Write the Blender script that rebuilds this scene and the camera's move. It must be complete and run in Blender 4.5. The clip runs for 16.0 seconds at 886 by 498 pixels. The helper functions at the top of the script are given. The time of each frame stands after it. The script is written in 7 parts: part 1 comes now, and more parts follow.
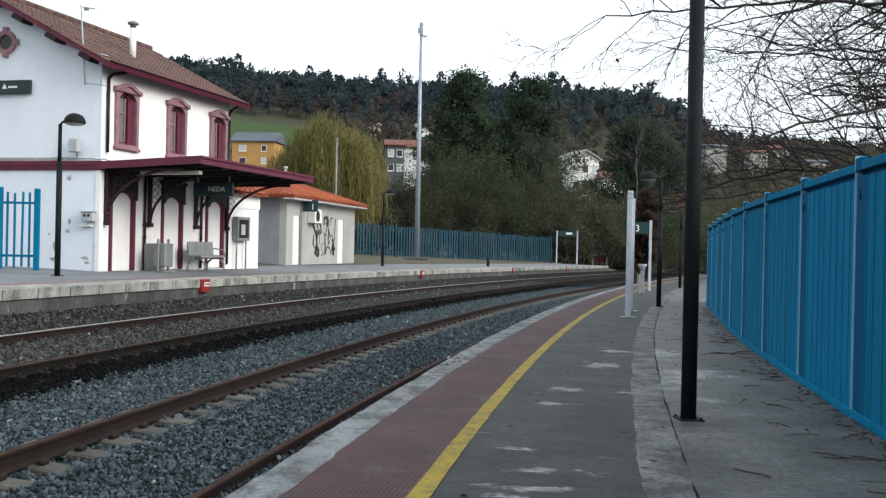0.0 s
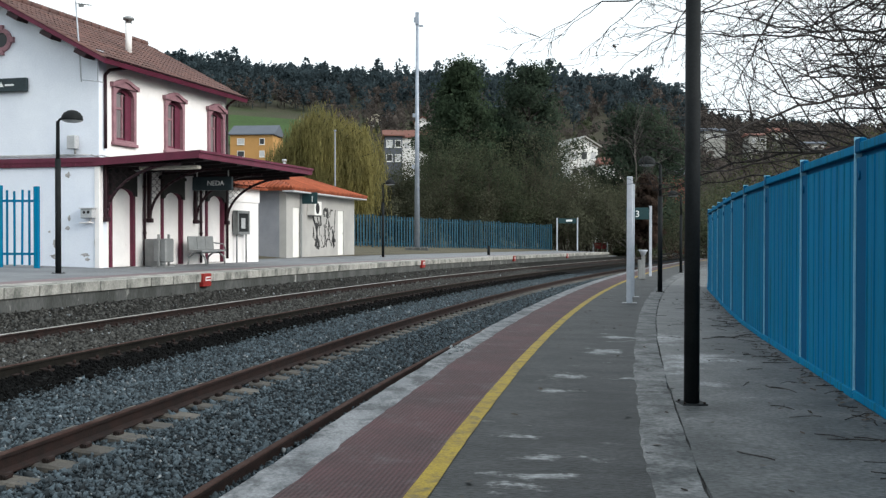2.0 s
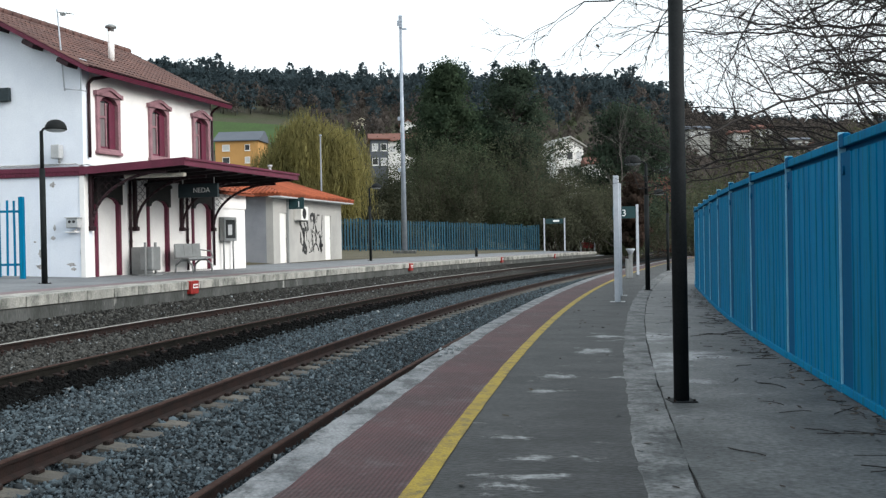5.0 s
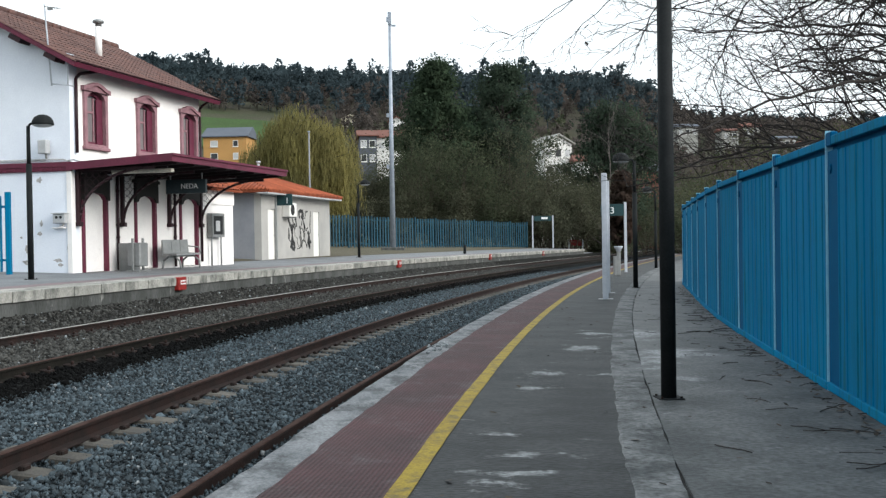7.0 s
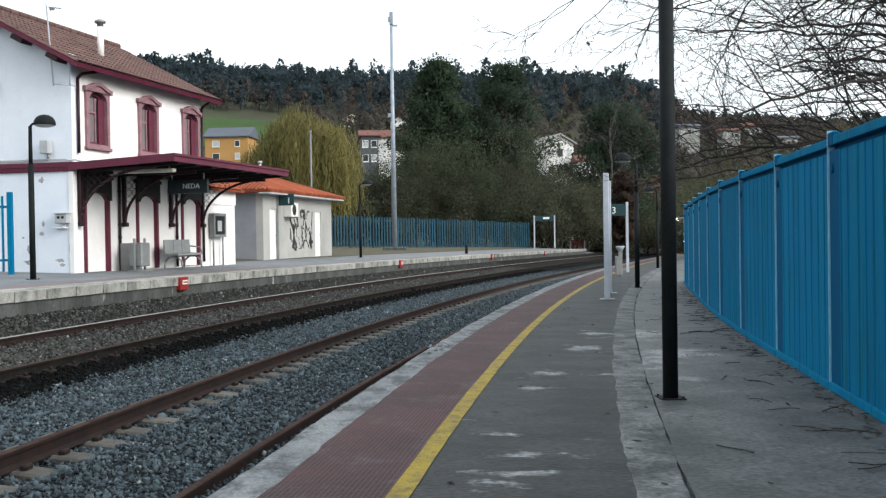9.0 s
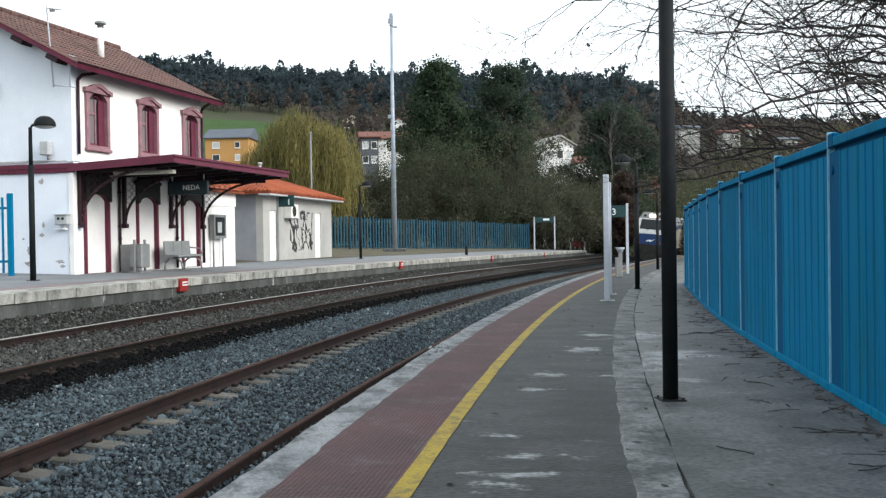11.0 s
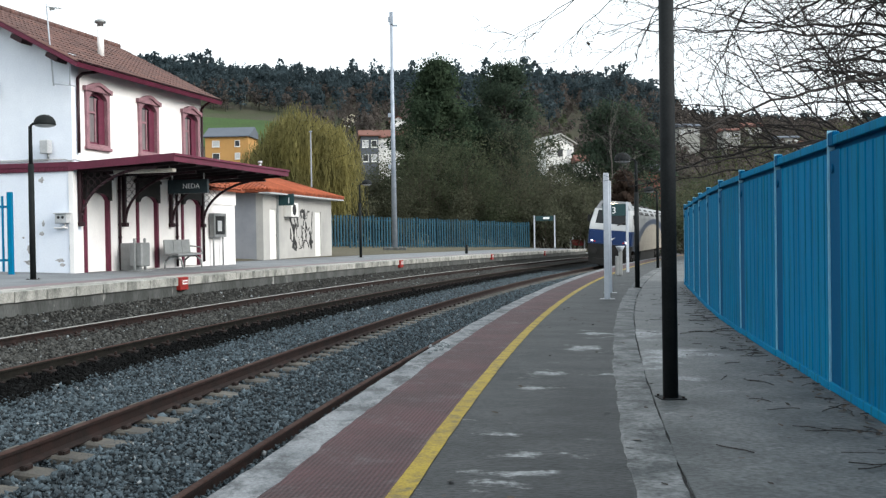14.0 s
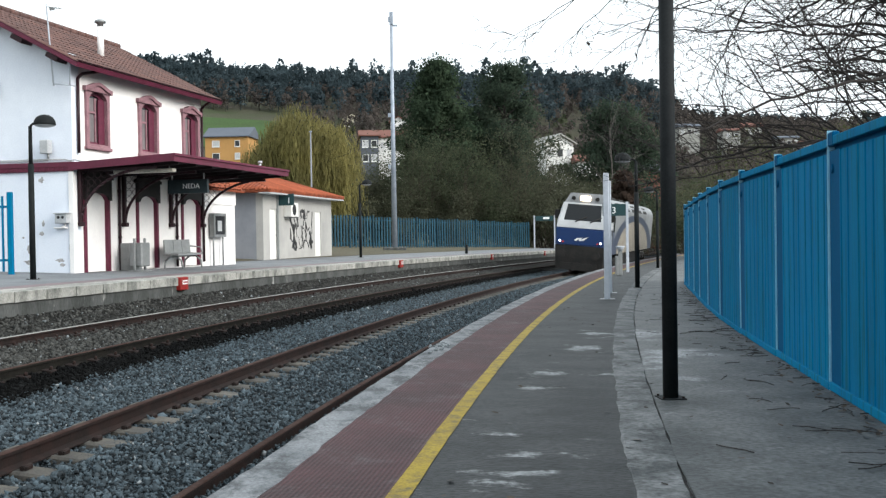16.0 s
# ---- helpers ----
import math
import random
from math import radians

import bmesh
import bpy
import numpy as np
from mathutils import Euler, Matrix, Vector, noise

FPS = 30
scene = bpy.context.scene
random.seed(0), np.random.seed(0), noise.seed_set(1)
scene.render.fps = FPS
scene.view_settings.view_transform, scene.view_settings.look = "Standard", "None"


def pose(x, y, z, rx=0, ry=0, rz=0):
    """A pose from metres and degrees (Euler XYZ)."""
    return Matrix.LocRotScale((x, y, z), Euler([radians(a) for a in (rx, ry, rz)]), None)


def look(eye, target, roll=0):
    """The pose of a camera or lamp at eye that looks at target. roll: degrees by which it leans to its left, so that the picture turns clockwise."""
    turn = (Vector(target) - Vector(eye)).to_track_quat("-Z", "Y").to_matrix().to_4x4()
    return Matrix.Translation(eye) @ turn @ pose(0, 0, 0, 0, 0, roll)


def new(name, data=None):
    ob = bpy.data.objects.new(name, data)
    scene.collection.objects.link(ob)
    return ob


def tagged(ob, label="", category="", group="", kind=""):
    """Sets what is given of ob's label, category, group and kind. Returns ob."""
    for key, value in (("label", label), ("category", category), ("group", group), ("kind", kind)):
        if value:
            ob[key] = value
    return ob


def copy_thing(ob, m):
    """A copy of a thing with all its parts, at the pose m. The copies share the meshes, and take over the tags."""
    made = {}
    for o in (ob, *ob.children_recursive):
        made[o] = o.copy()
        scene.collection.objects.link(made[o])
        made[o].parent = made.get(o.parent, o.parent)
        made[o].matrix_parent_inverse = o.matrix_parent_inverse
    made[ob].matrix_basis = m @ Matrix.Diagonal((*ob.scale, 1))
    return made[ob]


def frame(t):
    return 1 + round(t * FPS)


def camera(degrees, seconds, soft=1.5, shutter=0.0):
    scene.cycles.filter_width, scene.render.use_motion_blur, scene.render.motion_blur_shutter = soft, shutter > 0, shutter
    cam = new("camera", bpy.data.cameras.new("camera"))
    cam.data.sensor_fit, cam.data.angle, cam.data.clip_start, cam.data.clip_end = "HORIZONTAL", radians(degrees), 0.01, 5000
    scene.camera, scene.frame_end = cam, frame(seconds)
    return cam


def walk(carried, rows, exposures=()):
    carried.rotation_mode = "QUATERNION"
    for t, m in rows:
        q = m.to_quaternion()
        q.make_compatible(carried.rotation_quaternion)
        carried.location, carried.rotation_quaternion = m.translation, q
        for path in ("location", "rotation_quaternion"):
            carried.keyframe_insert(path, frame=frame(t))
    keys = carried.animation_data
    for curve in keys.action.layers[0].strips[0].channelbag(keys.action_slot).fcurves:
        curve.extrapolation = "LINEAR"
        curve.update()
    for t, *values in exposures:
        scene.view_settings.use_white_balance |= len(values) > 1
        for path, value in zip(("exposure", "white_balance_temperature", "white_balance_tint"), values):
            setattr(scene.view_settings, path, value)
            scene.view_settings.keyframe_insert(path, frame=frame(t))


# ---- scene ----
# ---------------------------------------------------------------- camera
EYE = (0.038, 0.0, 1.376)
cam = camera(47.06, 16.0, soft=1.35)
TURNS = [
    (0.0, 89.848, -1.209, 1.259), (0.5, 89.769, 0.09, 1.278), (1.0, 89.278, 0.822, 1.274), (1.5, 89.178, 0.841, 1.273),
    (2.0, 89.262, -0.053, 1.274), (2.5, 89.44, -1.224, 1.252), (3.0, 89.563, -1.209, 1.256), (3.5, 89.619, 0.003, 1.26),
    (4.0, 89.579, 0.804, 1.045), (6.5, 89.217, 0.858, 0.064), (7.0, 89.214, 0.868, -0.084), (7.5, 89.212, 0.875, -0.097),
    (8.0, 89.214, 0.868, -0.037), (8.5, 89.214, 0.872, 0.008), (9.0, 89.214, 0.874, 0.01), (11.5, 89.3, 0.86, 0.012),
    (12.0, 89.266, 0.865, 0.013), (12.5, 89.239, 0.875, 0.012), (13.0, 89.216, 0.874, 0.013), (13.5, 89.212, 0.877, 0.014),
    (16.0, 89.212, 0.877, 0.012),
]
walk(cam, [(t, pose(*EYE, rx, ry, rz)) for t, rx, ry, rz in TURNS],
     [(0.0, 0.45, 6380, 9), (4.0, 0.48, 6380, 9), (6.5, 0.53, 6380, 9), (9.0, 0.56, 6380, 9), (11.5, 0.68, 6380, 9), (16.0, 0.7, 6380, 9)])

# ---------------------------------------------------------------- light
world = bpy.data.worlds.new("overcast_sky")
scene.world = world
world.use_nodes = True
wn, wl = world.node_tree.nodes, world.node_tree.links
bg = wn["Background"]
sky = wn.new("ShaderNodeTexSky")
sky.sky_type, sky.sun_disc = "NISHITA", False
sky.sun_elevation, sky.sun_rotation = radians(27), radians(118)
sky.air_density, sky.dust_density = 1.0, 4.0
dim = wn.new("ShaderNodeMix")
dim.data_type, dim.blend_type = "RGBA", "MULTIPLY"
dim.inputs[0].default_value = 1.0
dim.inputs[7].default_value = (0.1, 0.1, 0.1, 1)
wl.new(sky.outputs[0], dim.inputs[6])
cloud_noise = wn.new("ShaderNodeTexNoise")
cloud_noise.inputs["Scale"].default_value, cloud_noise.inputs["Detail"].default_value = 2.2, 5
cloud_ramp = wn.new("ShaderNodeValToRGB")
cloud_ramp.color_ramp.elements[0].position, cloud_ramp.color_ramp.elements[0].color = 0.3, (0.92, 1.0, 1.04, 1)
cloud_ramp.color_ramp.elements[1].position, cloud_ramp.color_ramp.elements[1].color = 0.7, (1.08, 1.14, 1.15, 1)
wl.new(cloud_noise.outputs["Fac"], cloud_ramp.inputs[0])
cover = wn.new("ShaderNodeMix")
cover.data_type = "RGBA"
cover.inputs[0].default_value = 0.85
wl.new(dim.outputs[2], cover.inputs[6])
wl.new(cloud_ramp.outputs[0], cover.inputs[7])
wl.new(cover.outputs[2], bg.inputs["Color"])
bg.inputs["Strength"].default_value = 1.0
sun = new("sun", bpy.data.lights.new("sun", "SUN"))
sun.data.energy, sun.data.angle, sun.data.color = 1.9, radians(30), (1.0, 0.97, 0.93)
sun.matrix_world = look((26, -14, 15), (0, 0, 0))


# ---------------------------------------------------------------- materials
def mat(name, c1, c2=None, rough=0.8, scale=2.0, fine=40.0, bump=0.2, metal=0.0, grain=0.25, lo=0.4, hi=0.6, stretch=None, uv=False,
        dist=0.01, emit=None, spec=0.3, rand=0.0, stain=None, stain_at=(0.6, 0.75), stain_scale=1.0, island=0.0, patches=()):
    """Two-scale procedural surface: broad blotches between c1 and c2, a fine grain with relief, optional stains and per-piece variation."""
    m = bpy.data.materials.new(name)
    m.use_nodes = True
    nt = m.node_tree
    n, l = nt.nodes, nt.links
    b = n["Principled BSDF"]
    c2 = c2 or tuple(v * 0.8 for v in c1)
    tc = n.new("ShaderNodeTexCoord")
    vec = tc.outputs["UV" if uv else "Object"]
    if rand:
        ri = n.new("ShaderNodeObjectInfo")
        sh = n.new("ShaderNodeVectorMath")
        sh.operation = "MULTIPLY_ADD"
        sh.inputs[1].default_value = (37, 53, 71)
        l.new(ri.outputs["Random"], sh.inputs[0])
        l.new(vec, sh.inputs[2])
        vec = sh.outputs[0]
    if stretch:
        mp = n.new("ShaderNodeMapping")
        mp.inputs["Scale"].default_value = stretch
        l.new(vec, mp.inputs["Vector"])
        vec = mp.outputs[0]
    n1 = n.new("ShaderNodeTexNoise")
    n1.inputs["Scale"].default_value, n1.inputs["Detail"].default_value, n1.inputs["Roughness"].default_value = scale, 10, 0.66
    l.new(vec, n1.inputs["Vector"])
    r1 = n.new("ShaderNodeValToRGB")
    r1.color_ramp.elements[0].position, r1.color_ramp.elements[1].position = lo, hi
    r1.color_ramp.elements[0].color, r1.color_ramp.elements[1].color = (*c1, 1), (*c2, 1)
    l.new(n1.outputs["Fac"], r1.inputs[0])
    col = r1.outputs[0]
    if stain:
        n3 = n.new("ShaderNodeTexNoise")
        n3.inputs["Scale"].default_value, n3.inputs["Detail"].default_value, n3.inputs["Roughness"].default_value = stain_scale, 10, 0.74
        l.new(vec, n3.inputs["Vector"])
        r3 = n.new("ShaderNodeMapRange")
        r3.inputs[1].default_value, r3.inputs[2].default_value = stain_at
        wear = n3.outputs["Fac"]
        for px_, py_, rx_, ry_ in patches:
            # a worn spot of its own: the noise rises towards its middle
            place = n.new("ShaderNodeVectorMath")
            place.operation = "SUBTRACT"
            place.inputs[1].default_value = (px_, py_, 0)
            l.new(tc.outputs["Object"], place.inputs[0])
            size = n.new("ShaderNodeVectorMath")
            size.operation = "MULTIPLY"
            size.inputs[1].default_value = (1 / rx_, 1 / ry_, 0)
            l.new(place.outputs[0], size.inputs[0])
            reach = n.new("ShaderNodeVectorMath")
            reach.operation = "LENGTH"
            l.new(size.outputs[0], reach.inputs[0])
            rise = n.new("ShaderNodeMapRange")
            rise.inputs[1].default_value, rise.inputs[2].default_value, rise.inputs[3].default_value, rise.inputs[4].default_value = 0.1, 1.5, 0.19, 0.0
            l.new(reach.outputs["Value"], rise.inputs[0])
            add = n.new("ShaderNodeMath")
            l.new(wear, add.inputs[0])
            l.new(rise.outputs[0], add.inputs[1])
            wear = add.outputs[0]
        l.new(wear, r3.inputs[0])
        mx = n.new("ShaderNodeMix")
        mx.data_type = "RGBA"
        mx.inputs[7].default_value = (*stain, 1)
        l.new(r3.outputs[0], mx.inputs[0])
        l.new(col, mx.inputs[6])
        col = mx.outputs[2]
    n2 = n.new("ShaderNodeTexNoise")
    n2.inputs["Scale"].default_value, n2.inputs["Detail"].default_value = fine, 4
    l.new(vec, n2.inputs["Vector"])
    g = n.new("ShaderNodeMapRange")
    g.inputs[1].default_value, g.inputs[2].default_value, g.inputs[3].default_value, g.inputs[4].default_value = 0.3, 0.7, 1 - grain, 1 + grain
    l.new(n2.outputs["Fac"], g.inputs[0])
    val = g.outputs[0]
    for amount, node, socket in ((rand, "ShaderNodeObjectInfo", "Random"), (island, "ShaderNodeNewGeometry", "Random Per Island")):
        if amount:
            oi = n.new(node)
            rr = n.new("ShaderNodeMapRange")
            rr.inputs[3].default_value, rr.inputs[4].default_value = 1 - amount, 1 + amount
            l.new(oi.outputs[socket], rr.inputs[0])
            mu = n.new("ShaderNodeMath")
            mu.operation = "MULTIPLY"
            l.new(val, mu.inputs[0])
            l.new(rr.outputs[0], mu.inputs[1])
            val = mu.outputs[0]
    sc = n.new("ShaderNodeVectorMath")
    sc.operation = "SCALE"
    l.new(col, sc.inputs[0])
    l.new(val, sc.inputs["Scale"])
    l.new(sc.outputs[0], b.inputs["Base Color"])
    b.inputs["Roughness"].default_value, b.inputs["Metallic"].default_value = rough, metal
    b.inputs["Specular IOR Level"].default_value = spec
    if bump:
        bp = n.new("ShaderNodeBump")
        bp.inputs["Strength"].default_value, bp.inputs["Distance"].default_value = bump, dist
        l.new(n2.outputs["Fac"], bp.inputs["Height"])
        l.new(bp.outputs[0], b.inputs["Normal"])
    if emit:
        b.inputs["Emission Color"].default_value, b.inputs["Emission Strength"].default_value = (*emit[:3], 1), emit[3]
    return m


WORN_A = [(1.05, 10.25, 0.26, 0.3), (0.8, 9.2, 0.16, 0.2), (0.48, 7.06, 0.15, 0.14), (0.6, 6.4, 0.36, 0.14), (0.51, 5.9, 0.42, 0.12), (0.4, 5.65, 0.3, 0.1), (2.2, 14.4, 0.3, 0.5), (1.84, 12.6, 0.3, 0.4), (1.63, 10.2, 0.2, 0.2)]
WORN_S = [(2.38, 11.4, 0.4, 1.0), (2.5, 10.0, 0.3, 0.35), (2.85, 14.4, 0.4, 1.1), (2.9, 12.2, 0.45, 0.5)]
M_ASPHALT = mat("worn_platform_asphalt", (0.0095, 0.012, 0.0135), (0.029, 0.0315, 0.0335), 0.66, 1.6, 30, 0.7, stain=(0.21, 0.22, 0.225), stain_at=(0.62, 0.71), stain_scale=2.6, stretch=(0.8, 1.1, 1), grain=0.6, dist=0.01, lo=0.4, hi=0.61, patches=WORN_A)
M_CONCRETE_SLAB = mat("worn_concrete_slab", (0.035, 0.0395, 0.041), (0.115, 0.12, 0.122), 0.6, 1.1, 28, 0.6, stain=(0.25, 0.26, 0.265), stain_at=(0.59, 0.72), stain_scale=1.4, stretch=(0.9, 1.0, 1), grain=0.5, dist=0.01, lo=0.34, hi=0.66, patches=WORN_S)
M_KERBSTRIP = mat("pale_joint_concrete", (0.045, 0.05, 0.052), (0.15, 0.155, 0.158), 0.7, 2.2, 26, 0.8, stain=(0.02, 0.023, 0.025), stain_at=(0.53, 0.62), stain_scale=2.4, grain=0.5, dist=0.012)
M_CRACK = mat("black_dirt_in_joints", (0.012, 0.012, 0.012), (0.03, 0.03, 0.03), 0.95, 6, 40, 0.5)
M_COPING = mat("worn_white_painted_edge", (0.2, 0.21, 0.22), (0.137, 0.147, 0.158), 0.8, 3, 50, 0.4, stain=(0.063, 0.0683, 0.0735), stain_at=(0.46, 0.58), stain_scale=3.2, stretch=(1, 0.6, 1))
M_YELLOW = mat("worn_yellow_line_paint", (0.281, 0.203, 0.0169), (0.225, 0.158, 0.0169), 0.7, 3, 60, 0.3, stain=(0.09, 0.0731, 0.0394), stain_at=(0.5, 0.66), stain_scale=6)
M_COPING_L = mat("stained_concrete_coping", (0.381, 0.37, 0.339), (0.254, 0.254, 0.233), 0.85, 1.6, 40, 0.4, stain=(0.0948, 0.1, 0.09), stain_at=(0.48, 0.62), stain_scale=1.3, stretch=(1, 1, 0.8), rand=0.07)
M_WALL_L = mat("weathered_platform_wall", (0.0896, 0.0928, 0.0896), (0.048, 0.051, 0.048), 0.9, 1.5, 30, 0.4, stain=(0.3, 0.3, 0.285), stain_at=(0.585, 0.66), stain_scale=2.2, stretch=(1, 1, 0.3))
M_PLAT_L = mat("grey_platform_paving", (0.19, 0.199, 0.209), (0.142, 0.152, 0.162), 0.8, 0.8, 50, 0.2)
M_RED_L = mat("faded_red_platform_band", (0.2, 0.15, 0.155), (0.15, 0.12, 0.125), 0.8, 1.5, 50, 0.2)
# bed coloured darker than its stones, as the shade in the gaps
M_BALLAST = mat("gap_shaded_ballast_bed", (0.012, 0.016, 0.019), (0.022, 0.028, 0.032), 0.9, 14, 40, 1.0, dist=0.05, grain=0.6, spec=0.05)
M_BALLAST_OLD = mat("old_brown_ballast_bed", (0.0145, 0.0143, 0.0132), (0.024, 0.0235, 0.0215), 0.9, 12, 40, 1.0, dist=0.05, grain=0.6, spec=0.05)
M_BALLAST_DARK = mat("near_black_ballast", (0.003, 0.003, 0.003), (0.006, 0.006, 0.0058), 0.85, 10, 40, 1.0, dist=0.05, grain=0.6, spec=0.05)
M_STONE = mat("crushed_grey_stone", (0.034, 0.048, 0.058), (0.057, 0.076, 0.088), 0.85, 6, 40, 0.3, island=0.8)
M_STONE_PALE = mat("pale_broken_stone", (0.22, 0.24, 0.25), (0.14, 0.155, 0.165), 0.85, 6, 40, 0.3, island=0.4)
M_STONE_OLD = mat("crushed_brown_stone", (0.056, 0.056, 0.052), (0.036, 0.037, 0.035), 0.9, 6, 40, 0.3, island=0.55)
M_STONE_DARK = mat("near_black_stone", (0.0032, 0.0034, 0.0035), (0.0058, 0.0062, 0.0062), 0.8, 6, 40, 0.3, island=0.5, spec=0.05)
M_RAIL_DULL = mat("dark_brown_rail_steel", (0.016, 0.0145, 0.012), (0.009, 0.0085, 0.0075), 0.9, 5, 60, 0.4, spec=0.1)
M_RUST = mat("rusted_rail_steel", (0.0225, 0.0108, 0.0085), (0.0115, 0.007, 0.006), 0.9, 5, 60, 0.4, stretch=(1, 1, 1))
M_RAILTOP = mat("worn_rail_head", (0.03, 0.015, 0.012), (0.05, 0.03, 0.025), 0.85, 4, 60, 0.1, spec=0.1)
M_RAILTOP_FAR = mat("bright_rail_head", (0.32, 0.31, 0.29), (0.24, 0.23, 0.21), 0.45, 4, 60, 0.1, metal=0.5)
M_TIMBER = mat("rust_stained_timber", (0.05, 0.026, 0.017), (0.03, 0.02, 0.015), 0.95, 4, 40, 0.4, rand=0.25)
M_SLEEPER = mat("dusty_concrete_sleeper", (0.0992, 0.0918, 0.0794), (0.0645, 0.062, 0.057), 0.9, 4, 50, 0.3, rand=0.2)
M_BLUE = mat("faded_blue_fence_paint", (0.003, 0.156, 0.298), (0.003, 0.132, 0.288), 0.7, 0.7, 50, 0.08, stain=(0.012, 0.088, 0.1), stain_at=(0.5, 0.66), stain_scale=3.6, stretch=(4.2, 4.2, 0.2), grain=0.08, rand=0.1, spec=0.04)
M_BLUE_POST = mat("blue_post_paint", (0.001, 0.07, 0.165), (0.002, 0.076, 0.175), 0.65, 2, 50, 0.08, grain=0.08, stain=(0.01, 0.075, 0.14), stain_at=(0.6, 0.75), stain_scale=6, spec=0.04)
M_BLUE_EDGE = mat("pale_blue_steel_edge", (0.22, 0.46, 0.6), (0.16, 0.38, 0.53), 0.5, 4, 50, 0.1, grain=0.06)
M_BLUE_OLD = mat("weathered_blue_pickets", (0.006, 0.046, 0.073), (0.012, 0.06, 0.09), 0.6, 1.2, 40, 0.1, rand=0.25)
M_BLACK = mat("black_lamp_paint", (0.007, 0.009, 0.01), (0.012, 0.014, 0.015), 0.7, 3, 60, 0.1, spec=0.15)
M_GALV = mat("grey_galvanised_steel", (0.33, 0.37, 0.43), (0.26, 0.3, 0.36), 0.5, 3, 60, 0.1, metal=0.3, grain=0.06)
M_PALEPOST = mat("pale_grey_post_paint", (0.45, 0.48, 0.53), (0.38, 0.41, 0.46), 0.5, 3, 40, 0.1, grain=0.06)
M_GLOBE = mat("milky_lamp_lens", (0.35, 0.37, 0.38), (0.3, 0.32, 0.33), 0.25, 3, 40, 0.02)
M_WHITE = mat("old_white_lime_render", (0.864, 0.842, 0.821), (0.778, 0.756, 0.745), 0.9, 0.8, 30, 0.25, stain=(0.432, 0.41, 0.389), stain_at=(0.66, 0.78), stain_scale=1.2, grain=0.05)
# the white render again, its bluish cast away from the light put in the colour
M_WHITE_GABLE = mat("shade_tinted_white_render", (0.78, 0.82, 0.89), (0.71, 0.75, 0.83), 0.9, 0.6, 30, 0.2, stain=(0.454, 0.464, 0.497), stain_at=(0.68, 0.8), stain_scale=1.3, grain=0.05)
M_PEEL = mat("flaked_bare_mortar", (0.5, 0.49, 0.48), (0.26, 0.25, 0.245), 0.95, 6, 40, 0.5)
M_MAROON = mat("maroon_paint", (0.125, 0.02, 0.045), (0.095, 0.017, 0.035), 0.55, 2, 40, 0.12, stain=(0.2, 0.1, 0.11), stain_at=(0.66, 0.8), stain_scale=4)
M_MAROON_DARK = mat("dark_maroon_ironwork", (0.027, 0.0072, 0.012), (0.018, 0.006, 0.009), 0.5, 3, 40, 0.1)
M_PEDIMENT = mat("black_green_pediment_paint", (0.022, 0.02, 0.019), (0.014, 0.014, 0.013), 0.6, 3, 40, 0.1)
M_STONE_TRIM = mat("pink_painted_stone_trim", (0.299, 0.163, 0.186), (0.23, 0.125, 0.144), 0.85, 3, 40, 0.3, stain=(0.483, 0.375, 0.384), stain_at=(0.6, 0.75), stain_scale=3)
M_TILE = mat("weathered_brown_roof_tile", (0.14, 0.0756, 0.0638), (0.098, 0.0576, 0.0525), 0.9, 1.5, 30, 0.3, island=0.12, stain=(0.08, 0.055, 0.05), stain_at=(0.5, 0.75), stain_scale=2)
M_TILE_ORANGE = mat("orange_roof_tile", (0.302, 0.0792, 0.036), (0.238, 0.0612, 0.0288), 0.85, 1.5, 30, 0.3, island=0.2)
M_GREYWALL = mat("grey_painted_render", (0.4, 0.39, 0.37), (0.34, 0.335, 0.32), 0.9, 0.8, 30, 0.2, stain=(0.25, 0.24, 0.23), stain_at=(0.65, 0.8), stain_scale=1.5, grain=0.06)
# darker blue-grey that carries the hut's side shade; also colours the utility pole
M_BLUEGREY = mat("dim_blue_grey_render", (0.25, 0.26, 0.285), (0.21, 0.22, 0.245), 0.9, 1, 30, 0.2, grain=0.06)
M_DOORWHITE = mat("white_door_paint", (0.78, 0.77, 0.73), (0.7, 0.69, 0.66), 0.6, 2, 40, 0.06, grain=0.04)
M_LAMPCOVER = mat("yellowed_lamp_plastic", (0.62, 0.58, 0.5), (0.55, 0.51, 0.44), 0.4, 3, 40, 0.05)
M_GRAFFITI = mat("black_spray_paint", (0.02, 0.02, 0.022), (0.05, 0.05, 0.05), 0.7, 6, 40, 0.05)
M_SIGN = mat("dark_slate_sign_panel", (0.018, 0.03, 0.036), (0.022, 0.036, 0.042), 0.4, 2, 30, 0.02)
M_SIGN_GREEN = mat("dark_green_sign_panel", (0.012, 0.04, 0.045), (0.015, 0.045, 0.05), 0.4, 2, 30, 0.02)
M_LETTER = mat("white_letter_enamel", (0.75, 0.76, 0.76), (0.7, 0.71, 0.71), 0.4, 3, 30, 0.0, grain=0.02)
M_STEEL = mat("brushed_grey_steel", (0.272, 0.281, 0.281), (0.221, 0.23, 0.23), 0.45, 3, 40, 0.1, metal=0.4, grain=0.07)
M_GREYPLASTIC = mat("grey_plastic", (0.45, 0.46, 0.47), (0.4, 0.41, 0.42), 0.5, 3, 40, 0.05)
M_DARK = mat("dark_interior", (0.012, 0.012, 0.014), (0.02, 0.02, 0.022), 0.8, 2, 20, 0.0)
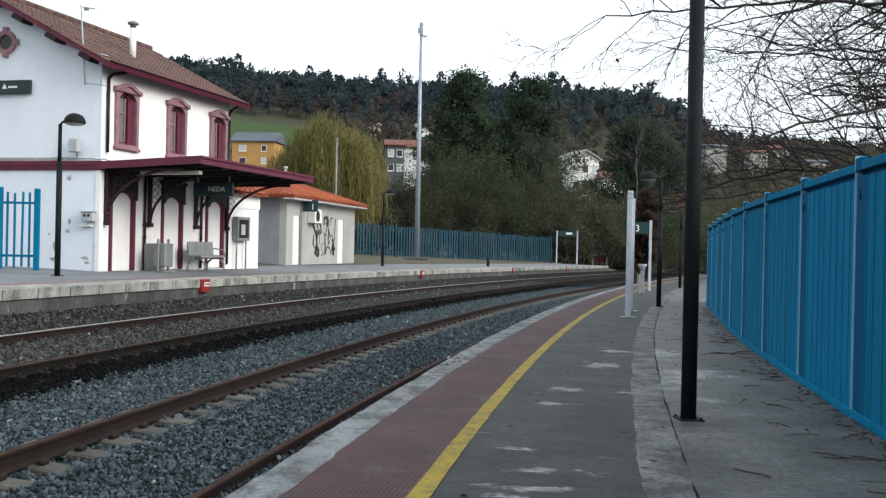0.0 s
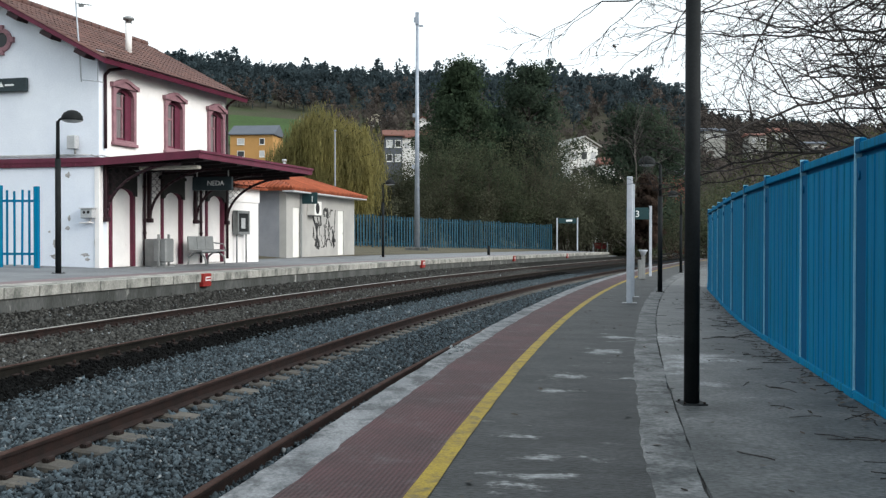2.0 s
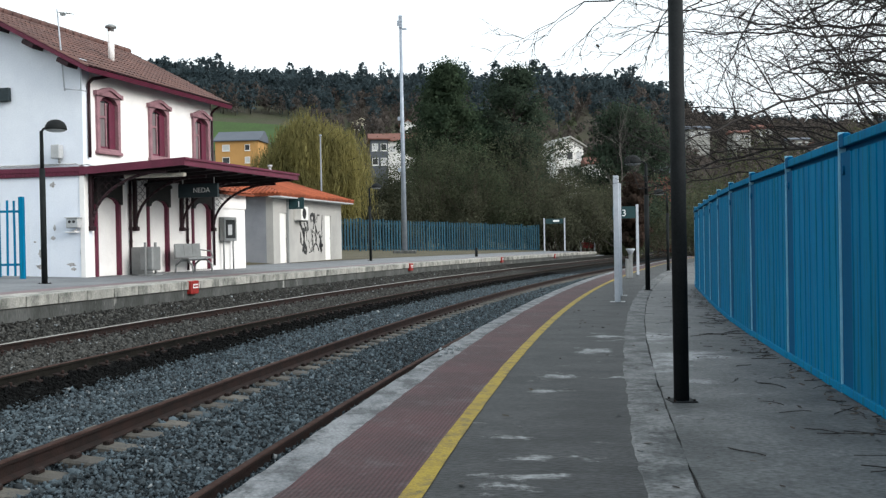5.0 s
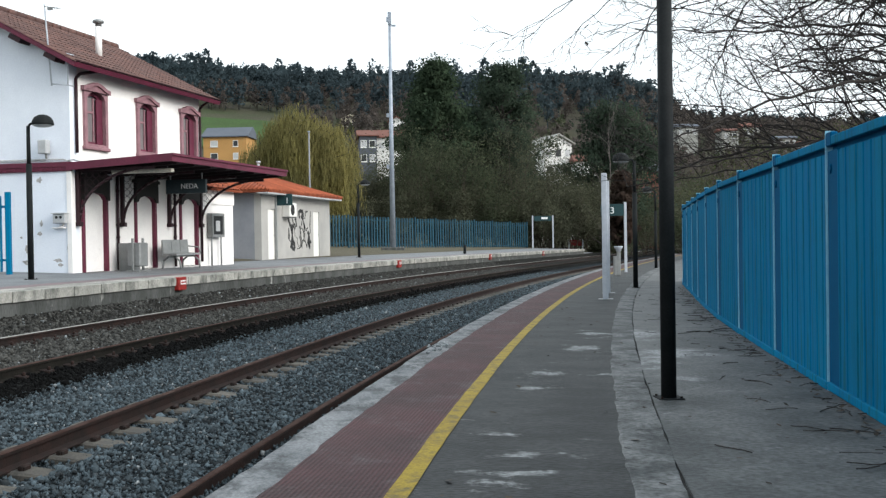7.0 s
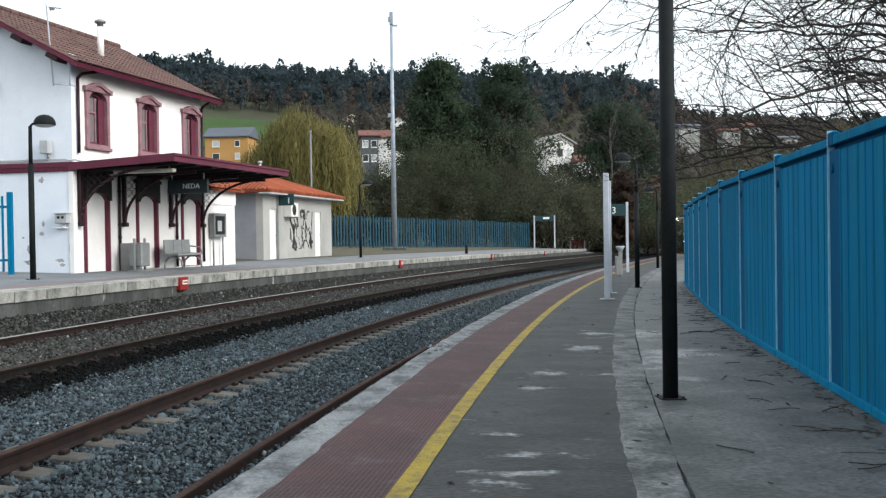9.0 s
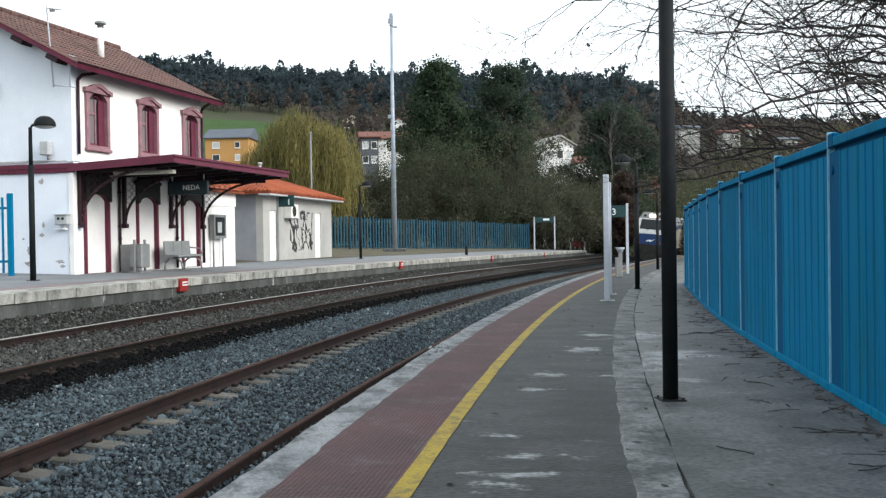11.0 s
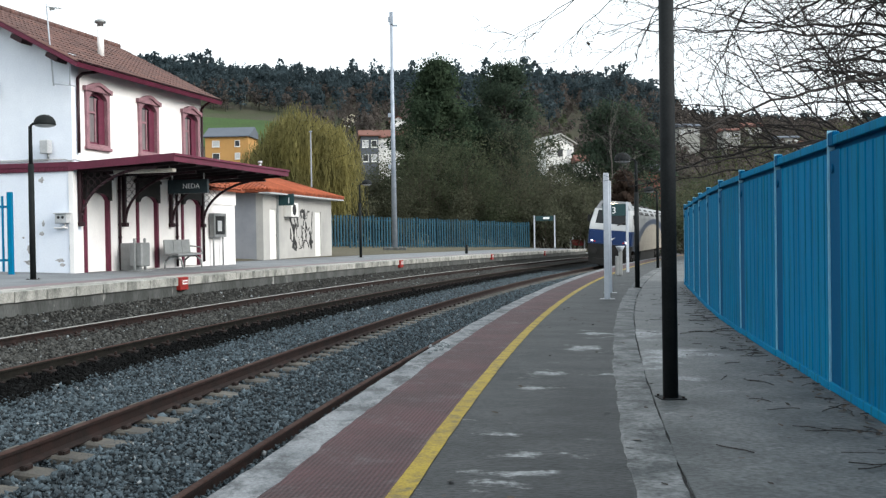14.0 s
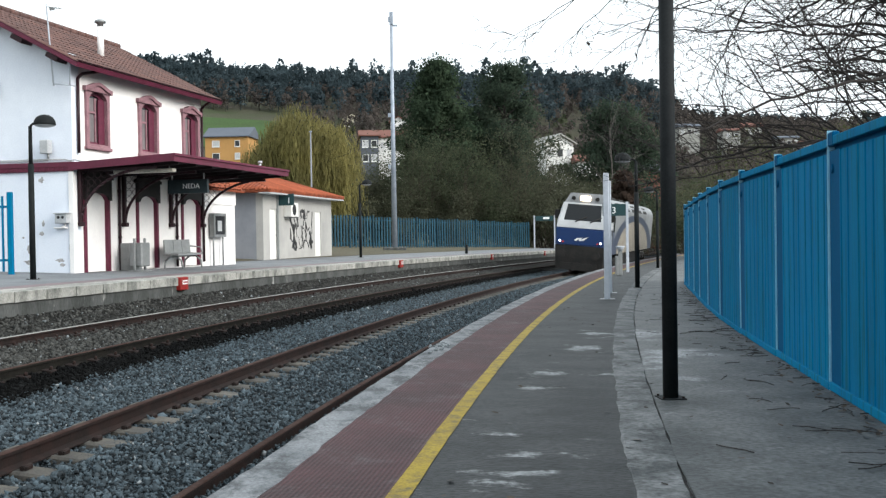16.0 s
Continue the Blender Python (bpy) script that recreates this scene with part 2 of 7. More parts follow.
# boards coloured near black to hold the shade under the canopy
M_UNDER = mat("shaded_canopy_boards", (0.0225, 0.0135, 0.0158), (0.0135, 0.009, 0.0108), 0.8, 3, 30, 0.2, stretch=(1, 6, 1))
M_REDBOX = mat("red_enamel", (0.27, 0.018, 0.015), (0.216, 0.018, 0.015), 0.45, 3, 30, 0.05)
M_REDSIGN = mat("dull_red_sign_panel", (0.2, 0.02, 0.02), (0.15, 0.02, 0.02), 0.6, 3, 30, 0.05)
M_BARK = mat("dark_grey_bark", (0.021, 0.018, 0.0168), (0.036, 0.0318, 0.03), 0.95, 3, 30, 0.6, stretch=(1, 1, 0.3))
M_TWIG = mat("dry_brown_twig", (0.05, 0.04, 0.032), (0.08, 0.065, 0.05), 0.95, 6, 40, 0.2)
M_SOIL = mat("grass_and_soil", (0.036, 0.036, 0.02), (0.055, 0.048, 0.034), 0.95, 0.05, 2.0, 0.6, dist=0.1, stain=(0.035, 0.05, 0.018), stain_at=(0.45, 0.65), stain_scale=0.02)
M_MEADOW = mat("bright_green_meadow", (0.033, 0.0715, 0.0138), (0.0275, 0.055, 0.011), 0.95, 0.06, 1.5, 0.3, dist=0.1)
M_BANK = mat("dry_grass_bank", (0.066, 0.06, 0.036), (0.09, 0.078, 0.051), 0.95, 0.8, 20, 0.6, dist=0.03)


def glass(name, tint, rough=0.05):
    m = mat(name, tint, tint, rough, 2, 30, 0.0, spec=0.25, grain=0.02)
    return m


M_CURTAIN = mat("faded_pink_grey_curtain", (0.2, 0.175, 0.18), (0.14, 0.125, 0.13), 0.7, 3, 40, 0.1, stretch=(6, 6, 0.5))
M_GLASS = glass("dark_window_glass", (0.03, 0.032, 0.035))
M_WINDSCREEN = glass("tinted_windscreen", (0.008, 0.01, 0.012), 0.15)


def foliage(name, c1, c2, trans=0.5):
    m = mat(name, c1, c2, 0.85, 0.35, 3, 0.0, island=0.22, spec=0.08)
    # thin leaves pass half of the light on
    n, l = m.node_tree.nodes, m.node_tree.links
    thin = n.new("ShaderNodeBsdfTranslucent")
    l.new(n["Principled BSDF"].inputs["Base Color"].links[0].from_socket, thin.inputs["Color"])
    both = n.new("ShaderNodeMixShader")
    both.inputs[0].default_value = trans
    l.new(n["Principled BSDF"].outputs[0], both.inputs[1])
    l.new(thin.outputs[0], both.inputs[2])
    l.new(both.outputs[0], n["Material Output"].inputs["Surface"])
    return m


M_LEAF_DARK = foliage("dark_conifer_needles", (0.0305, 0.0504, 0.0308), (0.0547, 0.0798, 0.0476))
M_LEAF_EUC = foliage("dark_eucalyptus_leaves", (0.0319, 0.0498, 0.0348), (0.0597, 0.0821, 0.0567))
# distance haze is mixed into this leaf colour: paler and bluer than the near trees
M_LEAF_WOOD = foliage("hazy_woodland_leaves", (0.0493, 0.0714, 0.0807), (0.0672, 0.0915, 0.1018))
M_LEAF_WILLOW = foliage("yellow_green_willow_shoots", (0.2500, 0.2225, 0.0825), (0.2000, 0.1825, 0.0750))
M_LEAF_BUSH = foliage("olive_brown_scrub", (0.0774, 0.0836, 0.0546), (0.1032, 0.1080, 0.0736))
M_LEAF_BUSH2 = foliage("dull_green_scrub", (0.0630, 0.0780, 0.0454), (0.0932, 0.1059, 0.0655))
M_LEAF_HEDGE = foliage("hedge_leaves", (0.0698, 0.0841, 0.0414), (0.1164, 0.1159, 0.0690))
M_LEAF_BARE = foliage("bare_grey_brown_twigs", (0.0952, 0.0838, 0.0762), (0.1333, 0.1142, 0.1028))
M_LEAF_RUST = foliage("reddish_brown_leaves", (0.075, 0.05, 0.04), (0.06, 0.045, 0.036))


# ---------------------------------------------------------------- mesh helpers
def box(bm, x0, x1, y0, y1, z0, z1, bev=0.0):
    vs = [bm.verts.new(p) for p in ((x0, y0, z0), (x1, y0, z0), (x1, y1, z0), (x0, y1, z0), (x0, y0, z1), (x1, y0, z1), (x1, y1, z1), (x0, y1, z1))]
    fs = [bm.faces.new([vs[i] for i in f]) for f in ((3, 2, 1, 0), (4, 5, 6, 7), (0, 1, 5, 4), (1, 2, 6, 5), (2, 3, 7, 6), (3, 0, 4, 7))]
    if bev:
        bmesh.ops.bevel(bm, geom=list({e for f in fs for e in f.edges}), offset=bev, segments=1, affect="EDGES")
    return vs


def tube(bm, p0, p1, r0, r1=None, n=12, cap=True):
    r1 = r0 if r1 is None else r1
    p0, p1 = Vector(p0), Vector(p1)
    d = (p1 - p0).normalized()
    a = d.orthogonal().normalized()
    b = d.cross(a)
    rings = []
    for p, r in ((p0, r0), (p1, r1)):
        rings.append([bm.verts.new(p + (a * math.cos(2 * math.pi * i / n) + b * math.sin(2 * math.pi * i / n)) * r) for i in range(n)])
    for i in range(n):
        bm.faces.new((rings[0][i], rings[0][(i + 1) % n], rings[1][(i + 1) % n], rings[1][i])).smooth = True
    if cap:
        bm.faces.new(rings[0][::-1])
        bm.faces.new(rings[1])


def sweep(bm, pts, r, n=8):
    for a, b in zip(pts[:-1], pts[1:]):
        tube(bm, a, b, r, r, n)


def lathe(bm, profile, n=20, centre=(0, 0, 0)):
    rings = []
    for r, z in profile:
        rings.append([bm.verts.new((centre[0] + r * math.cos(2 * math.pi * i / n), centre[1] + r * math.sin(2 * math.pi * i / n), centre[2] + z)) for i in range(n)])
    for a, b in zip(rings[:-1], rings[1:]):
        for i in range(n):
            bm.faces.new((a[i], a[(i + 1) % n], b[(i + 1) % n], b[i])).smooth = True
    bm.faces.new(rings[0][::-1])
    bm.faces.new(rings[-1])


def prism(bm, pts, axis, d0, d1):
    """Extrudes a flat outline along an axis. pts: (u, v), mapped to the two other axes in order."""
    def put(u, v, d):
        return {"x": (d, u, v), "y": (u, d, v), "z": (u, v, d)}[axis]
    a = [bm.verts.new(put(u, v, d0)) for u, v in pts]
    b = [bm.verts.new(put(u, v, d1)) for u, v in pts]
    bm.faces.new(a)
    bm.faces.new(b[::-1])
    k = len(pts)
    for i in range(k):
        bm.faces.new((a[i], b[i], b[(i + 1) % k], a[(i + 1) % k]))


def ring(bm, outer, inner, axis, d0, d1):
    """A frame between two outlines of equal count."""
    def put(p, d):
        return {"x": (d, p[0], p[1]), "y": (p[0], d, p[1])}[axis]
    loops = [[bm.verts.new(put(p, d)) for p in pts] for pts, d in ((outer, d0), (outer, d1), (inner, d1), (inner, d0))]
    k = len(outer)
    for j in range(4):
        a, b = loops[j], loops[(j + 1) % 4]
        for i in range(k):
            bm.faces.new((a[i], a[(i + 1) % k], b[(i + 1) % k], b[i]))


def finish(bm, name, material, recalc=True):
    if recalc:
        bmesh.ops.recalc_face_normals(bm, faces=bm.faces)
    me = bpy.data.meshes.new(name)
    bm.to_mesh(me)
    bm.free()
    me.materials.append(material)
    return me


def part(name, bm, material, parent=None, label="", recalc=True):
    ob = new(name, finish(bm, name, material, recalc))
    if parent:
        ob.parent = parent
    if label:
        ob["label"] = label
    return ob


def thing(name, m, label, category, group=""):
    ob = new(name)
    ob.matrix_basis = m
    return tagged(ob, label, category, group)


def setting(ob, label):
    return tagged(ob, label, kind="structure")


def arrays(name, verts, faces, material, uvs=None):
    me = bpy.data.meshes.new(name)
    me.from_pydata(verts, [], faces)
    if uvs is not None:
        layer = me.uv_layers.new(name="UVMap")
        idx = np.empty(len(me.loops), np.int32)
        me.loops.foreach_get("vertex_index", idx)
        layer.data.foreach_set("uv", np.asarray(uvs, np.float32)[idx].ravel())
    me.materials.append(material)
    return me


def quads(name, centres, normals_u, normals_v, material, outward=None):
    """Many loose quads from numpy arrays: centre and two half-axes each; leaves take the rounded shading of their crown from outward."""
    c, u, v = (np.asarray(a, np.float32) for a in (centres, normals_u, normals_v))
    n = len(c)
    if outward is not None:
        away = np.asarray(outward, np.float32)
        away = away / (np.linalg.norm(away, axis=1)[:, None] + 1e-6)
        v = np.where(((np.cross(u, v) * away).sum(1) < 0)[:, None], -v, v)
    co = np.stack([c - u - v, c + u - v, c + u + v, c - u + v], 1).reshape(-1, 3)
    me = bpy.data.meshes.new(name)
    me.vertices.add(4 * n)
    me.vertices.foreach_set("co", co.ravel())
    me.loops.add(4 * n)
    me.loops.foreach_set("vertex_index", np.arange(4 * n, dtype=np.int32))
    me.polygons.add(n)
    me.polygons.foreach_set("loop_start", np.arange(0, 4 * n, 4, dtype=np.int32))
    me.update(calc_edges=True)
    if outward is not None:
        me.normals_split_custom_set(away.repeat(4, 0).tolist())
    me.materials.append(material)
    return me


def text_mesh(name, body, size, material, extrude=0.004):
    cu = bpy.data.curves.new(name, "FONT")
    cu.body, cu.size, cu.extrude, cu.align_x, cu.align_y = body, size, extrude, "CENTER", "CENTER"
    tmp = bpy.data.objects.new(name + "_tmp", cu)
    scene.collection.objects.link(tmp)
    dg = bpy.context.evaluated_depsgraph_get()
    me = bpy.data.meshes.new_from_object(tmp.evaluated_get(dg))
    bpy.data.objects.remove(tmp)
    bpy.data.curves.remove(cu)
    me.materials.clear()
    me.materials.append(material)
    return me


# ---------------------------------------------------------------- the line of the tracks
LEAN = 0.0278                    # the whole yard falls gently to the right
ZP, ZL = 0.0, 0.26               # top of the two platforms
R4, R3, R2, R1 = 0.0, 1.735, 4.547, 6.282
Z4, Z3, Z2, Z1 = -0.56, -0.44, -0.428, -0.33
DS = 0.25
S_MIN, S_MAX = -40.0, 340.0
_s = np.arange(S_MIN, S_MAX, DS)
_c = np.clip(_s, -25, 80)
_a = 0.10755 + 0.004697 * _c - 0.00005373 * _c ** 2 / 2 - 3e-8 * _c ** 3 / 3
_x, _y = np.cumsum(np.sin(_a)) * DS, np.cumsum(np.cos(_a)) * DS
_i0 = int(np.argmin(np.abs(_s)))
_x, _y = _x - _x[_i0] - 2.876, _y - _y[_i0]


def trk(s, off=0.0, z=0.0):
    """A point at s metres along the line and off metres to the left of the near rail."""
    x, y, a = np.interp(s, _s, _x), np.interp(s, _s, _y), np.interp(s, _s, _a)
    x = x - math.cos(a) * off
    return Vector((x, y + math.sin(a) * off, z - LEAN * x))


def on(x, y, z, rz=0.0):
    """An upright pose on the leaning yard."""
    return pose(x, y, z - LEAN * x, 0, 0, rz)


def head(s):
    return float(np.interp(s, _s, _a))


def along(s, off, z, turn=0.0):
    """A pose on the line: local y runs along it, local x away to the right."""
    return Matrix.Translation(trk(s, off, z)) @ Matrix.Rotation(-head(s) + turn, 4, "Z")


def ribbon(name, s0, s1, profile, material, step=1.0, closed=False, parent=None, ragged=None, seed=1):
    """A profile of (off, z) drawn along the line. ragged: sideways wander in metres, for each point of the profile."""
    rough = random.Random(seed)
    ss = np.linspace(s0, s1, max(2, int((s1 - s0) / step) + 1))
    k = len(profile)
    verts, uvs, faces = [], [], []
    length = [0.0]
    for a, b in zip(profile[:-1], profile[1:]):
        length.append(length[-1] + math.hypot(b[0] - a[0], b[1] - a[1]))
    for s in ss:
        for j, (o, z) in enumerate(profile):
            if ragged and ragged[j]:
                o += ragged[j] * (rough.gauss(0, 0.5) + 0.8 * math.sin(s * 2.3 + j) * math.sin(s * 0.71))
            verts.append(trk(s, o, z))
            uvs.append((s, o))
    m = k if closed else k - 1
    for i in range(len(ss) - 1):
        for j in range(m):
            a, b = i * k + j, i * k + (j + 1) % k
            faces.append((a, b, b + k, a + k))
    if closed:
        faces += [tuple(range(k))[::-1], tuple((len(ss) - 1) * k + j for j in range(k))]
    ob = new(name, arrays(name, verts, faces, material, uvs))
    if parent:
        ob.parent = parent
    return ob


# ---------------------------------------------------------------- ground, hill
def ridge(az):
    return np.interp(az, [-180, -60, -17, -5, 4, 10, 12.5, 14, 26, 60, 180], [25, 48, 67, 64, 63, 60, 54, 48, 45, 30, 25])


def off_line(x, y):
    """How far left of the near rail a place lies (far places: large)."""
    p = np.stack([_x[::8], _y[::8]], 1)
    q = np.stack([np.ravel(x), np.ravel(y)], 1)
    d = ((q[:, None] - p[None]) ** 2).sum(2)
    i = d.argmin(1)
    a = _a[::8][i]
    v = q - p[i]
    lat = -v[:, 0] * np.cos(a) + v[:, 1] * np.sin(a)
    dist = np.sqrt(d.min(1))
    return np.where(np.abs(lat) < dist * 0.7, np.sign(lat) * dist, lat).reshape(np.shape(x))


def terrain(x, y):
    x, y = np.asarray(x, float), np.asarray(y, float)
    d = np.hypot(x, y)
    az = np.degrees(np.arctan2(x, y))
    t = np.clip((d - 150) / 330, 0, 1)
    hill = ridge(az) * (t * t * (3 - 2 * t)) * np.clip(1.25 - (d - 520) / 3000, 0.4, 1)
    hill = hill + np.sin(x * 0.021) * np.cos(y * 0.017) * 3 * t
    o = off_line(x, y)
    near = np.where(o > 8.4, 0.12, np.where(o < -6.0, -0.15, -1.1))
    return near * np.clip(1 - t * 2, 0, 1) + hill - LEAN * np.clip(x, -170, 170)


def build_ground():
    rad = np.concatenate([np.arange(0.5, 120, 1.6), np.arange(120, 640, 9.0), [700, 850, 1100, 1600, 2600, 4200]])
    ang = np.concatenate([np.arange(-180, -32, 6.0), np.arange(-32, 34, 0.8), np.arange(34, 180, 6.0)])
    A, R = np.meshgrid(np.radians(ang), rad)
    X, Y = R * np.sin(A), R * np.cos(A)
    Z = terrain(X, Y)
    Z[0, :] = -1.1
    n, k = A.shape
    verts = np.stack([X, Y, Z], -1).reshape(-1, 3).tolist()
    faces = [(i * k + j, i * k + (j + 1) % k, (i + 1) * k + (j + 1) % k, (i + 1) * k + j) for i in range(n - 1) for j in range(k)]
    setting(new("ground", arrays("ground", verts, faces, M_SOIL)), "brown and green grassy ground rising into a wooded hill")
    # the green field on the slope
    A, R = np.meshgrid(np.radians(np.arange(-15.5, -8.0, 0.4)), np.arange(285, 336, 5.0))
    X, Y = R * np.sin(A), R * np.cos(A)
    Z = terrain(X, Y) + 0.5
    n, k = A.shape
    faces = [(i * k + j, i * k + j + 1, (i + 1) * k + j + 1, (i + 1) * k + j) for i in range(n - 1) for j in range(k - 1)]
    setting(new("meadow", arrays("meadow", np.stack([X, Y, Z], -1).reshape(-1, 3).tolist(), faces, M_MEADOW)), "bright green meadow on the hillside")


build_ground()


# ---------------------------------------------------------------- tracks
def ballast_z(off):
    return float(np.interp(off, [-1.2, 0.0, 0.3, 0.9, 1.2, 1.36, 1.66, 1.95, 2.7, 3.35, 3.75, 4.2, 4.55, 6.28, 6.55, 7.4], [-0.7, -0.68, -0.65, -0.61, -0.6, -0.665, -0.665, -0.61, -0.63, -0.7, -0.71, -0.63, -0.575, -0.48, -0.4, -0.165]))


def build_tracks():
    prof = [(o, ballast_z(o)) for o in (-1.15, -0.5, 0, 0.3, 0.9, 1.2, 1.36, 1.66, 1.95, 2.3, 2.7, 3.1, 3.35, 3.75, 3.98)]
    setting(ribbon("track_bed", S_MIN, 330, prof, M_BALLAST, 1.0), "bed of grey ballast under the near track, darkened for shade between stones")
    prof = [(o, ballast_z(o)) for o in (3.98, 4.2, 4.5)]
    setting(ribbon("track_bed_shoulder", S_MIN, 330, prof, M_BALLAST_DARK, 1.0), "near-black ballast shoulder between the two tracks")
    prof = [(o, ballast_z(o)) for o in (4.5, 5.4, 6.28, 6.55, 7.4)]
    setting(ribbon("track_bed_far", S_MIN, 330, prof, M_BALLAST_OLD, 1.0), "brown-grey old ballast under the far track")
    setting(ribbon("track_bed_edge", 92, 330, [(7.4, -0.165), (10.0, -1.2)], M_BALLAST_OLD, 2.0), "ballast shoulder falling to the ground")
    setting(ribbon("track_bed_inner_edge", 92, 330, [(-3.4, -1.2), (-1.15, -0.76)], M_BALLAST, 2.0), "ballast shoulder falling to the ground")
    for off, z, top, lab in ((R4, Z4, M_RAILTOP, "rusty steel rail beside the red-banded platform"), (R3, Z3, M_RAILTOP, "rusty brown steel rail with a worn head"),
                             (R2, Z2, M_RAILTOP, "dark steel rail with a dull head"), (R1, Z1, M_RAILTOP_FAR, "rusty steel rail with a bright head")):
        rail = thing("rail", Matrix(), lab, "rail", "rails of the two tracks")
        foot = [(off - 0.07, z - 0.16), (off - 0.07, z - 0.148), (off - 0.012, z - 0.125), (off - 0.012, z - 0.045), (off - 0.035, z - 0.035), (off - 0.036, z - 0.008),
                (off + 0.036, z - 0.008), (off + 0.035, z - 0.035), (off + 0.012, z - 0.045), (off + 0.012, z - 0.125), (off + 0.07, z - 0.148), (off + 0.07, z - 0.16)]
        ribbon("web_and_foot", S_MIN, 330, foot, M_RAIL_DULL if off == R2 else M_RUST, 1.0, True, rail)
        ribbon("running_surface", S_MIN, 330, [(off - 0.036, z - 0.008), (off - 0.026, z), (off + 0.026, z), (off + 0.036, z - 0.008)], top, 1.0, False, rail)
    # concrete sleepers of the near track with their rail clips
    bm = bmesh.new()
    box(bm, -2.15, 0.42, -0.13, 0.13, -0.2, 0.0, 0.02)
    sl = finish(bm, "sleeper", M_SLEEPER)
    bm = bmesh.new()
    tube(bm, (0, -0.07, 0.02), (0, 0.07, 0.02), 0.022, 0.022, 6)
    box(bm, -0.03, 0.03, -0.05, 0.05, -0.005, 0.03)
    clip = finish(bm, "rail_clip", M_RUST)
    tilt = math.atan2(Z3 - Z4, R3 - R4) + LEAN
    for i in range(150):
        s = 4.0 + i * 0.6
        ob = new("sleeper", sl)
        ob.matrix_basis = along(s, 0, Z4 - 0.15) @ Matrix.Rotation(tilt, 4, "Y")
        tagged(ob, "dusty concrete sleeper half sunk in ballast under rusty rails", "sleeper", "sleepers of the near track")
        if i < 45:
            for x in (-0.12, 0.12, -1.855, -1.615):
                c = new("rail_clip", clip)
                c.parent, c.location = ob, (x, 0, 0)
    # rust-stained timber sleepers of the far track, almost buried, with chairs under both rails
    bm = bmesh.new()
    box(bm, -2.2, 0.16, -0.12, 0.12, -0.14, -0.012, 0.015)
    far_sl = finish(bm, "sleeper", M_TIMBER)
    bm = bmesh.new()
    box(bm, -0.17, 0.17, -0.08, 0.08, -0.01, 0.035, 0.01)
    tube(bm, (0.12, 0, 0.03), (0.12, 0, 0.085), 0.028, 0.02, 6)
    tube(bm, (-0.12, 0, 0.03), (-0.12, 0, 0.085), 0.028, 0.02, 6)
    chair = finish(bm, "rail_chair", M_RUST)
    far_tilt = math.atan2(Z1 - Z2, R1 - R2) + LEAN
    for i in range(110):
        ob = new("sleeper", far_sl)
        ob.matrix_basis = along(11.0 + i * 0.6, R2, Z2 - 0.15) @ Matrix.Rotation(far_tilt, 4, "Y")
        tagged(ob, "rust-stained timber sleeper almost buried in old ballast", "sleeper", "sleepers of the far track")
        if i < 75:
            for x in (0.0, -1.735):
                c = new("rail_chair", chair)
                c.parent, c.location = ob, (x, 0, 0)
    # loose stones lying on the beds
    rng = np.random.default_rng(3)
    base = np.array([(1, 0, 0), (-1, 0, 0), (0, 1, 0), (0, -1, 0), (0, 0, 1), (0, 0, -1)], float)
    tri = [(0, 2, 4), (2, 1, 4), (1, 3, 4), (3, 0, 4), (2, 0, 5), (1, 2, 5), (3, 1, 5), (0, 3, 5)]

    def scatter(name, n, o0, o1, s0, s1, material, label, size, bias=1.6, lift=0.0):
        off = rng.uniform(o0, o1, n)
        s = s0 + (s1 - s0) * rng.uniform(0, 1, n) ** bias
        x, y, a = np.interp(s, _s, _x), np.interp(s, _s, _y), np.interp(s, _s, _a)
        z = lift + np.interp(off, *np.array([(o, ballast_z(o)) for o in np.linspace(-1.2, 7.4, 80)]).T)
        x = x - np.cos(a) * off
        c = np.stack([x, y + np.sin(a) * off, z - LEAN * x + rng.uniform(-0.012, 0.02, n)], 1)
        r = size * rng.lognormal(0, 0.35, n)
        v = base[None] * rng.uniform(0.6, 1.3, (n, 6, 1)) + rng.normal(0, 0.25, (n, 6, 3))
        ax = rng.normal(size=(n, 3))
        ax /= np.linalg.norm(ax, axis=1)[:, None]
        t = rng.uniform(0, 6.28, n)[:, None, None]
        axb = ax[:, None, :]
        v = v * np.cos(t) + np.cross(axb, v) * np.sin(t) + axb * (v * axb).sum(2, keepdims=True) * (1 - np.cos(t))
        v = (v * r[:, None, None] + c[:, None]).reshape(-1, 3)
        f = (np.arange(n)[:, None, None] * 6 + np.array(tri)[None]).reshape(-1, 3)
        me = bpy.data.meshes.new(name)
        me.vertices.add(len(v))
        me.vertices.foreach_set("co", v.astype(np.float32).ravel())
        me.loops.add(3 * len(f))
        me.loops.foreach_set("vertex_index", f.astype(np.int32).ravel())
        me.polygons.add(len(f))
        me.polygons.foreach_set("loop_start", np.arange(0, 3 * len(f), 3, dtype=np.int32))
        me.update(calc_edges=True)
        me.materials.append(material)
        tagged(new(name, me), label, "gravel", kind="stuff")
    scatter("ballast_stones", 125000, -1.0, 4.0, 5.5, 60, M_STONE, "loose blue-grey crushed ballast stones between the rails", 0.019)
    scatter("sleeper_cover_stones", 5000, 1.1, 2.2, 5.5, 45, M_STONE, "loose ballast stones half covering the sleepers", 0.02, lift=0.025)
    scatter("pale_ballast_stones", 1500, -0.9, 4.0, 5.5, 60, M_STONE_PALE, "scattered pale broken stones among the ballast", 0.015, lift=0.015)
    scatter("pale_old_stones", 500, 4.65, 7.3, 11, 50, M_STONE_PALE, "scattered pale stones in the old ballast", 0.018, lift=0.015)
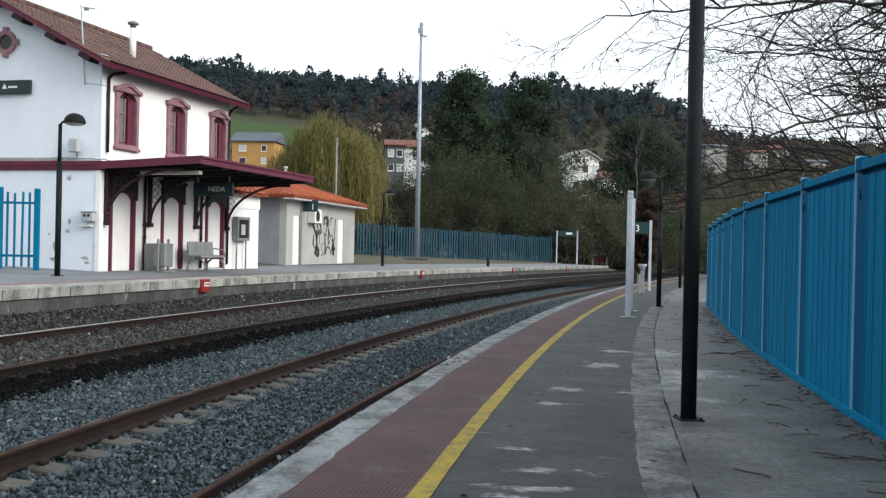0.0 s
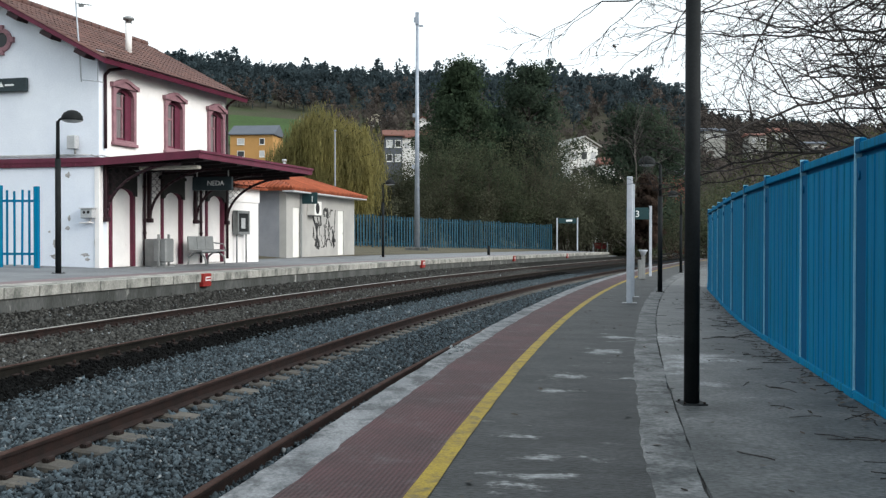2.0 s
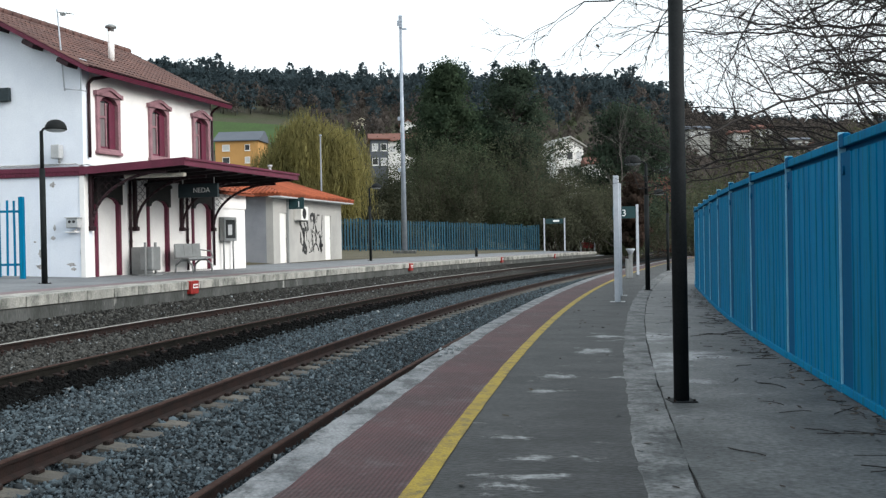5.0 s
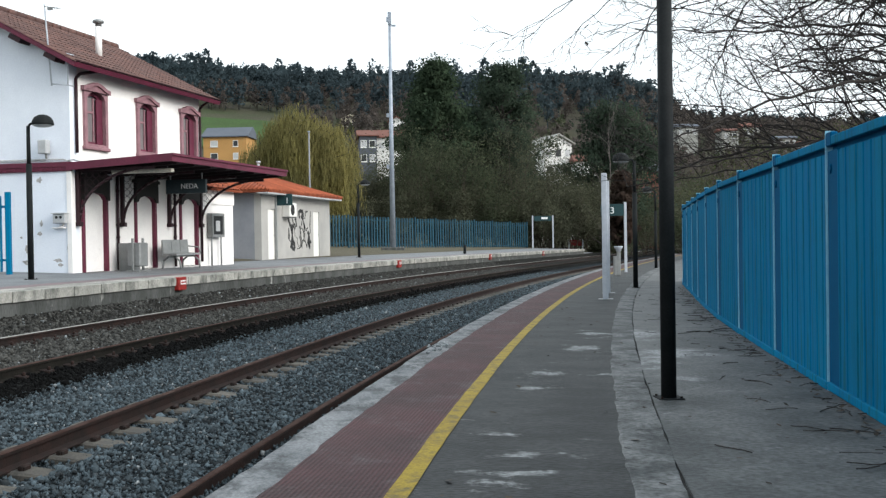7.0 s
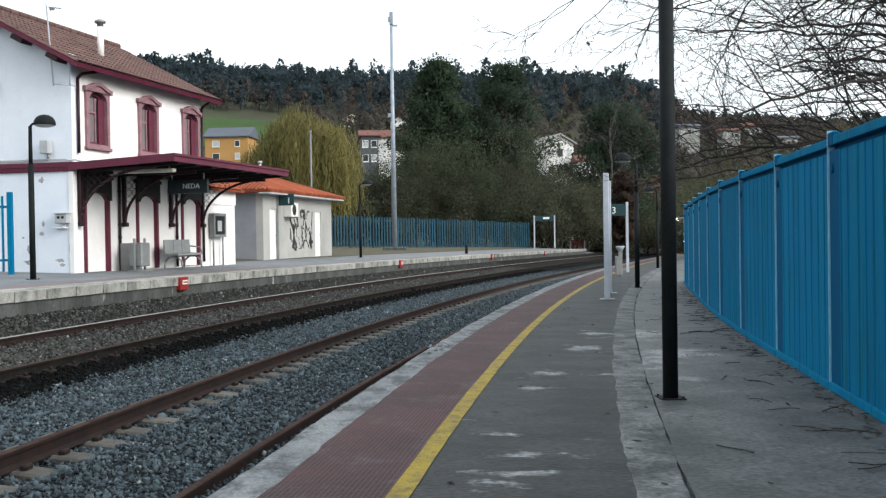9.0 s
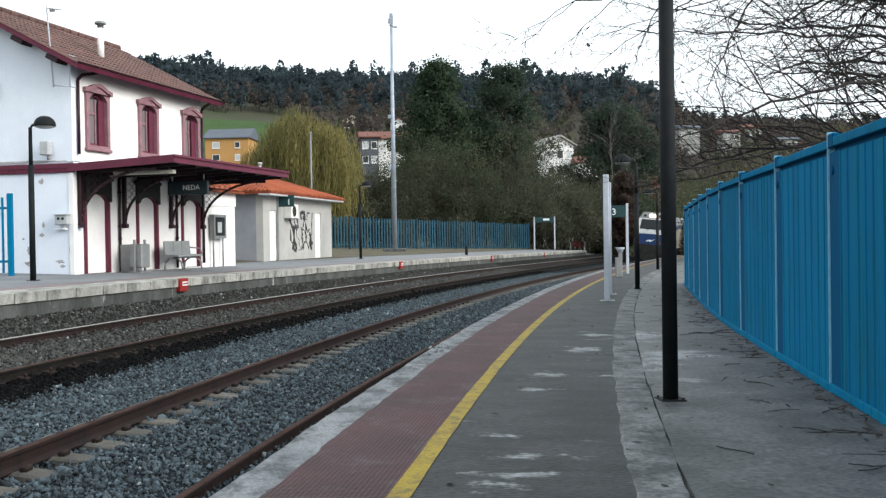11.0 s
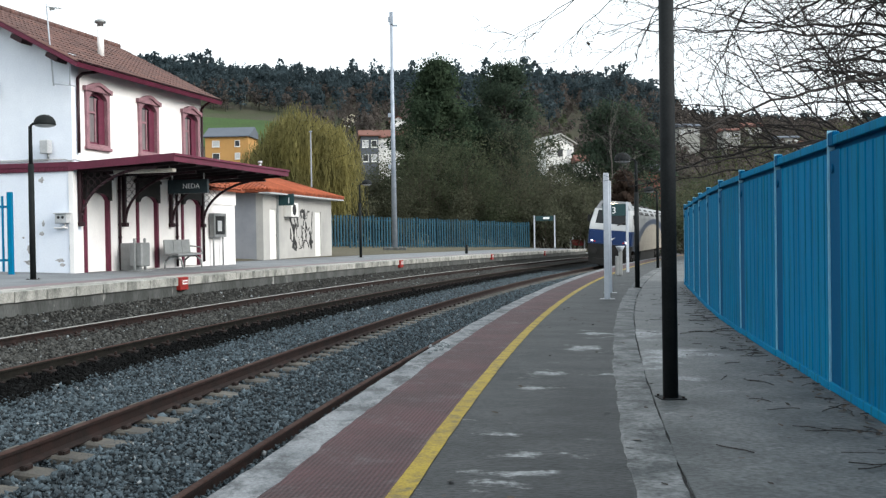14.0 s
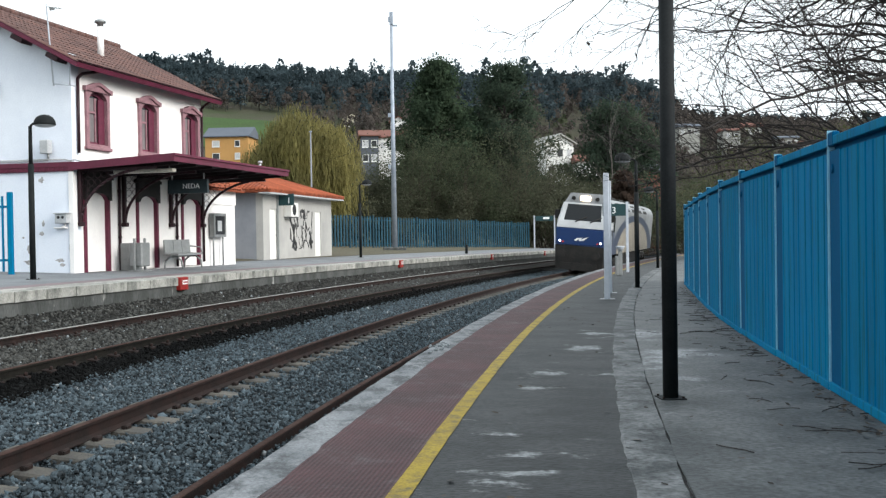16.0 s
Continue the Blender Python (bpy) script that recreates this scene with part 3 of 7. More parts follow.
    scatter("dark_ballast_stones", 15000, 3.9, 4.48, 10, 60, M_STONE_DARK, "loose near-black ballast stones", 0.025)
    scatter("old_ballast_stones", 36000, 4.6, 7.35, 11, 60, M_STONE_OLD, "loose brown-grey old ballast stones", 0.024)


build_tracks()

# ---------------------------------------------------------------- near platform
E0 = -1.02                        # its edge


def fence_off(s):
    return float(np.interp(s, [-30, 8, 13, 18, 27, 32], [-5.22, -5.21, -5.12, -4.98, -4.86, -4.7]))


def ribbed(name):
    """Red tactile paving: rows of small studs with dirt between them, worn smooth in places."""
    m = mat(name, (0.07, 0.031, 0.034), (0.044, 0.0225, 0.0245), 0.75, 1.0, 60, 0.2, uv=True, stain=(0.095, 0.08, 0.082), stain_at=(0.52, 0.72), stain_scale=2.2, grain=0.35)
    n, l = m.node_tree.nodes, m.node_tree.links
    tc = n.new("ShaderNodeTexCoord")
    rows = []
    for way in ("Y", "X"):
        w = n.new("ShaderNodeTexWave")
        w.bands_direction = way
        w.inputs["Scale"].default_value, w.inputs["Distortion"].default_value = 11.0, 0.15
        l.new(tc.outputs["UV"], w.inputs["Vector"])
        rows.append(w.outputs["Fac"])
    stud = n.new("ShaderNodeMath")
    stud.operation = "MULTIPLY_ADD"
    l.new(rows[0], stud.inputs[0])
    stud.inputs[1].default_value = 1.0
    half = n.new("ShaderNodeMath")
    half.operation = "MULTIPLY"
    l.new(rows[1], half.inputs[0])
    half.inputs[1].default_value = 0.35
    l.new(half.outputs[0], stud.inputs[2])
    b = n["Principled BSDF"]
    old = b.inputs["Base Color"].links[0].from_socket
    groove = n.new("ShaderNodeMapRange")
    groove.inputs[1].default_value, groove.inputs[2].default_value, groove.inputs[3].default_value, groove.inputs[4].default_value = 0.15, 1.2, 0.62, 1.2
    l.new(stud.outputs[0], groove.inputs[0])
    dirt = n.new("ShaderNodeVectorMath")
    dirt.operation = "SCALE"
    l.new(old, dirt.inputs[0])
    l.new(groove.outputs[0], dirt.inputs["Scale"])
    l.new(dirt.outputs[0], b.inputs["Base Color"])
    bp = n.new("ShaderNodeBump")
    bp.inputs["Strength"].default_value, bp.inputs["Distance"].default_value = 0.6, 0.006
    l.new(stud.outputs[0], bp.inputs["Height"])
    l.new(bp.outputs[0], b.inputs["Normal"])
    return m


M_RIBBED = ribbed("red_studded_tactile_paving")
S0, S1 = -30.0, 92.0
setting(ribbon("platform_near", S0, S1, [(-1.93, 0.0), (-3.3, 0.0)], M_ASPHALT, 1.0), "dark worn asphalt platform surface with pale stains")
setting(ribbon("platform_near_slab", S0, S1, [(-3.539, -0.03), (-3.54, 0.0), (-5.6, 0.0), (-9.5, -0.05), (-9.6, -0.4)], M_CONCRETE_SLAB, 0.3, ragged=(0.01, 0.01, 0, 0, 0), seed=5), "grey worn concrete platform slab along the fence")
setting(ribbon("platform_crack", S0, S1, [(-3.3, -0.012), (-3.6, -0.012)], M_CRACK, 1.0), "black dirt in the open joint beside the slab")
setting(ribbon("platform_edge", S0, S1, [(-0.98, -0.9), (-0.98, -0.5), (-1.05, -0.46), (-1.05, -0.16), (E0 + 0.003, -0.15), (E0 + 0.003, -0.012), (E0 - 0.009, 0.0), (-1.33, 0.0)], M_COPING, 0.2,
               ragged=(0, 0, 0, 0, 0.006, 0.009, 0.012, 0), seed=2), "worn white concrete platform edge")
setting(ribbon("platform_band", S0, S1, [(-1.285, 0.001), (-1.295, 0.004), (-1.935, 0.004)], M_RIBBED, 0.2, ragged=(0.012, 0.012, 0), seed=3), "dark red studded tactile paving along the platform edge")
setting(ribbon("platform_line", S0, S1, [(-1.935, 0.006), (-2.055, 0.006)], M_YELLOW, 0.25, ragged=(0.003, 0.003), seed=4), "worn yellow safety line painted on the platform")
setting(ribbon("platform_joint", S0, S1, [(-3.225, 0.002), (-3.24, 0.007), (-3.38, 0.009), (-3.526, 0.006), (-3.53, -0.012)], M_KERBSTRIP, 0.2, ragged=(0.016, 0.016, 0, 0.009, 0.009), seed=6), "rough pale concrete strip joining asphalt and slab")


def build_rubble():
    """Crumbs of broken coping lying on the platform's edge."""
    rng = random.Random(9)
    bm = bmesh.new()
    for k in range(34):
        p = trk(12.75 + rng.gauss(0, 0.28), -1.13 + rng.gauss(0, 0.05), 0.012)
        q = bmesh.ops.create_icosphere(bm, subdivisions=1, radius=rng.uniform(0.012, 0.035))["verts"]
        for v in q:
            v.co = p + Vector((v.co.x * rng.uniform(0.7, 1.3), v.co.y * rng.uniform(0.7, 1.3), v.co.z * 0.7))
    tagged(part("coping_rubble", bm, M_STONE_PALE), "small heap of broken pale coping crumbs on the edge", "rubble", kind="stuff")


build_rubble()


# ---------------------------------------------------------------- far platform
def build_far_platform():
    base = setting(ribbon("platform_far", -10, 94, [(7.42, -0.9), (7.42, 0.06), (7.9, 0.06), (7.9, 0.255), (8.6, 0.258), (13.5, 0.258), (13.6, -0.2)], M_PLAT_L, 1.0), "grey paved far platform in front of the station")
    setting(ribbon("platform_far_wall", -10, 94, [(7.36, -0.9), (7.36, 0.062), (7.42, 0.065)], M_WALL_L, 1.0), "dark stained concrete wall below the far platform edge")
    setting(ribbon("platform_far_band", -10, 94, [(7.93, 0.262), (8.5, 0.262)], M_RED_L, 1.0), "faded red band along the far platform")
    setting(ribbon("platform_far_ramp", 94, 99, [(7.36, -0.9), (7.4, -0.1), (10.5, -0.1)], M_PLAT_L, 1.0), "end of the far platform falling to the ballast")
    setting(ribbon("platform_far_bank", 33, 96, [(12.0, 0.27), (14, 0.34), (22, 0.3), (40, 0.1)], M_BANK, 1.5), "dry grass bank between far platform and fence")
    bm = bmesh.new()
    box(bm, -0.62, 0.0, 0.002, 0.998, -0.195, 0.0, 0.006)
    me = finish(bm, "coping_block", M_COPING_L)
    for i in range(104):
        ob = new("coping_block", me)
        ob.matrix_basis = along(-10 + i, 7.31, ZL + 0.006) @ Matrix.Rotation(LEAN, 4, "Y")
        ob.parent = base


build_far_platform()


# ---------------------------------------------------------------- station building
ST = on(-9.58, 26.5, ZL, -13.8)


def by_wall(x, y, z=0.0):
    """A place in front of the station wall, on the leaning platform."""
    return ST @ pose(x, y, z - LEAN * (0.971 * x + 0.2385 * y))


WIN_Y = (1.14, 3.8, 6.42)
DOOR_Y = (1.04, 3.66, 6.33)


def wall_panel(bm, y0, y1, z0, z1, x0, x1, holes):
    """A wall in the y-z plane between x0 and x1, with rectangular holes (ya, yb, za, zb)."""
    ys = sorted({y0, y1, *[h[0] for h in holes], *[h[1] for h in holes]})
    zs = sorted({z0, z1, *[h[2] for h in holes], *[h[3] for h in holes]})
    for a, b in zip(ys[:-1], ys[1:]):
        run = None
        for c, d in zip(zs[:-1], zs[1:]):
            solid = not any(h[0] <= a and b <= h[1] and h[2] <= c and d <= h[3] for h in holes)
            if solid:
                run = (run[0], d) if run else (c, d)
            if not solid or d == zs[-1]:
                if run:
                    box(bm, x0, x1, a, b, *run)
                run = None
    bmesh.ops.remove_doubles(bm, verts=bm.verts, dist=0.001)


def arch(w, h, rise, n=10):
    """Outline of an opening with a segmental head, from bottom left round to bottom right."""
    return [(-w / 2, 0.0)] + [(-w / 2 + w * i / n, h - rise + rise * math.sin(math.pi * i / n) ** 0.6) for i in range(n + 1)] + [(w / 2, 0.0)]


def shifted(pts, y, z):
    return [(a + y, b + z) for a, b in pts]


def tile_rows(bm, width, length, pitch_w=0.19, row=0.34):
    """Barrel tiles on a plane: x along the eaves, y up the slope."""
    nx, ny = int(width / pitch_w), int(length / row)
    for i in range(nx):
        for j in range(ny):
            x, y0, y1 = (i + 0.5) * pitch_w, j * row, (j + 1) * row + 0.05
            lift = random.uniform(0, 0.006)
            pts = [(-0.5, 0.0), (-0.3, 0.035), (0, 0.05), (0.3, 0.035), (0.5, 0.0)]
            a = [bm.verts.new((x + p * pitch_w, y0, q + 0.014 + lift)) for p, q in pts]
            b = [bm.verts.new((x + p * pitch_w * 0.86, min(y1, length), q * 0.9 + lift)) for p, q in pts]
            for k in range(4):
                bm.faces.new((a[k], a[k + 1], b[k + 1], b[k])).smooth = True


def build_station():
    st = thing("station_building", ST, "two-storey white station building with maroon trim and brown tiled roof", "building")
    W, L, EAVE, RIDGE = 6.6, 7.2, 5.55, 7.28
    bm = bmesh.new()
    holes = [(y - 0.45, y + 0.45, 3.45, 4.87) for y in WIN_Y] + [(y - 0.55, y + 0.55, 0.0, 2.3) for y in DOOR_Y]
    wall_panel(bm, 0.0, L, -0.1, EAVE, -0.35, 0.0, holes)
    part("front_wall", bm, M_WHITE, st, "white lime-rendered front wall")
    bm = bmesh.new()
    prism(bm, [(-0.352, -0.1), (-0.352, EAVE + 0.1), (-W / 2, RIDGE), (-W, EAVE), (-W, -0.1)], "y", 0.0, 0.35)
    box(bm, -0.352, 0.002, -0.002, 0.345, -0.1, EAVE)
    part("gable_wall", bm, M_WHITE_GABLE, st, "white gable wall tinted bluish for its shade, with flaking render")
    bm = bmesh.new()
    prism(bm, [(-0.352, -0.1), (-0.352, EAVE + 0.1), (-W / 2, RIDGE), (-W, EAVE), (-W, -0.1)], "y", L - 0.35, L)
    box(bm, -W, -W + 0.35, 0.35, L - 0.35, -0.1, EAVE)
    part("rear_wall", bm, M_WHITE, st)
    bm = bmesh.new()
    box(bm, -0.5, -0.42, 0.4, L - 0.4, 0, EAVE - 0.1)
    part("dark_room", bm, M_DARK, st)
    # roof: boards, tiles, bargeboard, rafters' ends
    slope = math.atan2(RIDGE - EAVE, W / 2)
    run = (W / 2 + 0.55) / math.cos(slope)
    for side in (1, -1):
        m = Matrix.Translation((-W / 2, 0, RIDGE + 0.14)) @ Matrix.Rotation(side * slope, 4, "Y")
        bm = bmesh.new()
        box(bm, 0 if side > 0 else -run, run if side > 0 else 0, -0.5, L + 0.5, -0.14, -0.02)
        bm.transform(m)
        part("roof_deck", bm, M_MAROON, st, "maroon roof edge boards")
        bm = bmesh.new()
        tile_rows(bm, L + 1.04, run)
        # tiles' own frame: x along the eaves, y up the slope
        if side > 0:
            t = Matrix(((0, -1, 0, run), (1, 0, 0, -0.52), (0, 0, 1, -0.02), (0, 0, 0, 1)))
        else:
            t = Matrix(((0, 1, 0, -run), (-1, 0, 0, L + 0.52), (0, 0, 1, -0.02), (0, 0, 0, 1)))
        bm.transform(m @ t)
        ob = part("roof_tiles", bm, M_TILE, st, "weathered brown barrel tiles", recalc=False)
        ob["kind"] = "stuff"
    bm = bmesh.new()
    for i in range(20):
        y = -0.5 + i * (L + 1.0) / 20
        tube(bm, (-W / 2, y, RIDGE + 0.14), (-W / 2, y + 0.43, RIDGE + 0.16), 0.12, 0.105, 10)
    part("ridge_tiles", bm, M_TILE, st)
    for i in range(4):
        bm = bmesh.new()
        x = -0.25 - i * 1.02
        z = EAVE + (-x) * math.tan(slope) - 0.1
        box(bm, x - 0.18, x + 0.18, -0.45, 0.0, z - 0.07, z + 0.05)
        bm.transform(Matrix.Translation((x, 0, z)) @ Matrix.Rotation(slope, 4, "Y") @ Matrix.Translation((-x, 0, -z)))
        part("rafter_end", bm, M_MAROON_DARK, st)
    bm = bmesh.new()
    pts = [(0.5 + 0.06 * math.cos(a), EAVE - 0.1 + 0.06 * math.sin(a)) for a in np.linspace(math.pi, 2 * math.pi, 8)]
    prism(bm, pts, "y", -0.5, L + 0.5)
    part("gutter", bm, M_MAROON_DARK, st, "dark maroon half-round gutter")
    # the pipe that bends from the gutter, and its fellow
    for y, zb in ((0.22, 3.15), (7.13, 0.1)):
        bm = bmesh.new()
        sweep(bm, [(0.5, y + (0.75 if y < 1 else 0), EAVE - 0.15), (0.12, y + 0.1, EAVE - 0.32), (0.06, y, EAVE - 0.45), (0.06, y, zb)], 0.042, 8)
        part("downpipe", bm, M_MAROON_DARK, st)
    for y in (2.11, 5.36):
        bm = bmesh.new()
        tube(bm, (0.06, y, 0.0), (0.06, y, 2.85), 0.04, 0.04, 8)
        for z in (0.9, 1.25, 2.2):
            tube(bm, (0.06, y, z), (0.06, y, z + 0.05), 0.055, 0.055, 8)
        part("downpipe", bm, M_MAROON_DARK, st)
    # string course
    bm = bmesh.new()
    box(bm, -W - 0.06, 0.07, -0.07, -0.003, 2.78, 2.9)
    box(bm, -W - 0.04, 0.05, -0.05, -0.003, 2.66, 2.78)
    for i in range(48):
        x = -W + 0.07 + i * 0.138
        box(bm, x, x + 0.07, -0.066, -0.05, 2.68, 2.75)
    part("string_course", bm, M_MAROON, st, "maroon moulded band round the wall")
    bm = bmesh.new()
    sweep(bm, [(-W, -0.05, 2.99), (-1.2, -0.05, 2.985), (-0.2, -0.05, 2.97), (-0.05, -0.04, 2.93), (0.1, -0.03, 2.95), (0.3, 0.05, 2.9)], 0.018, 6)
    sweep(bm, [(-W, -0.04, 2.95), (-0.7, -0.04, 2.95), (-0.66, -0.04, 3.15), (-0.66, -0.04, 3.3)], 0.012, 6)
    part("cable", bm, M_GREYPLASTIC, st, "pale cables clipped above the band")
    # corner pilaster with worn edge
    bm = bmesh.new()
    box(bm, -0.12, 0.03, -0.03, 0.14, -0.1, 2.66, 0.01)
    part("corner_strip", bm, M_WHITE, st)
    # flaked patches
    rng = random.Random(4)
    for k, (x, z, w, h) in enumerate([(-0.95, 1.05, 0.2, 0.12), (-1.3, 0.62, 0.25, 0.3), (-1.35, 0.3, 0.35, 0.14), (-0.15, 1.4, 0.2, 0.1), (-0.42, 0.34, 0.3, 0.12), (-0.35, 0.22, 0.16, 0.1),
                                      (-0.93, 2.45, 0.18, 0.18), (-0.12, 0.65, 0.05, 0.35), (-0.1, 1.15, 0.06, 0.3), (-0.9, 1.3, 0.1, 0.2), (-1.5, 0.95, 0.1, 0.06)]):
        bm = bmesh.new()
        n = 14
        pts = [(x + w * rng.uniform(0.25, 0.55) * math.cos(2 * math.pi * i / n), z + h * rng.uniform(0.25, 0.55) * math.sin(2 * math.pi * i / n)) for i in range(n)]
        prism(bm, pts, "y", -0.006, -0.002)
        part("flaked_patch", bm, M_PEEL, st)
    # upper windows
    for y in WIN_Y:
        win = new("upper_window")
        win.parent = st
        win["label"] = "arched sash window with maroon frame in pink stone surround"
        inner = shifted(arch(0.86, 1.42, 0.2), y, 3.44)
        outer = [(y - 0.55, 3.33)] + [(y - 0.56 + 1.12 * i / 10, 4.9 + 0.14 * math.sin(math.pi * i / 10) ** 2) for i in range(11)] + [(y + 0.55, 3.33)]
        bm = bmesh.new()
        ring(bm, outer, inner, "x", -0.2, 0.07)
        part("stone_surround", bm, M_STONE_TRIM, win, "pink painted stone surround")
        bm = bmesh.new()
        box(bm, 0.0, 0.11, y - 0.6, y + 0.6, 3.28, 3.37, 0.015)
        part("sill", bm, M_STONE_TRIM, win)
        bm = bmesh.new()
        cap_o = [(y - 0.64, 4.84), (y - 0.64, 4.9)] + [(y - 0.64 + 1.28 * i / 10, 4.96 + 0.15 * math.sin(math.pi * i / 10) ** 2) for i in range(11)] + [(y + 0.64, 4.9), (y + 0.64, 4.84)]
        cap_i = [(y - 0.54, 4.84), (y - 0.54, 4.86)] + [(y - 0.54 + 1.08 * i / 10, 4.88 + 0.14 * math.sin(math.pi * i / 10) ** 2) for i in range(11)] + [(y + 0.54, 4.86), (y + 0.54, 4.84)]
        ring(bm, cap_o, cap_i, "x", 0.01, 0.12)
        part("hood_mould", bm, M_STONE_TRIM, win)
        fo = shifted(arch(0.855, 1.415, 0.2), y, 3.44)
        fi = shifted(arch(0.7, 1.25, 0.18), y, 3.51)
        bm = bmesh.new()
        ring(bm, fo, fi, "x", -0.14, -0.06)
        part("sash_frame", bm, M_MAROON, win, "maroon painted sash frame")
        bm = bmesh.new()
        box(bm, -0.095, -0.06, y + 0.02, y + 0.075, 3.5, 4.7)
        box(bm, -0.095, -0.062, y - 0.36, y + 0.02, 4.28, 4.34)
        part("glazing_bar", bm, M_STONE_TRIM, win, "faded pink glazing bar")
        bm = bmesh.new()
        box(bm, -0.12, -0.105, y - 0.36, y + 0.36, 3.5, 4.74)
        part("pane", bm, M_GLASS, win)
        bm = bmesh.new()
        box(bm, -0.103, -0.099, y - 0.35, y + 0.3, 3.5, 4.7)
        part("curtain", bm, M_CURTAIN, win, "faded curtain behind the glass")
        bm = bmesh.new()
        box(bm, -0.06, -0.02, y + 0.13, y + 0.41, 3.47, 4.68)
        part("shutter", bm, M_MAROON, win, "half-open maroon shutter")
    # bricked-up doors with maroon frames
    for y in DOOR_Y:
        d = new("arched_door")
        d.parent = st
        d["label"] = "walled-up white arched doorway in a maroon frame"
        bm = bmesh.new()
        inner = shifted(arch(1.0, 2.14, 0.2), y, 0.0)
        outer = shifted(arch(1.22, 2.36, 0.14), y, 0.0)
        ring(bm, outer, inner, "x", -0.16, 0.05)
        part("door_frame", bm, M_MAROON, d)
        bm = bmesh.new()
        prism(bm, shifted(arch(1.0, 2.14, 0.2), y, 0.0), "x", -0.14, -0.06)
        part("blocked_leaf", bm, M_WHITE, d, "smooth whitewashed infill")
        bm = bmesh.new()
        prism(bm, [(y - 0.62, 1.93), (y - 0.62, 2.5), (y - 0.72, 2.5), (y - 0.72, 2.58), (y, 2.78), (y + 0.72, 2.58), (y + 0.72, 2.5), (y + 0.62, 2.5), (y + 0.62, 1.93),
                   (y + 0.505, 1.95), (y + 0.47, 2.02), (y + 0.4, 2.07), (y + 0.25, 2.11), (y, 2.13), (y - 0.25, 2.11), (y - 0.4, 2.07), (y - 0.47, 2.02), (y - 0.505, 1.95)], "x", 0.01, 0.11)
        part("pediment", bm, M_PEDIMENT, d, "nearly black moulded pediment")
    # oculus and sign on the gable
    bm = bmesh.new()
    c = (-2.95, 6.1)
    po = [(c[0] + 0.32 * math.cos(a), c[1] + 0.32 * math.sin(a)) for a in np.linspace(0, 2 * math.pi, 25)[:-1]]
    pi_ = [(c[0] + 0.2 * math.cos(a), c[1] + 0.2 * math.sin(a)) for a in np.linspace(0, 2 * math.pi, 25)[:-1]]
    ring(bm, po, pi_, "y", -0.07, 0.02)
    for k in range(4):
        a = k * math.pi / 2
        x, z = c[0] + 0.33 * math.cos(a), c[1] + 0.33 * math.sin(a)
        box(bm, x - 0.07, x + 0.07, -0.09, -0.002, z - 0.07, z + 0.07)
    oc = part("oculus", bm, M_STONE_TRIM, st, "round maroon-framed attic window")
    bm = bmesh.new()
    prism(bm, pi_, "y", -0.02, -0.005)
    part("pane", bm, M_GLASS, oc)
    bm = bmesh.new()
    box(bm, -3.6, -2.12, -0.12, -0.02, 4.7, 5.06, 0.01)
    sg = part("gable_sign", bm, M_SIGN, st, "dark slate sign box with small white marks")
    bm = bmesh.new()
    prism(bm, [(-2.98, 4.83), (-2.82, 4.83), (-2.9, 4.97)], "y", -0.126, -0.121)
    box(bm, -2.78, -2.5, -0.126, -0.121, 4.85, 4.9)
    box(bm, -3.2, -3.06, -0.126, -0.121, 4.84, 4.93)
    part("logo_marks", bm, M_LETTER, sg)


build_station()


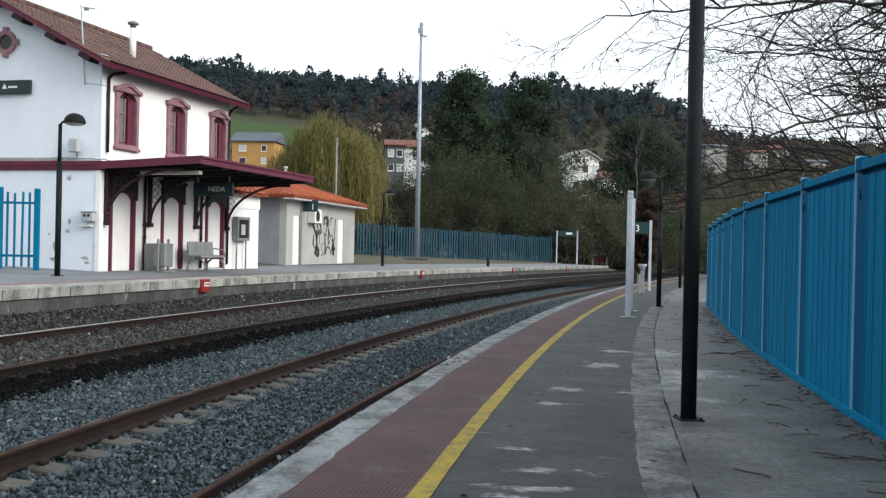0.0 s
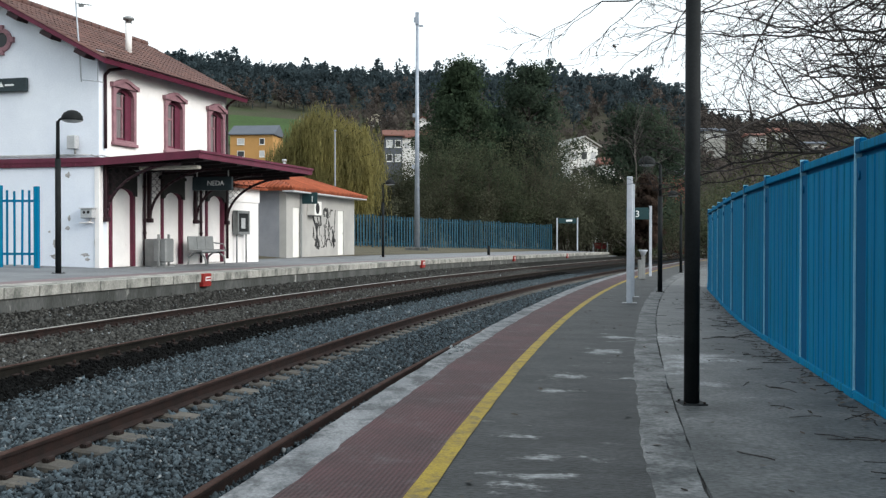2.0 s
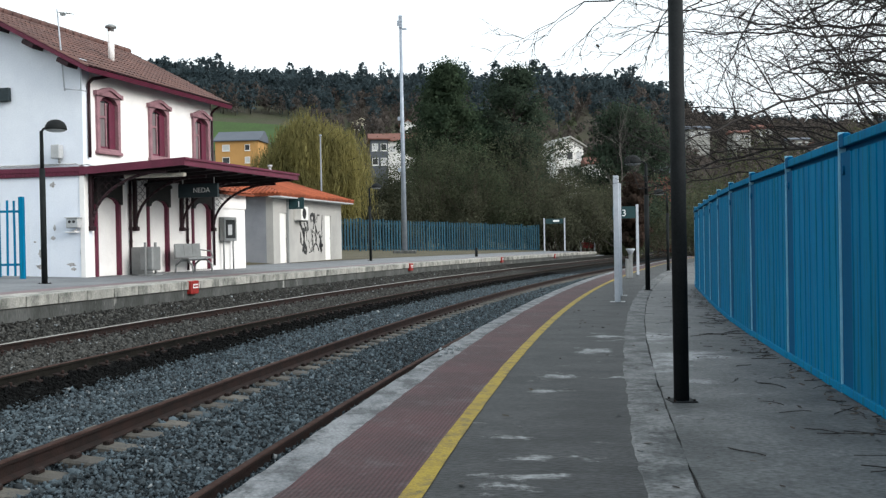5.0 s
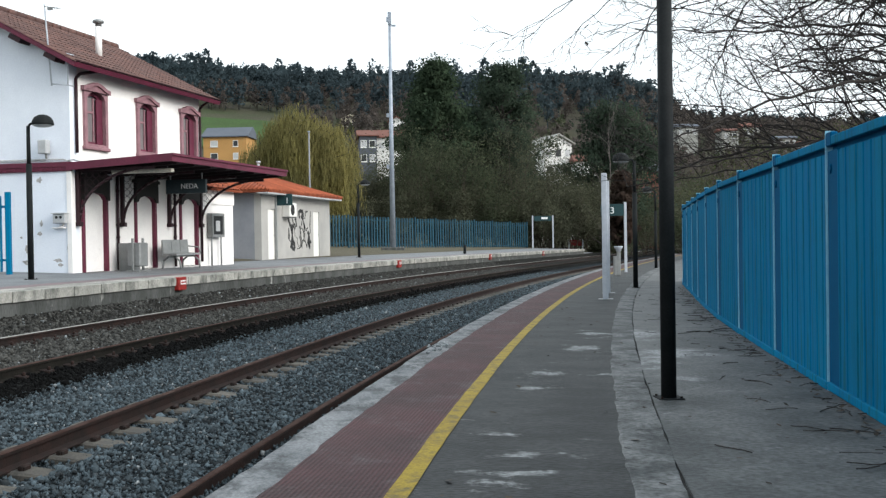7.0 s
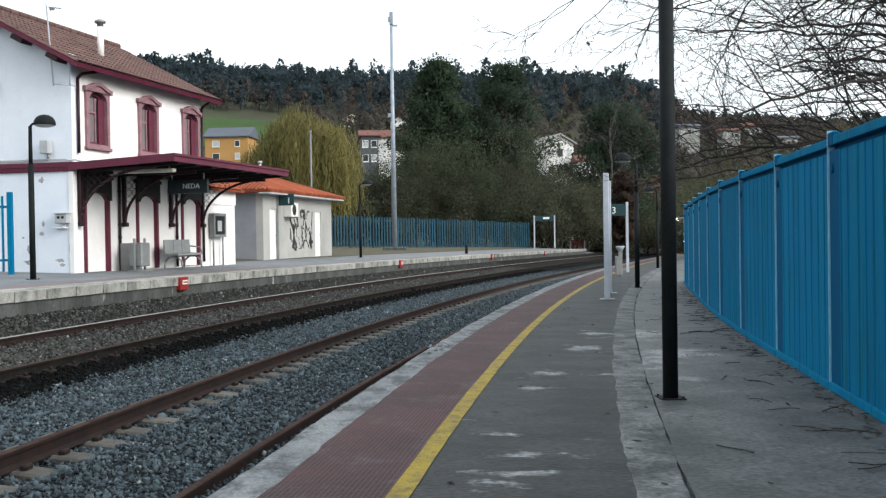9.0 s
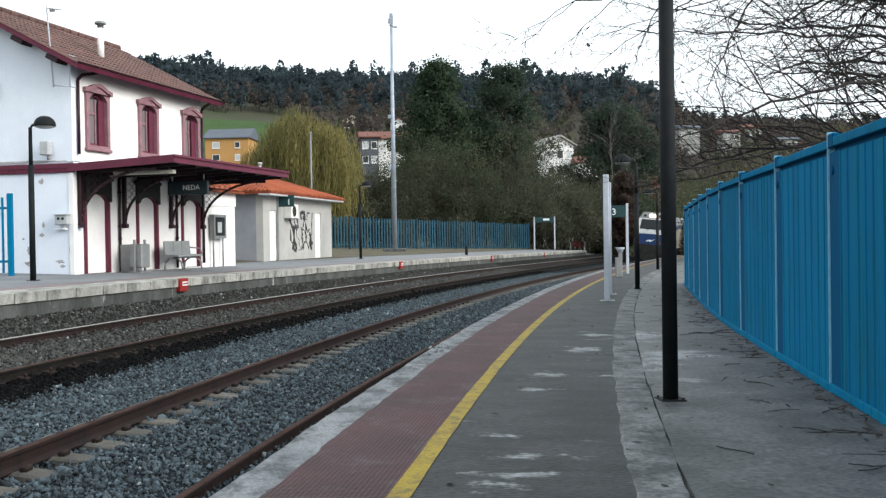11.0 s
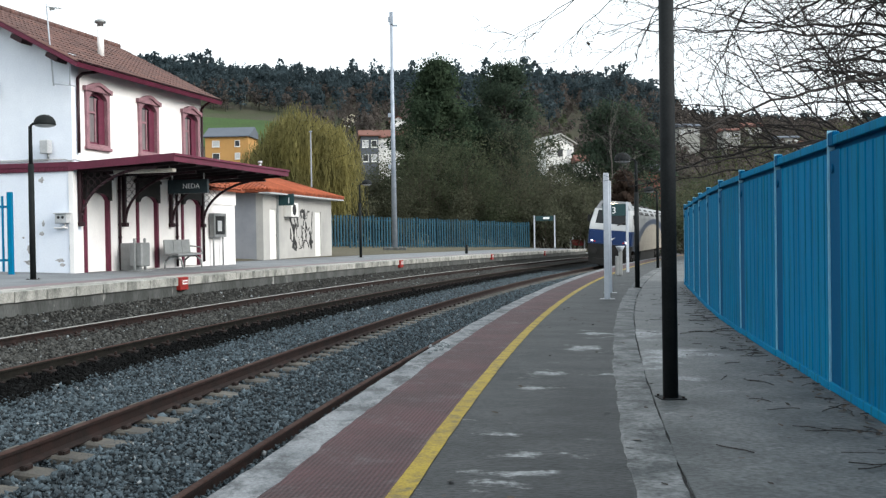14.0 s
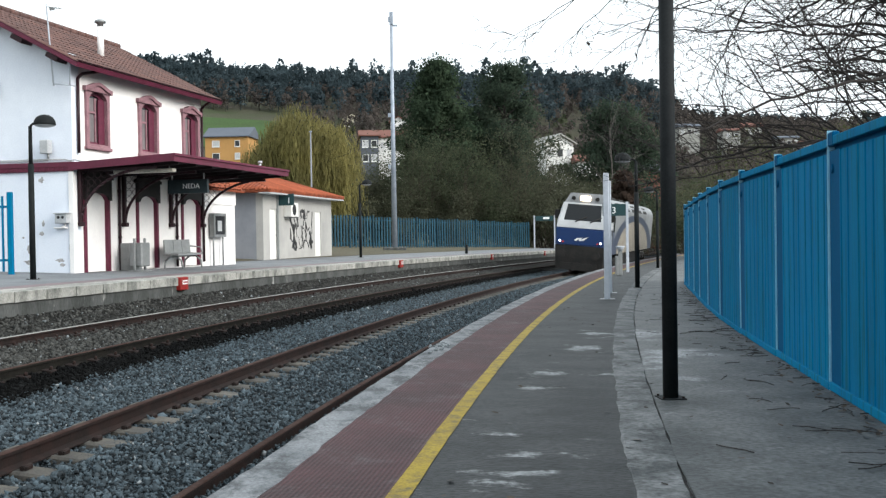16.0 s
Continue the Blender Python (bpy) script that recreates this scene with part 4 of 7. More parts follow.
def build_canopy():
    c = thing("platform_canopy", ST, "maroon platform canopy on curved cast-iron brackets", "canopy")
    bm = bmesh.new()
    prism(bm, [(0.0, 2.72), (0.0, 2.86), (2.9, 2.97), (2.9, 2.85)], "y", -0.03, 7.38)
    part("roof_slab", bm, M_UNDER, c, "boarded canopy roof, the shade beneath it in its colour")
    bm = bmesh.new()
    prism(bm, [(-0.1, 2.68), (-0.1, 2.88), (2.95, 3.03), (2.95, 2.83)], "y", -0.075, -0.032)
    box(bm, 2.902, 2.95, -0.03, 7.38, 2.82, 3.03, 0.006)
    prism(bm, [(0.0, 2.68), (0.0, 2.88), (2.95, 3.03), (2.95, 2.83)], "y", 7.382, 7.425)
    box(bm, 2.952, 2.99, -0.09, 7.44, 2.97, 3.03)
    part("fascia", bm, M_MAROON, c, "maroon painted fascia boards")
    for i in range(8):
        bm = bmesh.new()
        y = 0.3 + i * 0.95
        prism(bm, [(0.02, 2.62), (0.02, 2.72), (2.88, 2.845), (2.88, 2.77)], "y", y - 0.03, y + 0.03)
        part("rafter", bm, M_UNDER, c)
    for y in (0.21, 2.34, 5.0, 7.05):
        b = new("bracket")
        b.parent = c
        b["label"] = "curved cast-iron bracket with scrolled lattice"
        bm = bmesh.new()
        box(bm, 0.02, 0.12, y - 0.05, y + 0.05, 1.3, 2.75, 0.01)
        box(bm, 0.0, 0.17, y - 0.07, y + 0.07, 1.22, 1.34, 0.015)
        box(bm, 0.1, 2.3, y - 0.035, y + 0.035, 2.66, 2.74)
        part("post", bm, M_MAROON_DARK, b)
        arc = [(2.25 - 2.15 * math.cos(a), y, 1.36 + 1.36 * math.sin(a)) for a in np.linspace(0.05, math.pi / 2, 14)]
        bm = bmesh.new()
        sweep(bm, arc, 0.04, 8)
        part("arch_rib", bm, M_MAROON_DARK, b)
        bm = bmesh.new()
        for i in range(5):
            for j in range(6):
                x, z = 0.22 + i * 0.19, 2.56 - j * 0.19
                lim = 1.36 + 1.36 * math.sqrt(max(0, 1 - ((2.25 - x) / 2.15) ** 2)) if x > 0.1 else 0
                if z > lim + 0.1:
                    prev = None
                    for a in np.linspace(0, 2 * math.pi, 9):
                        q = (x + 0.085 * math.cos(a), y, z + 0.085 * math.sin(a))
                        if prev:
                            tube(bm, prev, q, 0.0075, 0.0075, 4, False)
                        prev = q
        part("scroll_lattice", bm, M_MAROON_DARK, b)
    # fluorescent tubes
    for y, x0, x1, z in ((0.6, 0.85, 2.6, 2.66),):
        lamp = thing("fluorescent_lamp", ST @ pose(0, y, z), "pale unlit fluorescent batten under the canopy", "lamp")
        bm = bmesh.new()
        box(bm, x0, x1, -0.09, 0.09, -0.07, 0.03, 0.02)
        part("diffuser", bm, M_LAMPCOVER, lamp, "yellowed plastic cover")
        for x in (x0 + 0.15, x1 - 0.15):
            bm = bmesh.new()
            tube(bm, (x, 0, 0.02), (x, 0, 0.09), 0.012, 0.012, 6)
            part("hanger", bm, M_STEEL, lamp)
    sg = thing("station_name_sign", ST @ pose(1.55, 3.3, 2.36), "dark hanging station name sign with white letters", "sign")
    bm = bmesh.new()
    box(bm, -0.63, 0.63, -0.05, 0.05, -0.2, 0.2, 0.01)
    part("panel", bm, M_SIGN, sg)
    ob = new("lettering", text_mesh("lettering", "NEDA", 0.2, M_LETTER))
    ob.parent = sg
    ob.matrix_basis = pose(0.12, -0.056, 0.0, 90, 0, 0)
    for x in (-0.5, 0.5):
        bm = bmesh.new()
        tube(bm, (x, 0, 0.19), (x, 0, 0.56), 0.02, 0.02, 6)
        part("hanger", bm, M_GREYPLASTIC, sg)


build_canopy()


def build_gable_fittings():
    m = thing("meter_box", ST @ pose(-0.25, -0.124, 1.42) @ Matrix.Scale(0.78, 4), "grey meter box with two dark dials on the gable wall", "meter box")
    bm = bmesh.new()
    box(bm, -0.23, 0.23, -0.1, 0.155, -0.15, 0.17, 0.02)
    part("case", bm, M_GREYPLASTIC, m)
    bm = bmesh.new()
    box(bm, -0.26, 0.26, -0.14, 0.155, 0.172, 0.2)
    part("rain_cover", bm, M_GREYPLASTIC, m)
    for x in (-0.08, 0.08):
        bm = bmesh.new()
        tube(bm, (x, -0.1, 0.05), (x, -0.112, 0.05), 0.05, 0.05, 10)
        part("dial", bm, M_DARK, m)
    bm = bmesh.new()
    box(bm, -0.32, 0.12, -0.02, 0.155, -0.32, -0.28, 0.01)
    sweep(bm, [(0.05, 0.1, -0.16), (0.02, 0.1, -0.25), (-0.1, 0.1, -0.28)], 0.03, 6)
    part("shelf", bm, M_WHITE, m)
    a = thing("tv_antenna", ST @ pose(-0.3, -0.3, 4.85), "thin pale mast with a small aerial on brackets", "antenna")
    bm = bmesh.new()
    tube(bm, (0, 0, 0), (0, -0.25, 2.05), 0.022, 0.018, 8)
    part("mast", bm, M_PALEPOST, a)
    bm = bmesh.new()
    tube(bm, (0, -0.24, 1.98), (0.45, -0.24, 1.9), 0.008, 0.008, 5)
    for i in range(5):
        x = 0.05 + i * 0.09
        tube(bm, (x, -0.34, 1.97 - i * 0.015), (x, -0.14, 1.97 - i * 0.015), 0.008, 0.008, 4)
    box(bm, 0.1, 0.22, -0.27, -0.21, 1.88, 1.95)
    part("aerial", bm, M_STEEL, a)
    bm = bmesh.new()
    for z in (0.05, 0.85):
        sweep(bm, [(0, 0, z), (0.45, 0.05, z - 0.05), (0.45, 0.3, z - 0.05)], 0.018, 6)
    tube(bm, (0.45, 0.04, 0.0), (0.45, 0.04, 0.8), 0.015, 0.015, 6)
    part("wall_bracket", bm, M_PALEPOST, a)
    f = thing("floodlight", ST @ pose(-0.68, -0.12, 3.3), "small grey floodlight box above the maroon band", "lamp")
    bm = bmesh.new()
    box(bm, -0.13, 0.13, -0.12, 0.08, -0.18, 0.18, 0.02)
    part("case", bm, M_GREYPLASTIC, f)
    bm = bmesh.new()
    tube(bm, (0.05, 0, -0.3), (0.05, 0.0, -0.17), 0.03, 0.03, 8)
    part("stem", bm, M_STEEL, f)
    ch = thing("flue", ST @ pose(-1.0, 3.0, 6.1), "white metal chimney flue with a dark cowl", "chimney")
    bm = bmesh.new()
    tube(bm, (0, 0, 0), (0, 0, 0.95), 0.095, 0.095, 12)
    part("pipe", bm, M_WHITE, ch)
    bm = bmesh.new()
    lathe(bm, [(0.09, 0.95), (0.09, 1.04), (0.16, 1.06), (0.16, 1.12), (0.08, 1.16)], 12)
    part("cowl", bm, M_STEEL, ch)


build_gable_fittings()


def build_annex():
    an = thing("station_annex", ST @ pose(0, 7.2, 0), "low white annex with an orange tiled roof", "building")
    bm = bmesh.new()
    box(bm, -4.0, 0.0, 0.003, 2.4, -0.1, 2.5, 0.0)
    part("wall", bm, M_WHITE, an)
    bm = bmesh.new()
    box(bm, 0.002, 0.035, 0.003, 2.43, 2.0, 2.5)
    part("wall_band", bm, M_WHITE, an)
    slope = radians(20)
    run = 2.6
    m = Matrix.Translation((0.3, 2.6, 2.5)) @ Matrix.Rotation(math.pi, 4, "Z") @ Matrix.Rotation(-slope, 4, "Y")
    bm = bmesh.new()
    box(bm, 0, run, 0, 2.6, -0.06, 0.0)
    bm.transform(m)
    part("roof_deck", bm, M_TILE_ORANGE, an)
    bm = bmesh.new()
    tile_rows(bm, 2.6, run)
    bm.transform(m @ Matrix(((0, 1, 0, 0), (-1, 0, 0, 2.6), (0, 0, 1, 0), (0, 0, 0, 1))))
    part("roof_tiles", bm, M_TILE_ORANGE, an, recalc=False)["kind"] = "stuff"


build_annex()


def build_hut():
    hut = thing("service_hut", on(-7.27, 41.33, ZL, -11), "grey rendered hut with an orange hipped roof", "building")
    W, L, H = 5.0, 9.3, 2.75
    bm = bmesh.new()
    wall_panel(bm, 0, L, -0.2, H, -0.3, 0, [(0.75, 1.65, 0.0, 2.1), (6.7, 7.6, 0.0, 2.1)])
    part("front_wall", bm, M_GREYWALL, hut, "light grey front wall with sprayed scribbles")
    bm = bmesh.new()
    box(bm, -W, -0.302, 0.0, 0.3, -0.2, H)
    box(bm, -W, -0.302, L - 0.3, L, -0.2, H)
    box(bm, -W, -W + 0.3, 0.3, L - 0.3, -0.2, H)
    part("side_wall", bm, M_BLUEGREY, hut, "grey side wall coloured darker and bluer for its shade")
    for y in (1.2, 7.15):
        bm = bmesh.new()
        box(bm, -0.1, -0.04, y - 0.45, y + 0.45, 0.0, 2.1, 0.006)
        d = part("door", bm, M_DOORWHITE, hut, "plain white metal door")
        bm = bmesh.new()
        tube(bm, (-0.04, y + 0.35, 1.02), (0.02, y + 0.35, 1.02), 0.02, 0.02, 8)
        part("handle", bm, M_STEEL, d)
    o = 0.5
    z0, z1 = H, H + 1.05
    e = [(o, -o), (o, L + o), (-W - o, L + o), (-W - o, -o)]
    rg = [(-W / 2, W / 2), (-W / 2, L - W / 2)]
    bm = bmesh.new()
    vs = [bm.verts.new((*p, z0 + 0.08)) for p in e] + [bm.verts.new((*p, z1 + 0.08)) for p in rg]
    for f in ((0, 1, 5, 4), (1, 2, 5), (2, 3, 4, 5), (3, 0, 4)):
        bm.faces.new([vs[i] for i in f])
    low = [bm.verts.new((*p, z0)) for p in e]
    bm.faces.new(low[::-1])
    for i in range(4):
        bm.faces.new((vs[i], low[i], low[(i + 1) % 4], vs[(i + 1) % 4]))
    part("roof", bm, M_TILE_ORANGE, hut, "orange tiled hipped roof")
    bm = bmesh.new()
    n = 60
    for i in range(n):
        y = -o + (L + 2 * o) * (i + 0.5) / n
        top = min(1.0, (y + o) / (W / 2 + o), (L + o - y) / (W / 2 + o))
        x1, zt = o - top * (W / 2 + o), z0 + 0.1 + top * 1.05
        tube(bm, (o + 0.04, y, z0 + 0.09), (x1, y, zt), 0.07, 0.06, 6)
    for i in range(34):
        x = o - (W + 2 * o) * (i + 0.5) / 34
        top = 1 - abs(x + W / 2) / (W / 2 + o)
        tube(bm, (x, -o - 0.04, z0 + 0.09), (x, -o + top * (W / 2 + o), z0 + 0.1 + top * 1.05), 0.07, 0.06, 6)
    part("roof_tiles", bm, M_TILE_ORANGE, hut)["kind"] = "stuff"
    bm = bmesh.new()
    box(bm, 0.02, o, -o, L + o, H - 0.06, H - 0.004)
    part("eaves_board", bm, M_GREYPLASTIC, hut)
    # scribbles
    rng = random.Random(11)
    for k in range(16):
        bm = bmesh.new()
        y, z = rng.uniform(2.6, 6.3), rng.uniform(0.7, 1.9)
        pts = [(0.006, y, z)]
        for j in range(rng.randint(4, 9)):
            y += rng.uniform(-0.3, 0.3)
            z = min(2.1, max(0.4, z + rng.uniform(-0.45, 0.4)))
            pts.append((0.006, y, z))
        w = rng.choice((0.02, 0.03, 0.06, 0.1))
        for (x, a, b), (x2, c, d) in zip(pts[:-1], pts[1:]):
            ln = math.hypot(c - a, d - b) or 1
            u, v = -(d - b) / ln * w, (c - a) / ln * w
            prism(bm, [(a + u, b + v), (a - u, b - v), (c - u * 0.5, d - v * 0.5), (c + u * 0.5, d + v * 0.5)], "x", 0.003, 0.008 + k * 0.0006)
        part("spray_mark", bm, M_GRAFFITI, hut)["kind"] = "stuff"
    ac = thing("air_conditioner", on(-7.27, 41.33, ZL, -11) @ pose(0.2, 2.9, 2.1), "white air-conditioning unit on brackets on the hut wall", "air conditioner")
    bm = bmesh.new()
    box(bm, -0.195, 0.16, -0.45, 0.45, -0.3, 0.3, 0.02)
    part("case", bm, M_DOORWHITE, ac)
    bm = bmesh.new()
    tube(bm, (0.16, -0.1, 0), (0.172, -0.1, 0), 0.24, 0.24, 16)
    part("fan_grille", bm, M_DARK, ac)
    bm = bmesh.new()
    for y in (-0.35, 0.35):
        box(bm, -0.195, 0.18, y - 0.02, y + 0.02, -0.34, -0.302)
    part("bracket", bm, M_STEEL, ac)
    bm = bmesh.new()
    tube(bm, (0, 0, 0), (0, 0, 1.1), 0.06, 0.06, 8)
    tube(bm, (0, 0, 1.1), (0, 0, 1.2), 0.1, 0.1, 8)
    p = part("roof_vent_pipe", bm, M_GREYPLASTIC)
    p.matrix_basis = on(-7.9, 44.4, 3.3)
    tagged(p, "thin grey vent pipe on the orange roof", "pipe")


build_hut()


# ---------------------------------------------------------------- platform furniture
def lamp_post(neck=2.6, top=3.45):
    lp = thing("platform_lamp", Matrix(), "black steel platform lamp post with a domed head", "street lamp", "platform lamps")
    bm = bmesh.new()
    tube(bm, (0, 0, 0.0), (0, 0, neck), 0.066, 0.064, 20)
    tube(bm, (0, 0, neck), (0, 0, top), 0.045, 0.04, 16)
    part("pole", bm, M_BLACK, lp)
    bm = bmesh.new()
    box(bm, -0.11, 0.11, -0.11, 0.11, 0.0, 0.01, 0.003)
    bp = part("base_plate", bm, M_BLACK, lp)
    for x in (-0.085, 0.085):
        for y in (-0.085, 0.085):
            bm = bmesh.new()
            tube(bm, (x, y, 0.012), (x, y, 0.026), 0.011, 0.011, 6)
            part("bolt", bm, M_RUST, bp)
    bm = bmesh.new()
    sweep(bm, [(0, 0, top - 0.02), (-0.06, 0, top + 0.05), (-0.2, 0, top + 0.07)], 0.025, 8)
    part("arm", bm, M_BLACK, lp)
    bm = bmesh.new()
    lathe(bm, [(0.235, -0.02), (0.24, 0.0), (0.225, 0.08), (0.18, 0.15), (0.1, 0.2), (0.02, 0.215)], 24, (-0.36, 0, top + 0.03))
    part("hood", bm, M_BLACK, lp)
    bm = bmesh.new()
    lathe(bm, [(0.02, -0.075), (0.12, -0.065), (0.19, -0.045), (0.225, -0.021)], 24, (-0.36, 0, top + 0.03))
    part("lens", bm, M_GLOBE, lp, "milky lamp lens")
    return lp


NEAR_LAMP = lamp_post(4.1, 4.6)
NEAR_LAMP.matrix_basis = on(1.97, 8.72, 0, 5)
LP = lamp_post()
LP.matrix_basis = on(5.31, 27.71, 0, -12)
for x, y, z, rz in ((9.71, 45.93, 0, -15), (17.2, 68.0, 0, -16), (-9.21, 22.9, ZL, 170), (-3.9, 48.45, ZL, 165)):
    copy_thing(LP, on(x, y, z, rz))


def sign_frame(m, width, post_h, panel, material, mark, label, post=0.05, z_off=0.0):
    sg = thing("platform_sign", m, label, "sign")
    for x in (0, width):
        bm = bmesh.new()
        box(bm, x - post, x + post, -post * 0.7, post * 0.7, 0, post_h, 0.008)
        part("post", bm, M_PALEPOST, sg)
    bm = bmesh.new()
    x0, x1, z0, z1 = panel
    box(bm, x0, x1, -0.025, 0.025, z0, z1, 0.005)
    p = part("panel", bm, material, sg)
    if mark:
        ob = new("lettering", text_mesh("lettering", mark[0], mark[1], M_LETTER))
        ob.parent = p
        ob.matrix_basis = pose(mark[2], -0.031, mark[3], 90, 0, 0)
    return sg


# number 3 sign down the near platform, seen face on
sign_frame(on(6.45, 39.6, 0), 0.75, 2.73, (-0.2, 0.7, 2.2, 2.66), M_SIGN_GREEN, ("3", 0.36, 0.24, 2.4), "dark green platform sign with white numeral between pale posts")
# the pair of tall pale posts
for x, y, w, top in ((3.65, 22.5, 0.062, 2.79), (4.12, 25.0, 0.05, 2.76)):
    pp = thing("sign_post", on(x, y, 0, -12), "tall pale grey steel post on the platform", "post", "pale posts")
    bm = bmesh.new()
    box(bm, -w, w, -w, w, 0.0, top, 0.012)
    part("shaft", bm, M_PALEPOST, pp)
    bm = bmesh.new()
    box(bm, -0.16, 0.16, -0.16, 0.16, 0.0, 0.012)
    part("base_plate", bm, M_STEEL, pp)
v = thing("ticket_validator", on(6.39, 36.55, 0), "grey pedestal with a flared pale top", "pedestal")
bm = bmesh.new()
box(bm, -0.065, 0.065, -0.065, 0.065, 0, 0.9, 0.015)
part("column", bm, M_STEEL, v)
bm = bmesh.new()
lathe(bm, [(0.07, 0.86), (0.12, 0.97), (0.165, 1.03), (0.165, 1.06), (0.14, 1.06)], 16)
part("bowl", bm, M_PALEPOST, v)
bm = bmesh.new()
box(bm, -0.18, -0.067, -0.08, 0.08, 0.0, 0.7, 0.015)
part("side_box", bm, M_STEEL, v)

# far platform signs
sign_frame(on(8.36, 92.8, ZL), 1.85, 3.0, (0.1, 1.75, 2.5, 2.95), M_SIGN_GREEN, None, "dark sign panel between two white posts", 0.06)
bm = bmesh.new()
box(bm, -0.28, 0.28, -0.01, 0.01, -0.09, 0.09)
ob = part("sign_bar", bm, M_LETTER)
ob.matrix_basis = on(9.45, 92.74, ZL + 2.78)
tagged(ob, "small white strip on the dark sign", "sign")
sign_frame(on(13.0, 103.5, 0.1), 1.4, 1.0, (0.1, 1.3, 0.35, 0.95), M_REDSIGN, None, "low dull red warning board between white posts", 0.06)
s1 = thing("platform_sign", on(-6.93, 42.9, ZL, -6), "dark green platform sign with white numeral on one pale post", "sign")
bm = bmesh.new()
box(bm, -0.05, 0.05, -0.04, 0.04, 0, 2.78, 0.008)
part("post", bm, M_STEEL, s1)
bm = bmesh.new()
box(bm, 0.06, 0.72, -0.025, 0.025, 2.27, 2.76, 0.005)
p1 = part("panel", bm, M_SIGN_GREEN, s1)
ob = new("lettering", text_mesh("lettering", "1", 0.36, M_LETTER))
ob.parent = p1
ob.matrix_basis = pose(0.5, -0.031, 2.46, 90, 0, 0)


def build_bench():
    b = thing("bench", by_wall(0.62, 4.68), "grey slatted metal bench against the station wall", "bench")
    # its back to the wall, its length along the wall
    for i in range(3):
        bm = bmesh.new()
        y = -0.78 + i * 0.52
        prism(bm, [(-0.22, 0.42), (-0.24, 0.86), (-0.2, 0.88), (-0.16, 0.48), (0.25, 0.46), (0.26, 0.41)], "y", y, y + 0.5)
        part("seat_shell", bm, M_STEEL, b, "grey perforated metal seat")
    for y in (-0.6, 0.6):
        bm = bmesh.new()
        sweep(bm, [(-0.3, y, 0.01), (-0.27, y, 0.25), (-0.1, y, 0.38), (0.1, y, 0.38), (0.26, y, 0.25), (0.3, y, 0.01)], 0.03, 8)
        part("leg", bm, M_STEEL, b)
    bm = bmesh.new()
    tube(bm, (0.0, -0.78, 0.39), (0.0, 0.78, 0.39), 0.03, 0.03, 8)
    part("beam", bm, M_STEEL, b)
    bm = bmesh.new()
    sweep(bm, [(-0.2, 0.8, 0.68), (0.15, 0.8, 0.64), (0.22, 0.8, 0.45)], 0.02, 6)
    part("armrest", bm, M_STEEL, b)


build_bench()


def build_bin():
    b = thing("litter_bin", by_wall(0.75, 1.95), "grey sheet-metal litter bin between two posts", "litter bin")
    bm = bmesh.new()
    box(bm, -0.2, 0.2, -0.22, 0.22, 0.14, 0.8, 0.03)
    part("bucket", bm, M_STEEL, b)
    for y in (-0.27, 0.27):
        bm = bmesh.new()
        box(bm, -0.03, 0.03, y - 0.03, y + 0.03, 0.0, 0.92, 0.008)
        part("post", bm, M_STEEL, b)
    bm = bmesh.new()
    box(bm, -0.2, 0.2, -0.3, 0.3, 0, 0.04)
    part("foot", bm, M_STEEL, b)
    c = thing("cabinet", by_wall(0.3, 2.25), "plain grey low metal cabinet against the wall", "cabinet")
    bm = bmesh.new()
    box(bm, -0.2, 0.2, -0.22, 0.25, 0, 0.78, 0.015)
    part("body", bm, M_STEEL, c)
    bm = bmesh.new()
    box(bm, 0.2, 0.206, -0.18, 0.21, 0.06, 0.74)
    part("door", bm, M_STEEL, c)


build_bin()


def build_notice():
    n = thing("notice_board", by_wall(0.14, 8.0), "grey framed notice board on two posts by the wall", "notice board")
    for y in (-0.35, 0.35):
        bm = bmesh.new()
        tube(bm, (0, y, 0), (0, y, 1.2), 0.03, 0.03, 8)
        part("post", bm, M_STEEL, n)
    bm = bmesh.new()
    ring(bm, [(-0.45, 0.95), (0.45, 0.95), (0.45, 1.75), (-0.45, 1.75)], [(-0.36, 1.04), (0.36, 1.04), (0.36, 1.66), (-0.36, 1.66)], "x", -0.09, 0.09)
    part("frame", bm, M_STEEL, n)
    bm = bmesh.new()
    box(bm, -0.08, 0.05, -0.36, 0.36, 1.04, 1.66)
    part("pane", bm, M_GLASS, n)
    bm = bmesh.new()
    box(bm, 0.052, 0.056, -0.12, 0.18, 1.15, 1.5)
    part("poster", bm, M_GREYPLASTIC, n)


build_notice()

# tall lighting mast
mast = thing("lighting_mast", on(-3.19, 67.6, ZL), "very tall grey tapered lighting mast on a concrete base", "mast")
bm = bmesh.new()
tube(bm, (0, 0, 0.25), (0, 0, 15.2), 0.19, 0.085, 14)
part("shaft", bm, M_GALV, mast)
bm = bmesh.new()
box(bm, -0.75, 0.75, -0.6, 0.6, -0.1, 0.27, 0.05)
part("base_block", bm, M_WALL_L, mast, "dark concrete base block")
bm = bmesh.new()
box(bm, -0.12, 0.12, -0.12, 0.12, 15.0, 15.85, 0.03)
box(bm, 0.1, 0.4, -0.06, 0.06, 14.9, 15.0)
box(bm, -0.22, -0.1, -0.1, 0.1, 15.2, 15.5)
part("camera_head", bm, M_GALV, mast)
bm = bmesh.new()
box(bm, -0.3, -0.1, -0.1, 0.1, 8.9, 9.15)
box(bm, -0.34, -0.16, -0.08, 0.08, 5.5, 5.75)
part("fitting", bm, M_GALV, mast)

